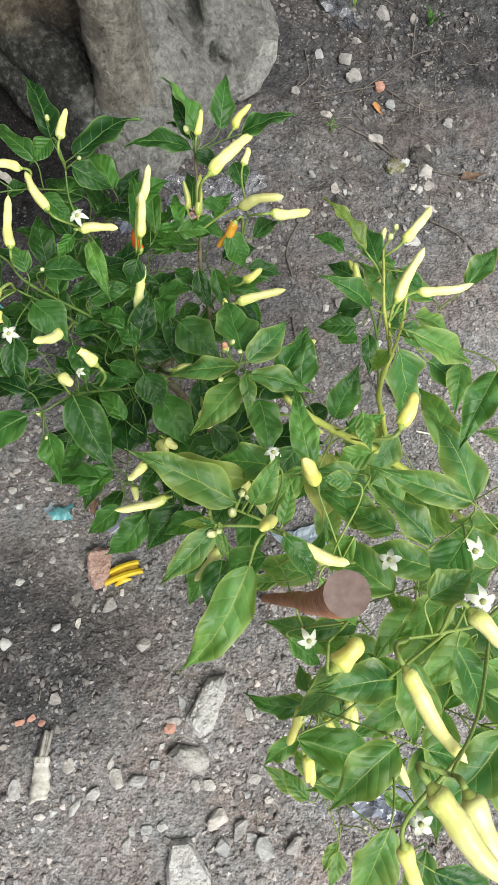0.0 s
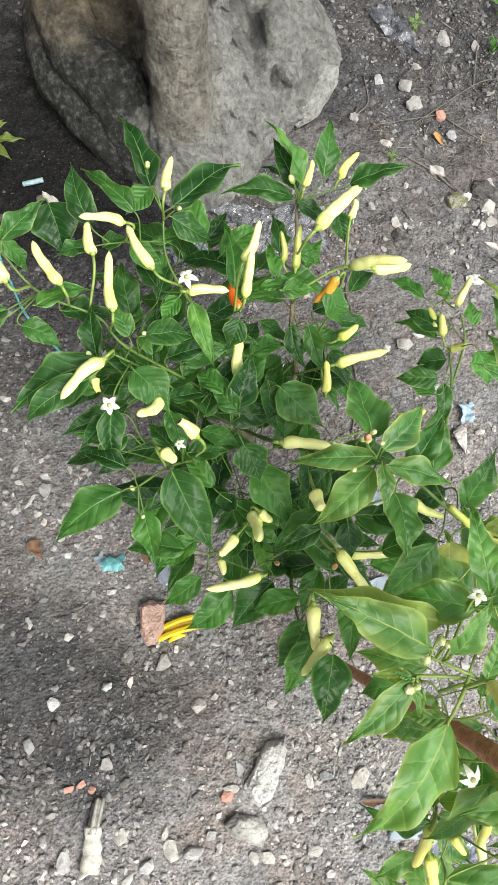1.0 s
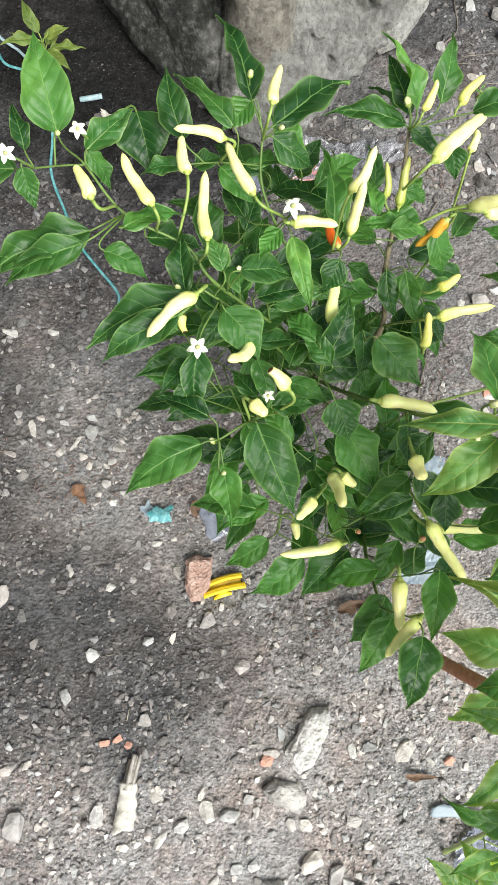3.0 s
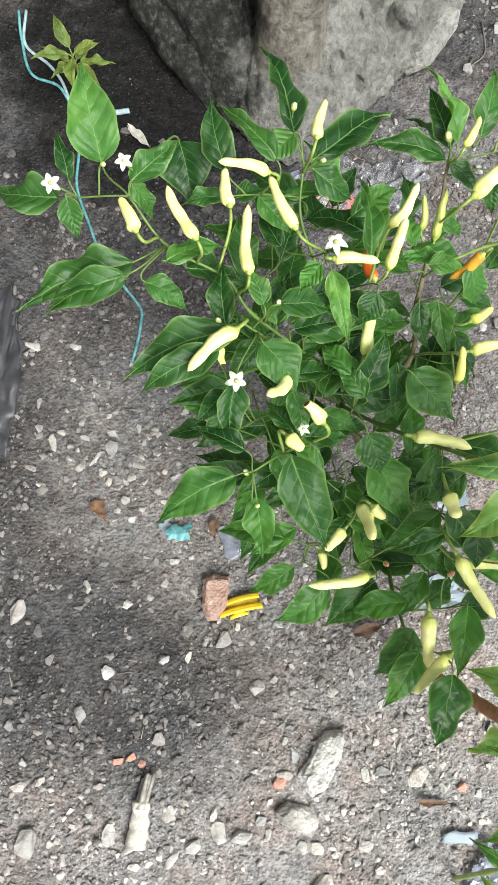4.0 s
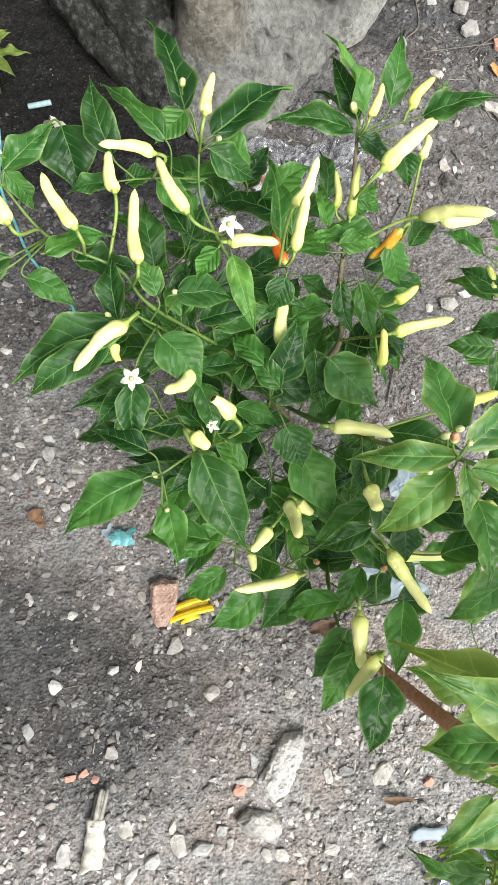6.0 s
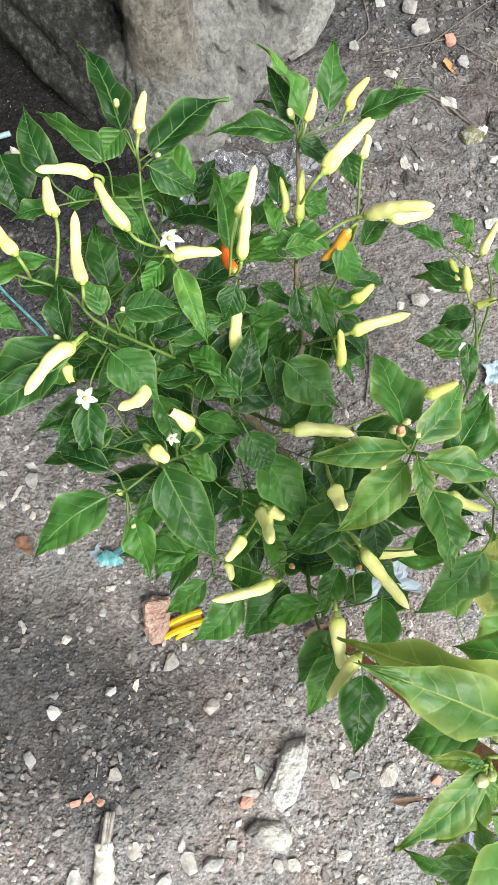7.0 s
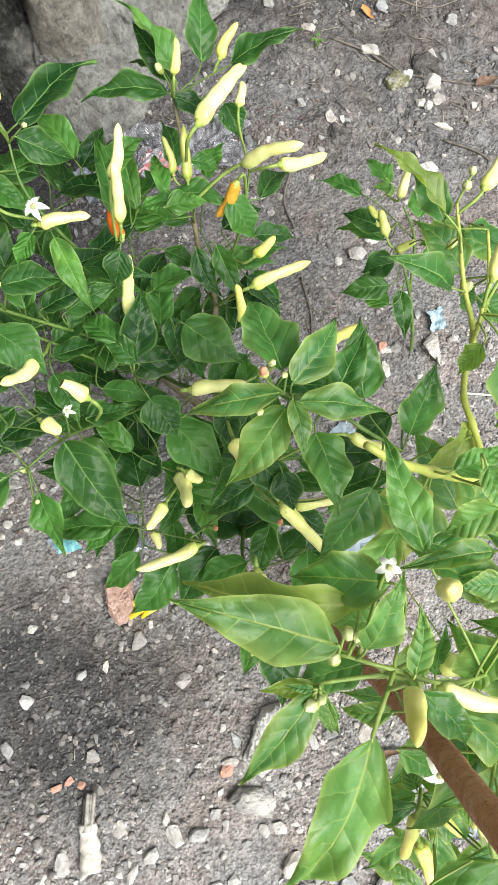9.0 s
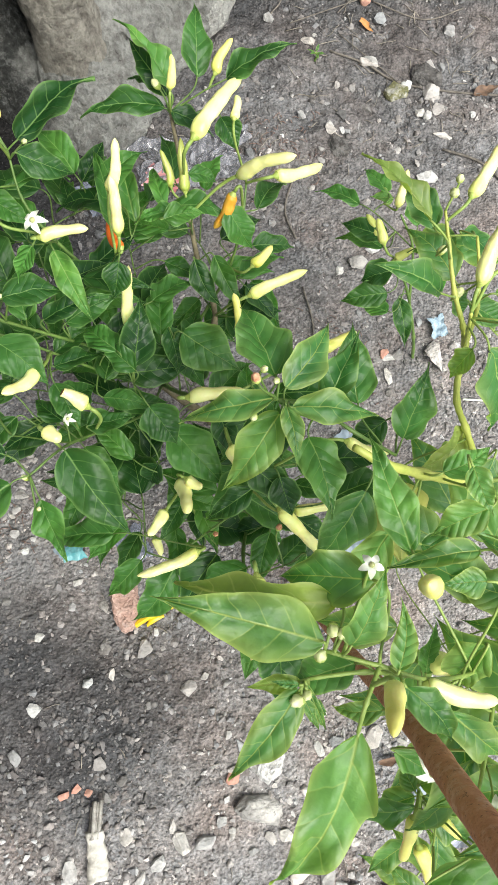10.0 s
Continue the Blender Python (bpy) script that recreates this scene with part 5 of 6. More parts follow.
pepper(low_plant, (0.622, 0.514, 0.46), (0.634, 0.5, 0.46), 0.0037, lemon)
pepper(low_plant, (0.647, 0.525, 0.45), (0.659, 0.48, 0.43), 0.0046, ivory)
flower(low_plant, (0.598, 0.514, 0.48), 0.0069, (0, 0))
flower(low_plant, (0.654, 0.481, 0.45), 0.0121, (0, 0))
# low plant at the far right
leaf(right_plant, (0.668, 1.131, 0.22), (0.62, 1.163, 0.2), 0.023, deep)
leaf(right_plant, (0.697, 1.086, 0.22), (0.646, 1.12, 0.2), 0.032, deep)
leaf(right_plant, (0.7, 1.092, 0.18), (0.651, 1.125, 0.15), 0.037, deep)
leaf(right_plant, (0.693, 1.034, 0.24), (0.658, 1.031, 0.22), 0.039, deep)
leaf(right_plant, (0.689, 1.015, 0.22), (0.636, 1.012, 0.2), 0.034, deep)
leaf(right_plant, (0.698, 1.007, 0.18), (0.669, 1.027, 0.16), 0.028, deep)
leaf(right_plant, (0.719, 1.032, 0.16), (0.727, 0.976, 0.13), 0.026, deep)
leaf(right_plant, (0.722, 1.078, 0.26), (0.717, 1.113, 0.26), 0.026, deep)
leaf(right_plant, (0.709, 1.156, 0.2), (0.689, 1.2, 0.18), 0.032, deep)
leaf(right_plant, (0.721, 1.033, 0.28), (0.741, 0.995, 0.26), 0.037, deep)
leaf(right_plant, (0.715, 1.148, 0.2), (0.687, 1.149, 0.2), 0.028, mid)
pepper(right_plant, (0.681, 1.058, 0.262), (0.673, 1.08, 0.278), 0.0053, lime)
pepper(right_plant, (0.688, 1.089, 0.213), (0.675, 1.116, 0.222), 0.0059, lime)
pepper(right_plant, (0.712, 1.121, 0.229), (0.715, 1.14, 0.275), 0.0051, ivory)
pepper(right_plant, (0.698, 1.046, 0.245), (0.715, 1.05, 0.26), 0.0051, lime)
# slender limb at the far right
leaf(near_plant, (0.612, 0.889, 0.63), (0.573, 0.93, 0.637), 0.019, lime_leaf, fold=0.45, roll=25)
leaf(near_plant, (0.626, 0.86, 0.589), (0.573, 0.866, 0.624), 0.022, green, fold=0.4)
leaf(near_plant, (0.641, 0.925, 0.55), (0.63, 0.971, 0.54), 0.024, green)
leaf(near_plant, (0.667, 0.933, 0.52), (0.638, 0.929, 0.5), 0.03, mid)
leaf(near_plant, (0.664, 0.925, 0.54), (0.694, 0.912, 0.52), 0.024, green)
leaf(near_plant, (0.659, 0.887, 0.52), (0.671, 0.877, 0.5), 0.021, green)
leaf(near_plant, (0.645, 0.824, 0.58), (0.633, 0.812, 0.56), 0.016, light)
leaf(near_plant, (0.677, 0.886, 0.5), (0.709, 0.873, 0.48), 0.026, green)
leaf(near_plant, (0.661, 0.899, 0.52), (0.632, 0.944, 0.52), 0.031, mid)
leaf(near_plant, (0.662, 0.834, 0.6), (0.725, 0.83, 0.56), 0.031, mid)
leaf(near_plant, (0.674, 0.869, 0.56), (0.715, 0.86, 0.54), 0.026, light)
leaf(near_plant, (0.648, 0.817, 0.6), (0.662, 0.778, 0.54), 0.039, mid)
leaf(near_plant, (0.712, 0.86, 0.48), (0.76, 0.841, 0.46), 0.035, green)
pepper(near_plant, (0.655, 0.926, 0.591), (0.68, 0.964, 0.589), 0.0046, ivory)
pepper(near_plant, (0.642, 0.854, 0.616), (0.657, 0.888, 0.645), 0.0047, ivory)
pepper(near_plant, (0.66, 0.862, 0.62), (0.706, 0.874, 0.62), 0.0041, ivory)
pepper(near_plant, (0.646, 0.745, 0.62), (0.657, 0.774, 0.62), 0.0057, lemon)
bud(near_plant, (0.64, 0.923, 0.6), 0.0039)
bud(near_plant, (0.645, 0.933, 0.6), 0.0032)
bud(near_plant, (0.641, 0.903, 0.56), 0.0034)
bud(near_plant, (0.655, 0.879, 0.54), 0.0043)


# leaves that fill the plants' insides, below the outer ones
def fill(owner, centre, spread, low, high, count, sizes, mat, seed):
    r = random.Random(seed)
    for _ in range(count):
        a, k = r.uniform(0, 2 * math.pi), r.uniform(0.1, 1.0) ** 0.6
        p = Vector((centre[0] + spread[0] * k * math.cos(a), centre[1] + spread[1] * k * math.sin(a), r.uniform(low, high)))
        out = Vector((math.cos(a + r.uniform(-0.8, 0.8)), math.sin(a + r.uniform(-0.8, 0.8)), r.uniform(-0.45, 0.15))).normalized()
        size = r.uniform(*sizes)
        leaf(owner, p, p + out * size, size * r.uniform(0.42, 0.52), mat)


fill(main_plant, (0.435, 0.865), (0.105, 0.125), 0.16, 0.36, 52, (0.05, 0.075), deep, 3)
fill(main_plant, (0.325, 0.945), (0.07, 0.07), 0.36, 0.44, 18, (0.045, 0.065), deep, 13)
fill(main_plant, (0.37, 1.02), (0.09, 0.07), 0.30, 0.42, 20, (0.045, 0.065), deep, 14)
fill(main_plant, (0.48, 1.03), (0.06, 0.08), 0.28, 0.38, 15, (0.045, 0.06), deep, 15)
fill(main_plant, (0.405, 0.795), (0.055, 0.05), 0.22, 0.36, 10, (0.05, 0.07), deep, 16)
fill(main_plant, (0.52, 0.78), (0.07, 0.09), 0.22, 0.42, 18, (0.05, 0.07), deep, 4)
fill(near_plant, (0.69, 0.64), (0.09, 0.10), 0.30, 0.54, 20, (0.06, 0.085), mid, 5)
fill(near_plant, (0.72, 0.62), (0.10, 0.16), 0.44, 0.64, 26, (0.06, 0.085), mid, 8)
fill(near_plant, (0.74, 0.50), (0.08, 0.10), 0.40, 0.60, 10, (0.06, 0.08), mid, 9)
fill(near_plant, (0.80, 0.62), (0.10, 0.10), 0.40, 0.58, 8, (0.06, 0.09), light, 10)
fill(near_plant, (0.86, 0.76), (0.06, 0.06), 0.36, 0.50, 3, (0.06, 0.08), mid, 11)
fill(low_plant, (0.68, 0.42), (0.07, 0.06), 0.24, 0.42, 14, (0.035, 0.055), light, 12)
fill(near_plant, (0.735, 0.90), (0.03, 0.05), 0.46, 0.52, 3, (0.05, 0.06), mid, 6)
fill(main_plant, (0.36, 0.87), (0.07, 0.08), 0.34, 0.42, 16, (0.045, 0.065), deep, 17)
fill(main_plant, (0.325, 0.885), (0.05, 0.06), 0.40, 0.46, 12, (0.04, 0.055), deep, 18)


# ---- the stake ----
def build_stake():
    line = spline([(0.6035, 0.647, -0.03), (0.592, 0.633, 0.2), (0.582, 0.62, 0.4), (0.573, 0.608, 0.6), (0.566, 0.600, 0.7), (0.5525, 0.592, 0.85), (0.538, 0.587, 0.965)], 24)
    vs, fs = tube(line, [0.0064 * (1 + 0.07 * noise.noise(Vector((i * 0.16, 3, 1)))) for i in range(len(line))], 18)
    # shallow scars and lumps along the wood
    for i, v in enumerate(vs):
        mid_p = Vector(line[i // 18])
        vs[i] = mid_p + (v - mid_p) * (1 + 0.05 * noise.noise(v * 130) + 0.04 * noise.noise(Vector((v.x * 260, v.y * 260, v.z * 60))))
    top = fs.pop()
    ob = thing("stake", mesh_of("stake", vs, fs, rust), "rough reddish-brown wooden stake stuck upright in the soil", "stake")
    ring = [vs[i] for i in top]
    part("cut_end", mesh_of("cut_end", ring, [tuple(range(len(ring)))], cut_end, False), ob, "pale sawn end")


build_stake()


# ---- loose stones and rubbish ----
def rock_mesh(seed, size, mat, n=16, name="stone", rough=0.0):
    """A broken stone: the hull of random points; rough also breaks its faces up with small lumps."""
    r = random.Random(seed)
    bm = bmesh.new()
    for _ in range(n):
        v = Vector((r.gauss(0, 1), r.gauss(0, 1), r.gauss(0, 1))).normalized() * r.uniform(0.8, 1.0)
        v = Vector((max(min(v.x, 0.8), -0.8), max(min(v.y, 0.8), -0.8), max(min(v.z, 0.7), -0.7)))
        bm.verts.new((v.x * size[0] / 1.6, v.y * size[1] / 1.6, v.z * size[2] / 1.5))
    hull = bmesh.ops.convex_hull(bm, input=bm.verts)
    bmesh.ops.delete(bm, geom=[g for g in hull["geom_interior"] if isinstance(g, bmesh.types.BMVert)], context="VERTS")
    if rough:
        small = min(size)
        cuts = 4 if max(size) > 0.04 else 2
        bmesh.ops.subdivide_edges(bm, edges=bm.edges[:], cuts=cuts, use_grid_fill=True)
        bmesh.ops.smooth_vert(bm, verts=bm.verts, factor=0.22, use_axis_x=True, use_axis_y=True, use_axis_z=True)
        bm.normal_update()
        for v in bm.verts:
            q = v.co / small * 1.6 + Vector((seed, 0, 0))
            v.co += v.normal * small * rough * (noise.noise(q) + 0.6 * noise.noise(q * 2.6) + 0.35 * noise.noise(q * 6.0))
    me = bpy.data.meshes.new(name)
    bm.to_mesh(me)
    bm.free()
    me.materials.append(mat)
    return me


def rock(x, y, size, turn, mat, label, category="stone", seed=1, name="stone", sink=0.3, rough=0.10, n=18, group=""):
    me = rock_mesh(seed, size, mat, n, name, rough)
    low = min(v.co.z for v in me.vertices)
    ob = thing(name, me, label, category, group)
    ob.matrix_world = pose(x, y, relief(x, y) - low - size[2] * sink, 0, 0, turn)
    return ob




def block(corners, high, mat, label, category, name, seed, top=0.82, rough=0.0022, lean=0.0, worn=0.3):
    """A broken-off block with the outline of its corners: flat-topped, chipped and pitted."""
    cx, cy = sum(c[0] for c in corners) / len(corners), sum(c[1] for c in corners) / len(corners)
    r = random.Random(seed)
    bm = bmesh.new()
    for k, z in ((1.0, -0.006), (1.0, high * 0.45), (top, high)):
        for x, y in corners:
            bm.verts.new(((x - cx) * k, (y - cy) * k, z * (1 + r.uniform(-0.12, 0.12)) + (lean * (x - cx) if z > 0 else 0)))
    bmesh.ops.convex_hull(bm, input=bm.verts)
    bmesh.ops.delete(bm, geom=[v for v in bm.verts if not v.link_faces], context="VERTS")
    bmesh.ops.triangulate(bm, faces=bm.faces)
    for _ in range(4):
        long = [e for e in bm.edges if e.calc_length() > 0.006]
        if long:
            bmesh.ops.subdivide_edges(bm, edges=long, cuts=1)
            bmesh.ops.triangulate(bm, faces=bm.faces)
    bmesh.ops.smooth_vert(bm, verts=bm.verts, factor=worn, use_axis_x=True, use_axis_y=True, use_axis_z=True)
    bm.normal_update()
    for v in bm.verts:
        q = v.co * 60 + Vector((seed, 0, 0))
        v.co += v.normal * rough * (noise.noise(q) * 1.5 + noise.noise(q * 2.7) + 0.7 * noise.noise(q * 6.0))
    me = bpy.data.meshes.new(name)
    bm.to_mesh(me)
    bm.free()
    me.materials.append(mat)
    ob = thing(name, me, label, category)
    ob.location = (cx, cy, relief(cx, cy))


LUMP = [(0.495, 0.462), (0.501, 0.452), (0.518, 0.438), (0.536, 0.453), (0.543, 0.483), (0.551, 0.51), (0.548, 0.529), (0.522, 0.522), (0.511, 0.49)]
SLAB = [(0.471, 0.413), (0.486, 0.428), (0.518, 0.425), (0.534, 0.411), (0.534, 0.399), (0.526, 0.386), (0.503, 0.395), (0.481, 0.4)]
block(LUMP, 0.020, concrete_mat, "long pale lump of broken concrete on the soil", "concrete", "concrete_lump", 17, 0.86, 0.0022, 0.0, 0.12)
CORNER = [(0.487, 0.300), (0.512, 0.304), (0.524, 0.284), (0.545, 0.264), (0.549, 0.236), (0.489, 0.233), (0.484, 0.268)]
block(CORNER, 0.020, concrete_mat, "whitish-grey broken block of concrete on gravel", "concrete", "concrete_lump", 29, 0.85, 0.0014, 0.1, 0.1)
block(SLAB, 0.014, slab_mat, "flat grey broken slab beside the concrete lump", "stone", "stone", 12, 0.70, 0.0010, -0.25, 0.08)

# gravel that nobody could count, and the larger chips one by one
protos = [rock_mesh(100 + i, (1, 0.85 - 0.03 * (i % 5), 0.72 - 0.05 * (i % 4)), pebble_mat, 11 if i % 2 else 9) for i in range(16)]
proto_v = [np.array([v.co[:] for v in p.vertices]) for p in protos]
proto_f = [[tuple(f.vertices) for f in p.polygons] for p in protos]


def build_gravel(count, lo, hi, power, seed, label, mat=pebble_mat, name="gravel"):
    r = np.random.RandomState(seed)
    vs, fs, smooth, n = [], [], [], 0
    for _ in range(count):
        x, y = r.uniform(-0.25, 1.1), r.uniform(0.12, 2.0)
        dens = 0.46 + 1.1 * noise.noise(Vector((x * 3.1, y * 3.1, 4.0))) + 1.3 * noise.noise(Vector((x * 13, y * 13, 8.0))) + (0.25 if y < 0.75 else -0.05 if y < 1.3 else -0.16)
        if ((x - 0.09) / 1.35) ** 2 + (y - 1.43) ** 2 < 0.046:
            dens -= 1.15
        if r.rand() > dens:
            continue
        k = r.randint(len(protos))
        s = lo + (hi - lo) * r.rand() ** power
        m = np.array(Euler((r.uniform(-0.9, 0.9), r.uniform(-0.9, 0.9), r.uniform(0, 6.3))).to_matrix())
        v = proto_v[k] @ m.T * (s, s, 0.72 * s) + (x, y, relief(x, y) + s * r.uniform(-0.14, 0.15))
        vs.append(v)
        fs += [tuple(i + n for i in f) for f in proto_f[k]]
        smooth += [k % 3 == 0] * len(proto_f[k])
        n += len(v)
    me = mesh_of(name, np.concatenate(vs), fs, mat, False)
    me.polygons.foreach_set("use_smooth", smooth)
    thing(name, me, label, name.replace("_", " "), kind="stuff")


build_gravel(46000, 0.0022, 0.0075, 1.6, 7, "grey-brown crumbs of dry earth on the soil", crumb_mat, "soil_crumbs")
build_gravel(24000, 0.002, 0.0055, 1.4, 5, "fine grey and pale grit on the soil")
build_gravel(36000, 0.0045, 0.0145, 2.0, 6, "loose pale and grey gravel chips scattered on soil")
shapes = [rock_mesh(200 + i, (1, 0.75, 0.55), stone_mat, 16, "stone", 0.07) for i in range(8)]
rs = random.Random(21)
for i in range(170):
    x, y = rs.uniform(-0.1, 1.0), rs.uniform(0.22, 1.85)
    if (x - TREE.x) ** 2 + (y - TREE.y) ** 2 < 0.18:
        continue
    s = rs.uniform(0.011, 0.021)
    ob = thing("stone", shapes[i % 8], "small angular stone lying on the soil", "stone", "scattered stones")
    ob.matrix_world = pose(x, y, relief(x, y) + 0.08 * s, 0, 0, rs.uniform(0, 360)) @ Matrix.Diagonal((s, s, s, 1))

chip_seed = [300]


def chip(x, y, w, h, turn, mat, label, category, name):
    chip_seed[0] += 1
    rock(x, y, (w, h, min(w, h) * 0.6), turn, mat, label, category, chip_seed[0], name, 0.22, 0.09, 14, "scattered " + name + "s")


def pale_chip(x, y, w, h, turn):
    chip(x, y, w, h, turn, pale_stone, "whitish angular stone lying on the soil", "stone", "stone")


def grey_chip(x, y, w, h, turn):
    chip(x, y, w, h, turn, slate_stone, "dull grey stone half sunk in the soil", "stone", "stone")


def brick_chip(x, y, w, h, turn):
    chip(x, y, w, h, turn, brick_mat, "small orange-red piece of broken brick", "brick", "brick_piece")


grey_chip(0.086, 0.608, 0.021, 0.038, 10)
pale_chip(0.218, 0.552, 0.023, 0.019, 0)
grey_chip(0.193, 0.494, 0.019, 0.026, 0)
grey_chip(0.3, 0.478, 0.021, 0.021, 20)
pale_chip(0.332, 0.391, 0.020, 0.022, 0)
grey_chip(0.261, 0.355, 0.020, 0.029, 10)
grey_chip(0.162, 0.331, 0.030, 0.039, 0)
pale_chip(0.401, 0.377, 0.022, 0.031, 30)
pale_chip(0.301, 0.322, 0.018, 0.011, 0)
pale_chip(0.347, 0.335, 0.010, 0.033, -28)
pale_chip(0.392, 0.396, 0.011, 0.022, 0)
grey_chip(0.371, 0.356, 0.022, 0.020, 0)
pale_chip(0.16, 0.405, 0.010, 0.018, -30)
pale_chip(0.288, 0.581, 0.019, 0.014, 0)
pale_chip(0.321, 0.59, 0.009, 0.020, 0)
grey_chip(0.366, 0.619, 0.020, 0.031, -30)
grey_chip(0.163, 0.851, 0.025, 0.025, 0)
pale_chip(0.142, 0.833, 0.007, 0.028, -25)
pale_chip(0.08, 0.844, 0.011, 0.028, 20)
pale_chip(0.157, 0.875, 0.021, 0.010, 0)
pale_chip(0.081, 0.989, 0.019, 0.010, -10)
pale_chip(0.088, 0.862, 0.014, 0.009, 0)
grey_chip(0.048, 0.898, 0.010, 0.016, 0)
pale_chip(0.077, 0.783, 0.017, 0.010, -20)
grey_chip(0.196, 0.817, 0.016, 0.013, 0)
grey_chip(0.195, 0.784, 0.014, 0.013, 0)
pale_chip(0.279, 0.712, 0.014, 0.012, 0)
pale_chip(0.382, 0.641, 0.011, 0.015, 0)
grey_chip(0.432, 0.373, 0.031, 0.023, 10)
grey_chip(0.455, 0.398, 0.015, 0.016, 0)
grey_chip(0.469, 0.502, 0.011, 0.013, 0)
grey_chip(0.486, 0.487, 0.011, 0.023, 20)
pale_chip(0.524, 0.573, 0.012, 0.020, 10)
pale_chip(0.588, 0.473, 0.012, 0.026, 20)
pale_chip(0.658, 0.481, 0.023, 0.043, -35)
pale_chip(0.697, 0.474, 0.017, 0.014, 0)
pale_chip(0.536, 0.374, 0.021, 0.016, 0)
grey_chip(0.516, 0.373, 0.016, 0.018, 0)
grey_chip(0.478, 0.459, 0.024, 0.012, 0)
pale_chip(0.591, 0.364, 0.013, 0.011, 0)
pale_chip(0.764, 0.44, 0.020, 0.010, 20)
pale_chip(0.67, 0.403, 0.009, 0.019, 0)
pale_chip(0.303, 0.387, 0.007, 0.007, 0)
pale_chip(0.17, 0.656, 0.011, 0.015, 0)
pale_chip(0.624, 0.492, 0.008, 0.017, 0)
pale_chip(0.632, 0.519, 0.007, 0.021, -10)
grey_chip(0.626, 0.359, 0.019, 0.013, 0)
pale_chip(0.467, 0.386, 0.010, 0.010, 0)
grey_chip(0.422, 0.565, 0.023, 0.020, 40)
grey_chip(0.599, 0.386, 0.025, 0.016, 0)
pale_chip(0.667, 1.549, 0.025, 0.018, -15)
pale_chip(0.761, 1.503, 0.030, 0.023, 0)
pale_chip(0.819, 1.462, 0.020, 0.016, 0)
grey_chip(0.856, 1.443, 0.020, 0.035, 10)
grey_chip(0.863, 1.415, 0.018, 0.025, -30)
pale_chip(0.842, 1.401, 0.013, 0.016, 0)
pale_chip(0.864, 1.366, 0.032, 0.011, -20)
grey_chip(0.9, 1.559, 0.024, 0.024, 0)
pale_chip(0.688, 1.385, 0.017, 0.021, 30)
pale_chip(0.831, 1.292, 0.035, 0.024, 10)
grey_chip(0.707, 1.155, 0.029, 0.025, 30)
pale_chip(0.679, 1.145, 0.013, 0.017, 0)
grey_chip(0.803, 0.998, 0.034, 0.052, 20)
pale_chip(0.736, 1.006, 0.028, 0.012, 0)
pale_chip(0.734, 0.976, 0.011, 0.028, 10)
grey_chip(0.706, 1.468, 0.011, 0.012, 0)
pale_chip(0.61, 1.375, 0.008, 0.008, 0)
pale_chip(0.936, 1.437, 0.009, 0.008, 0)
grey_chip(0.716, 1.382, 0.009, 0.017, 0)
pale_chip(0.918, 1.403, 0.011, 0.014, 0)
pale_chip(0.539, 1.225, 0.015, 0.015, 0)
grey_chip(0.644, 1.414, 0.017, 0.017, 30)
pale_chip(0.678, 1.559, 0.009, 0.007, 0)
grey_chip(0.648, 1.679, 0.021, 0.023, 0)
grey_chip(0.7, 1.678, 0.029, 0.029, 0)
grey_chip(0.774, 1.804, 0.030, 0.037, 0)
grey_chip(0.607, 1.595, 0.018, 0.020, 0)
grey_chip(0.835, 1.795, 0.019, 0.024, 0)
pale_chip(0.72, 1.729, 0.023, 0.015, -20)
grey_chip(0.86, 1.488, 0.024, 0.035, 0)
pale_chip(0.686, 1.393, 0.014, 0.026, 20)
pale_chip(0.706, 1.385, 0.010, 0.016, 0)
pale_chip(0.767, 1.399, 0.008, 0.008, 0)
pale_chip(0.834, 1.409, 0.016, 0.018, 0)
pale_chip(0.550, 0.329, 0.033, 0.028, 20)
pale_chip(0.620, 0.294, 0.037, 0.034, 50)
grey_chip(0.585, 0.318, 0.024, 0.034, -20)
grey_chip(0.560, 0.292, 0.022, 0.030, -30)
pale_chip(0.452, 0.312, 0.020, 0.016, 0)
pale_chip(0.474, 0.318, 0.018, 0.014, 40)
pale_chip(0.604, 0.312, 0.018, 0.020, 0)
pale_chip(0.425, 0.290, 0.014, 0.030, 10)
grey_chip(0.665, 0.300, 0.030, 0.028, 0)
brick_chip(0.472, 0.449, 0.021, 0.018, 20)
brick_chip(0.724, 0.481, 0.018, 0.017, 0)
brick_chip(0.255, 0.445, 0.016, 0.012, 20)
brick_chip(0.27, 0.452, 0.015, 0.011, 30)
brick_chip(0.286, 0.446, 0.011, 0.010, 50)
brick_chip(0.768, 1.626, 0.021, 0.027, 0)
brick_chip(0.732, 1.01, 0.015, 0.016, 0)
grey_chip(0.788, 1.587, 0.022, 0.031, 10)
pale_chip(0.764, 1.505, 0.038, 0.024, -10)
grey_chip(0.717, 1.64, 0.031, 0.028, 20)
pale_chip(0.82, 1.461, 0.018, 0.018, 0)
grey_chip(0.801, 1.447, 0.031, 0.023, -20)
grey_chip(0.856, 1.442, 0.029, 0.038, 0)
pale_chip(0.843, 1.4, 0.016, 0.018, 0)
grey_chip(0.731, 1.179, 0.026, 0.020, 20)
grey_chip(0.707, 1.157, 0.024, 0.019, -30)
pale_chip(0.769, 1.086, 0.020, 0.015, 0)
grey_chip(0.814, 1.059, 0.017, 0.018, 0)

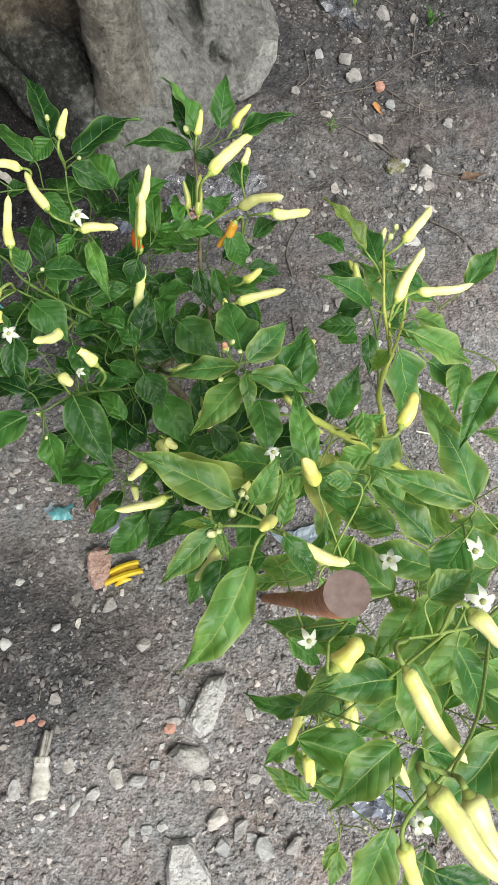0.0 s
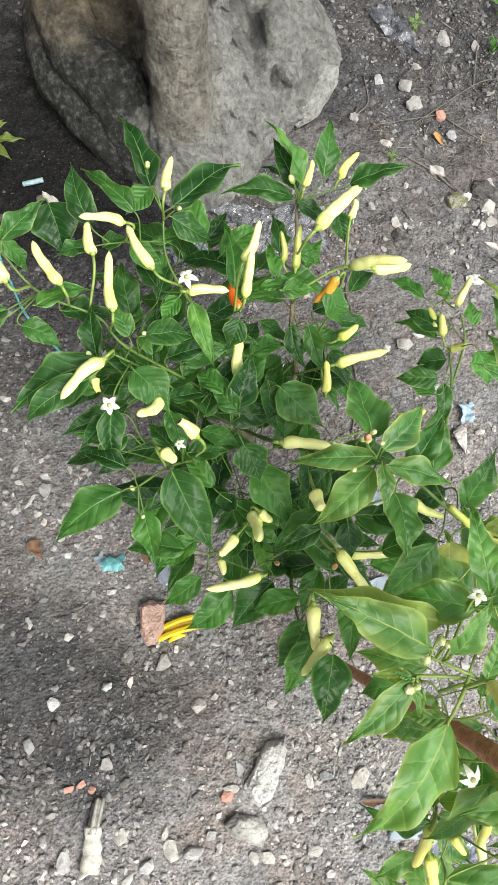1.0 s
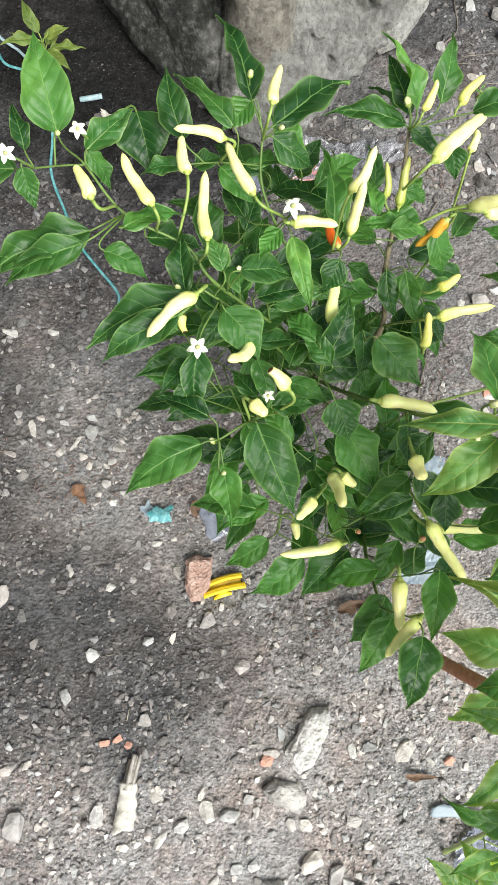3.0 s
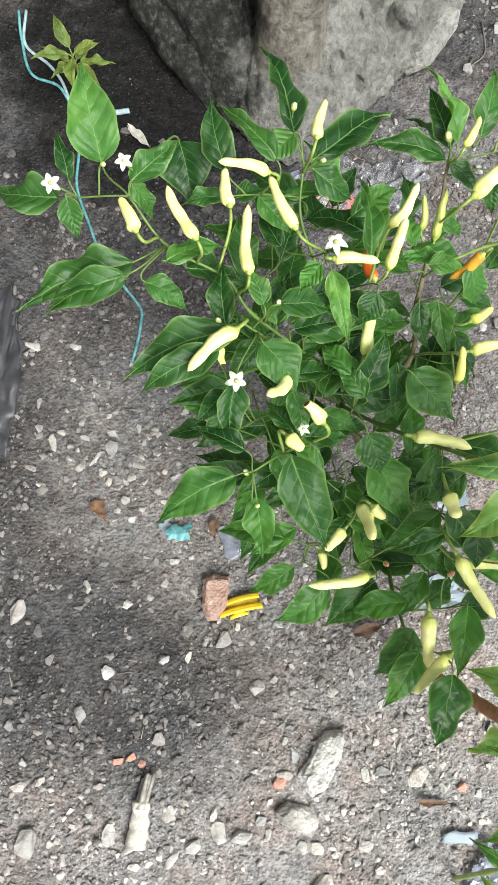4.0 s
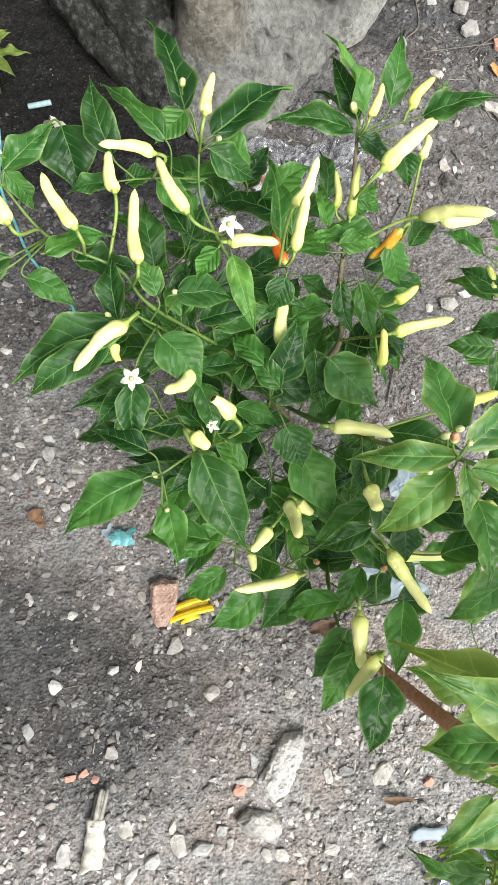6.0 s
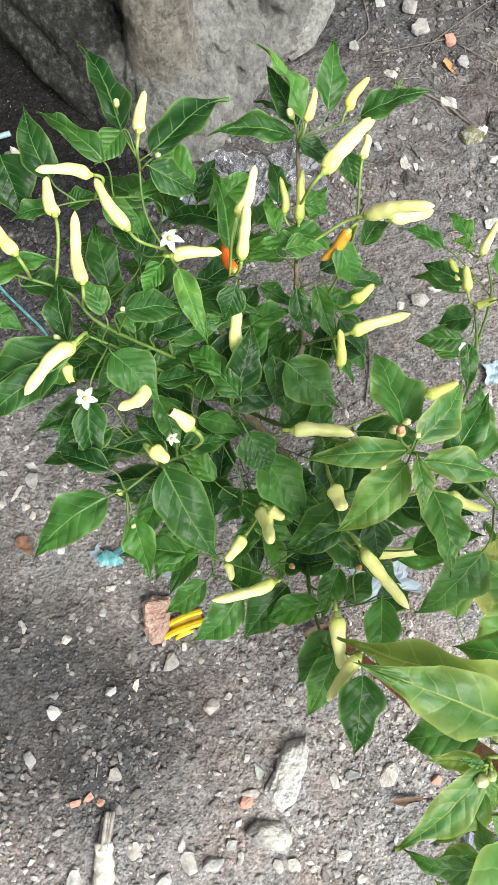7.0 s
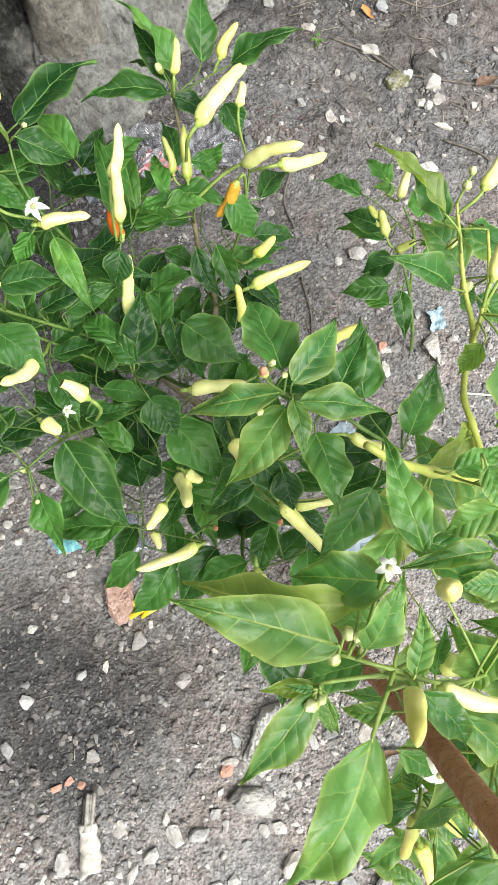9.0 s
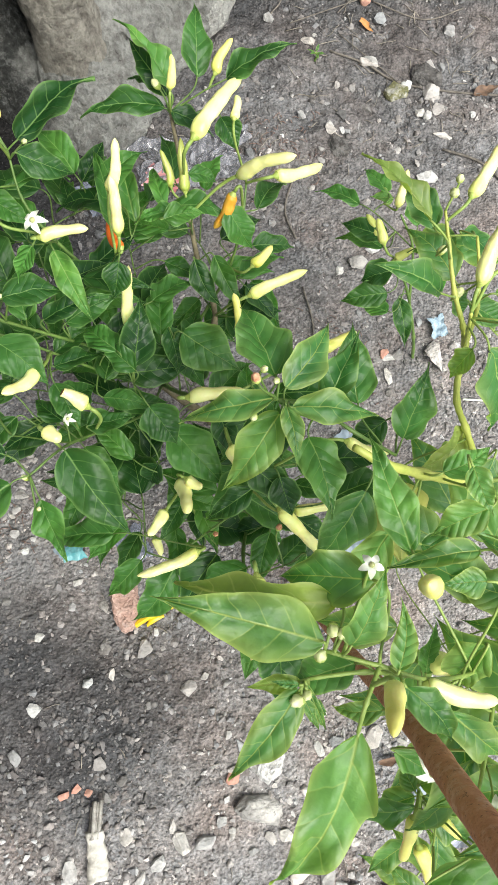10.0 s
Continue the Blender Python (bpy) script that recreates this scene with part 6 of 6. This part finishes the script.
pale_chip(0.157, 0.816, 0.012, 0.013, 20)
pale_chip(0.168, 0.805, 0.010, 0.013, -10)
pale_chip(0.209, 0.760, 0.013, 0.012, 0)
pale_chip(0.221, 0.777, 0.011, 0.013, 30)
pale_chip(0.190, 0.809, 0.013, 0.007, -40)
pale_chip(0.121, 0.861, 0.016, 0.009, -10)
grey_chip(0.191, 0.889, 0.013, 0.018, 10)
pale_chip(0.087, 0.941, 0.009, 0.008, 0)
pale_chip(0.253, 0.926, 0.013, 0.014, 0)
grey_chip(0.020, 0.980, 0.028, 0.014, -15)
grey_chip(0.057, 0.804, 0.018, 0.011, 0)
pale_chip(0.228, 0.643, 0.014, 0.014, 0)
grey_chip(0.128, 0.824, 0.012, 0.016, 0)
rock(0.799, 1.446, (0.040, 0.032, 0.028), 15, mossy, "rough stone with yellow-green moss beside a twig", "stone", 611, sink=0.25)
# lump coloured dark to paint the shaded hollow beside the twig
rock(0.858, 1.470, (0.070, 0.040, 0.026), -25, clod_mat, "earth lump painted dark for the shade beside a twig", "clod", 612, "clod", 0.3, 0.14)
rock(0.700, 1.355, (0.034, 0.046, 0.018), 20, clod_mat, "dark lump of earth", "clod", 613, "clod", 0.4, 0.14)

BRICK = [(0.323, 0.696), (0.335, 0.703), (0.359, 0.705), (0.36, 0.685), (0.361, 0.663), (0.35, 0.644), (0.337, 0.641), (0.326, 0.664)]
block(BRICK, 0.026, old_brick, "rough reddish lump of broken brick", "brick", "brick_piece", 41, 0.84)

yellow_plastic = mottled("yellow_plastic", (0.62, 0.42, 0.01), (0.78, 0.58, 0.03), 60, 0.35, 0.1, 0.001)
dull_yellow = mottled("dull_yellow_plastic", (0.40, 0.26, 0.01), (0.56, 0.40, 0.02), 60, 0.5, 0.2, 0.001)
teal_plastic = mottled("teal_plastic", (0.03, 0.24, 0.27), (0.25, 0.5, 0.52), 70, 0.35, 0.2, 0.002)
blue_plastic = mottled("faded_blue_plastic", (0.16, 0.25, 0.33), (0.42, 0.52, 0.58), 180, 0.5, 0.4, 0.002)
white_plastic = mottled("pale_plastic", (0.20, 0.255, 0.30), (0.30, 0.36, 0.41), 30, 0.5, 0.1, 0.001)
cord_mat = mottled("teal_cord", (0.03, 0.25, 0.27), (0.24, 0.54, 0.56), 130, 0.5, 0.3, 0.001)
cord_pale = mottled("faded_cord", (0.26, 0.40, 0.44), (0.52, 0.66, 0.70), 120, 0.55, 0.3, 0.001)
clear_film = film_material("clear_film", (0.42, 0.42, 0.455), 0.52, 0.16)
dusty_film = film_material("dusty_film", (0.20, 0.21, 0.24), 0.55, 0.35)
dark_film = film_material("dark_film", (0.065, 0.066, 0.075), 0.85, 0.40)
blue_film = film_material("bluish_film", (0.36, 0.39, 0.48), 0.6, 0.12)
red_print = mottled("red_print", (0.42, 0.10, 0.11), (0.66, 0.36, 0.36), 70, 0.3, 0.2, 0.001)
dry_leaf_mat = mottled("dry_leaf", (0.075, 0.05, 0.034), (0.21, 0.125, 0.08), 90, 0.8, 0.4, 0.002)
tan_leaf = mottled("tan_leaf", (0.085, 0.046, 0.029), (0.24, 0.125, 0.068), 90, 0.8, 0.4, 0.002)
orange_leaf = mottled("orange_leaf", (0.45, 0.20, 0.06), (0.6, 0.32, 0.12), 90, 0.7, 0.3, 0.001)
bone = mottled("bleached_stub", (0.38, 0.36, 0.31), (0.66, 0.635, 0.575), 90, 0.85, 0.8, 0.004)
fibre = mottled("grey_fibre", (0.20, 0.185, 0.16), (0.44, 0.42, 0.38), 150, 0.9, 0.8, 0.003)
twig_mat = mottled("dead_twig", (0.08, 0.07, 0.06), (0.22, 0.195, 0.165), 120, 0.9, 0.4, 0.001)


def sheet(x, y, w, h, turn, crumple, mat, name, label, category, lift=0.004, scale=40.0, fine=16, seed=0.0, along=1.0):
    """A scrap of thin sheet, crumpled, lying on the soil; it has a thickness of its own."""
    vs, fs = [], []
    n, m = fine, max(4, round(fine * h / w))
    for layer in (0, 1):
        for j in range(m + 1):
            for i in range(n + 1):
                u, v = i / n - 0.5, j / m - 0.5
                q = Vector((u * w * scale + seed, v * h * scale * along, seed * 1.7))
                edge = 1 + 0.40 * noise.noise(Vector((u * 3 + seed, v * 3, 2))) + 0.2 * noise.noise(Vector((u * 9 + seed, v * 9, 5)))
                z = crumple * (abs(noise.noise(q)) * 1.3 + 0.5 * abs(noise.noise(q * 2.3)))
                vs.append((u * w * edge, v * h * edge, z + lift - layer * 0.0004))
    k = (n + 1) * (m + 1)
    for j in range(m):
        for i in range(n):
            a = j * (n + 1) + i
            fs.append((a, a + 1, a + n + 2, a + n + 1))
            fs.append((k + a, k + a + n + 1, k + a + n + 2, k + a + 1))
    rim = [i for i in range(n + 1)] + [j * (n + 1) + n for j in range(1, m + 1)] + [m * (n + 1) + i for i in range(n - 1, -1, -1)] + [j * (n + 1) for j in range(m - 1, 0, -1)]
    for a, b2 in zip(rim, rim[1:] + rim[:1]):
        fs.append((a, a + k, b2 + k, b2))
    ob = thing(name, mesh_of(name, vs, fs, mat, crumple < 0.004 or along < 1), label, category)
    ob.matrix_world = pose(x, y, relief(x, y), 0, 0, turn)
    return ob


def yellow_scrap():
    """A bent strip of yellow plastic: two raised ribs with a trough between them, and a torn tongue."""
    foot = tagged(new("plastic_scrap"), "bent ribbed strip of bright yellow plastic", "litter")
    foot.matrix_world = pose(0.381, 0.667, relief(0.381, 0.667), 6, -4, 20)
    bpy.context.view_layer.update()
    n = 16
    for name, y0, ln, half, high, mat in (("rib", 0.0105, 0.047, 0.0042, 0.013, yellow_plastic), ("trough", 0.0035, 0.050, 0.0050, 0.006, dull_yellow),
                                          ("rib", -0.0040, 0.060, 0.0048, 0.014, yellow_plastic), ("tongue", -0.0115, 0.026, 0.0042, 0.006, yellow_plastic)):
        vs, fs = [], []
        for i in range(n + 1):
            u = i / n - 0.5
            x = u * ln + (0.004 if name == "rib" and y0 > 0 else -0.004 if name == "tongue" else 0.0)
            y = y0 + 0.010 * (0.25 - u * u) + 0.003 * u
            w2 = half * (1 if name != "tongue" else 0.55 + 0.45 * math.cos(u * 3)) * (1 + 0.06 * noise.noise(Vector((i * 0.7, y0 * 400, 2))))
            z = high * 0.35 + 0.004 * math.sin(math.pi * (u + 0.5))
            for dy, dz in ((w2, -0.0015), (w2 * 0.75, high * 0.40), (0, high * 0.55), (-w2 * 0.75, high * 0.40), (-w2, -0.0015)):
                vs.append((x, y + dy, z + dz * (0.25 if name == "trough" else 1.0)))
        for i in range(n):
            for j in range(5):
                a, c = i * 5 + j, i * 5 + (j + 1) % 5
                fs.append((a, a + 5, c + 5, c))
        fs += [(0, 1, 2, 3, 4), tuple(n * 5 + j for j in (4, 3, 2, 1, 0))]
        ob = new(name, mesh_of(name, vs, fs, mat, name == "trough"))
        ob.parent = foot


yellow_scrap()


def stub():
    """A bleached dry stump of a plant frayed at one end."""
    foot = tagged(new("dry_stub"), "bleached dry plant stub frayed at one end", "plant debris")
    foot.matrix_world = pose(0.297, 0.345, 0.008, 0, 0, 3)
    bpy.context.view_layer.update()
    # the stump: flattened, ringed by old leaf scars, torn off slantwise at the foot
    n, sides = 26, 16
    vs, fs = [], []
    for i in range(n + 1):
        u = i / n
        ring = abs(math.sin(u * 9.6 + 0.4)) ** 6
        wide = (0.0150 - 0.0035 * u) * (1 - 0.14 * ring) * min(1.0, 0.86 + 3 * u)
        for k in range(sides):
            a = 2 * math.pi * k / sides
            y = 0.058 * u + (0.004 * math.cos(a) - 0.002 * math.sin(3 * a)) * (1 - u) ** 3
            rag = 1 + 0.09 * noise.noise(Vector((math.cos(a) * 3, math.sin(a) * 3, u * 5)))
            vs.append((wide * math.cos(a) * rag + 0.002 * math.sin(3 * u), y, 0.006 + wide * 0.62 * math.sin(a) * rag))
    for i in range(n):
        for k in range(sides):
            a, e = i * sides + k, i * sides + (k + 1) % sides
            fs.append((a, e, e + sides, a + sides))
    fs += [tuple(range(sides - 1, -1, -1)), tuple(n * sides + k for k in range(sides))]
    ob = new("body", mesh_of("body", vs, fs, bone))
    ob.parent = foot
    # flat frayed strips of the stalk, close together and of uneven length
    for dx, ln, hw, dz in ((-0.0050, 0.036, 0.0036, 0.001), (-0.0016, 0.043, 0.0040, 0.004), (0.0022, 0.041, 0.0040, 0.002), (0.0054, 0.043, 0.0034, 0.003)):
        vs, fs = [], []
        for i in range(9):
            u = i / 8
            w2 = hw * (1 - 0.15 * u) * (1 + 0.25 * noise.noise(Vector((dx * 900, u * 5, 1))))
            x, y = dx * (0.9 + 0.25 * u) + 0.006 * u, 0.050 + ln * u
            z = 0.008 + dz - 0.006 * u
            vs += [(x - w2, y, z), (x, y, z + w2 * 0.7), (x + w2, y, z), (x, y, z - 0.0008)]
        for i in range(8):
            for k in range(4):
                a, e = i * 4 + k, i * 4 + (k + 1) % 4
                fs.append((a, a + 4, e + 4, e))
        fs += [(0, 1, 2, 3), (35, 34, 33, 32)]
        ob = new("strip", mesh_of("strip", vs, fs, fibre))
        ob.parent = foot


stub()


def line_on_soil(points, radius, mat, name, label, category, per=8, lift=1.0):
    pts = [(x, y, relief(x, y) + radius * lift + dz) for x, y, dz in points]
    vs, fs = tube(spline(pts, per), [radius] * (per * (len(pts) - 1) + 1), 8)
    return thing(name, mesh_of(name, vs, fs, mat), label, category)


line_on_soil([(-0.112, 1.514, 0), (-0.099, 1.454, 0.004), (-0.055, 1.425, 0.006), (-0.027, 1.398, 0.003), (-0.001, 1.351, 0)], 0.0024, cord_pale, "cord", "faded teal plastic cord lying on the soil", "cord")
line_on_soil([(0.048, 1.367, 0), (0.066, 1.371, 0.004), (0.081, 1.375, 0.006)], 0.0042, cord_pale, "cord", "short cut end of pale plastic cord", "cord")
line_on_soil([(-0.123, 1.511, 0), (-0.107, 1.463, 0.004), (-0.077, 1.403, 0.006), (-0.03, 1.391, 0.003), (0.004, 1.343, 0), (0.02, 1.293, 0.002), (0.029, 1.236, 0), (0.06, 1.18, 0.003), (0.088, 1.134, 0.004), (0.124, 1.1, 0.002), (0.159, 1.068, 0), (0.165, 1.044, 0.001), (0.166, 1.011, 0.001), (0.164, 0.984, 0.001)], 0.0022, cord_mat, "cord", "teal plastic cord trailing over the soil", "cord")


sheet(0.470, 1.338, 0.165, 0.09, 12, 0.016, clear_film, "plastic_bag", "crumpled clear plastic bag by the tree", "plastic bag", scale=75.0, seed=1.0, fine=46)
sheet(0.422, 1.308, 0.052, 0.044, -20, 0.008, red_print, "plastic_scrap", "crumpled red printed plastic wrapper", "litter", 0.008, seed=2.0)
sheet(0.33, 1.29, 0.07, 0.06, 30, 0.012, blue_film, "plastic_bag", "crumpled bluish plastic film under the leaves", "plastic bag", seed=3.0)
sheet(-0.035, 0.935, 0.085, 0.26, 4, 0.010, dark_film, "plastic_sheet", "long crumpled sheet of dark plastic on soil", "plastic sheet", scale=70.0, seed=4.0, fine=40, along=0.16)
sheet(0.277, 0.753, 0.030, 0.022, 10, 0.014, teal_plastic, "plastic_scrap", "small crumpled teal plastic wrapper", "litter", seed=5.0, fine=10)
sheet(0.258, 0.757, 0.016, 0.018, 40, 0.004, white_plastic, "plastic_scrap", "torn white corner of a wrapper", "litter", seed=5.5, fine=8)
sheet(0.357, 0.757, 0.04, 0.05, 20, 0.003, blue_film, "plastic_scrap", "flat greyish plastic scrap on the soil", "litter", seed=6.0, fine=10)
sheet(0.728, 0.415, 0.044, 0.015, 6, 0.0004, white_plastic, "plastic_scrap", "flat strip of pale bluish plastic", "litter", 0.008, seed=7.0, fine=10)
sheet(0.657, 0.735, 0.075, 0.045, 15, 0.006, white_plastic, "plastic_scrap", "pale folded plastic sheet under the plant", "litter", seed=8.0, fine=14)
sheet(0.79, 0.375, 0.085, 0.07, -10, 0.014, blue_film, "plastic_bag", "crumpled blue-grey plastic bag on gravel", "plastic bag", seed=9.0, fine=18)
sheet(0.678, 1.80, 0.045, 0.12, 35, 0.012, dusty_film, "plastic_bag", "dusty strip of clear plastic film on soil", "plastic bag", seed=10.0, fine=18)
sheet(0.815, 1.045, 0.024, 0.030, 15, 0.008, blue_plastic, "plastic_scrap", "small faded blue scrap of plastic", "litter", seed=11.0, fine=10)
sheet(0.66, 0.875, 0.05, 0.035, 30, 0.006, white_plastic, "plastic_scrap", "crumpled pale paper scrap under the leaves", "litter", seed=12.0, fine=12)


def dry_leaf(x, y, length, width, turn, mat, label):
    vs, fs = [], []
    n = 10
    for i in range(n + 1):
        u = i / n
        hw = width / 2 * max(blade_profile(min(max(u, 0.01), 0.99)), 0.03)
        for j in range(5):
            v = j / 2 - 1
            q = Vector((u * 4 + x * 50, v * 1.6, y * 50))
            vs.append((length * (u - 0.5 + 0.10 * noise.noise(q)), hw * v * (0.75 + 0.5 * noise.noise(q * 1.7)), 0.004 + 0.5 * hw * abs(v) + 0.3 * length * (u - 0.5) ** 2 + 0.007 * abs(noise.noise(q * 1.4))))
    for i in range(n):
        for j in range(4):
            a = i * 5 + j
            fs.append((a, a + 1, a + 6, a + 5))
    ob = thing("dry_leaf", mesh_of("dry_leaf", vs, fs, mat), label, "dead leaf", "fallen leaves")
    ob.matrix_world = pose(x, y, relief(x, y), 0, 0, turn)


dry_leaf(0.765, 1.572, 0.030, 0.015, -55, orange_leaf, "curled orange fallen leaf on the soil")
dry_leaf(0.164, 0.762, 0.032, 0.026, -50, tan_leaf, "shrivelled brown fallen leaf on the soil")
dry_leaf(0.325, 0.765, 0.03, 0.018, -80, dry_leaf_mat, "small shrivelled brown leaf beside a scrap")
dry_leaf(0.945, 1.44, 0.05, 0.022, 20, dry_leaf_mat, "dry reddish-brown leaf on the soil")
dry_leaf(0.105, 1.335, 0.05, 0.018, -35, bone, "pale curled dry leaf on the soil")
dry_leaf(0.69, 0.455, 0.055, 0.014, 5, dry_leaf_mat, "dry brown leaf sheath among gravel")
dry_leaf(0.565, 0.668, 0.05, 0.026, 25, dry_leaf_mat, "dry brown leaf under the plant")


def twig(points, radius, label="thin dead twig lying on the soil"):
    line_on_soil([(x, y, 0.002) for x, y in points], radius, twig_mat, "twig", label, "twig", 5)


twig([(0.70, 1.525), (0.755, 1.50), (0.79, 1.475), (0.83, 1.46), (0.90, 1.44), (0.98, 1.425)], 0.0017, "dark crooked dead twig on the soil")
twig([(0.72, 1.56), (0.78, 1.49), (0.82, 1.45)], 0.0010)
twig([(0.64, 1.58), (0.72, 1.61), (0.80, 1.64)], 0.0010)
twig([(0.72, 1.60), (0.83, 1.70), (0.88, 1.725)], 0.0010)
twig([(0.83, 1.70), (0.835, 1.76), (0.84, 1.82)], 0.0014)
twig([(0.62, 1.69), (0.63, 1.63), (0.61, 1.60)], 0.0012)
twig([(0.78, 1.62), (0.86, 1.58), (0.93, 1.60)], 0.0012)
twig([(0.86, 1.34), (0.92, 1.31), (0.97, 1.24)], 0.002)
twig([(0.625, 1.31), (0.605, 1.25), (0.618, 1.20)], 0.0016)
twig([(0.62, 1.12), (0.63, 1.06), (0.625, 0.99)], 0.0014)
line_on_soil([(0.837, 0.934, 0.004), (0.861, 0.931, 0.004), (0.891, 0.927, 0.004)], 0.0016, petal_mat, "stick", "straight thin white stick on the soil", "stick")


def weed(x, y, high, spread, count, mat, label):
    own = tagged(new("weed"), label, "plant")
    STEMS[own] = []
    stem(own, [(x, y, -0.01), (x + 0.004, y, high * 0.5), (x, y, high)], 0.002, 0.0012, green_stem, "stem")
    for i in range(count):
        a = 2 * math.pi * i / count + rnd.uniform(-0.3, 0.3)
        p = Vector((x, y, high * (0.8 + 0.2 * (i % 2))))
        q = p + Vector((math.cos(a), math.sin(a), rnd.uniform(-0.1, 0.25))) * spread * rnd.uniform(0.8, 1.15)
        leaf(own, p + (q - p) * 0.15, q, spread * 0.36, mat)


weed(0.002, 1.384, 0.10, 0.052, 9, olive_leaf, "yellow-green weed seedling by the tree")
weed(0.675, 1.515, 0.010, 0.014, 5, mid, "tiny green seedling on bare soil")
weed(0.711, 1.812, 0.014, 0.020, 5, light, "tiny pale green seedling on bare soil")
weed(0.874, 1.874, 0.030, 0.024, 4, green, "small blue-green weed on the far soil")
weed(0.902, 1.853, 0.024, 0.022, 4, lime_leaf, "small yellow-green weed on the far soil")


def grass_tuft(x, y, count, long, label):
    own = tagged(new("grass_tuft"), label, "grass")
    STEMS[own] = [Vector((x, y, relief(x, y)))]
    for i in range(count):
        a = 2 * math.pi * i / count + rnd.uniform(-0.4, 0.4)
        foot = Vector((x + 0.003 * math.cos(a), y + 0.003 * math.sin(a), relief(x, y) + 0.002))
        reach = long * rnd.uniform(0.6, 1.0)
        leaf(own, foot, foot + Vector((math.cos(a) * 0.45, math.sin(a) * 0.45, 0.85)) * reach, reach * 0.14, green, fold=0.4)


grass_tuft(0.867, 1.785, 6, 0.050, "small tuft of blue-green grass on the far soil")


def litter(seed, count, x0, x1, y0, y1, longest, mat, label):
    """Bits of straw and root fibre, too many to count."""
    r = random.Random(seed)
    vs, fs = [], []
    for _ in range(count):
        x, y = r.gauss((x0 + x1) / 2, (x1 - x0) / 3.2), r.gauss((y0 + y1) / 2, (y1 - y0) / 3.2)
        if (x - TREE.x) ** 2 + (y - TREE.y) ** 2 < 0.16:
            continue
        a, ln, bend = r.uniform(0, 6.3), r.uniform(0.3, 1.0) * longest, r.uniform(-0.9, 0.9)
        pts = []
        for i in range(5):
            pts.append((x, y, relief(x, y) + 0.0014 + 0.003 * math.sin(math.pi * i / 4) * r.random()))
            x, y = x + math.cos(a) * ln / 4, y + math.sin(a) * ln / 4
            a += bend / 4 + r.uniform(-0.2, 0.2)
        v, f = tube(pts, [r.uniform(0.0004, 0.0008)] * 5, 4)
        fs += [tuple(k + len(vs) for k in q) for q in f]
        vs += v
    thing("dry_litter", mesh_of("dry_litter", vs, fs, mat), label, "plant litter", kind="stuff")


straw = mottled("grey_straw", (0.12, 0.105, 0.085), (0.36, 0.325, 0.27), 60, 0.9, 0.3, 0.001)
chaff = mottled("reddish_chaff", (0.12, 0.075, 0.062), (0.28, 0.20, 0.17), 80, 0.9, 0.3, 0.001)
litter(31, 190, 0.55, 1.0, 1.32, 1.95, 0.035, straw, "fine dry straw and root fibres on soil")
litter(32, 150, 0.0, 0.95, 0.3, 1.3, 0.022, straw, "scattered bits of dry straw on soil")
litter(33, 130, 0.58, 0.72, 0.92, 1.08, 0.014, chaff, "reddish-brown chaff on the soil")
litter(34, 110, 0.54, 0.66, 1.30, 1.42, 0.014, chaff, "reddish-brown chaff beside the root")
litter(35, 90, 0.10, 0.24, 0.74, 0.84, 0.016, chaff, "reddish-brown chaff round a dead leaf")
litter(36, 90, 0.50, 0.62, 0.60, 0.72, 0.016, chaff, "reddish-brown chaff under the plant")
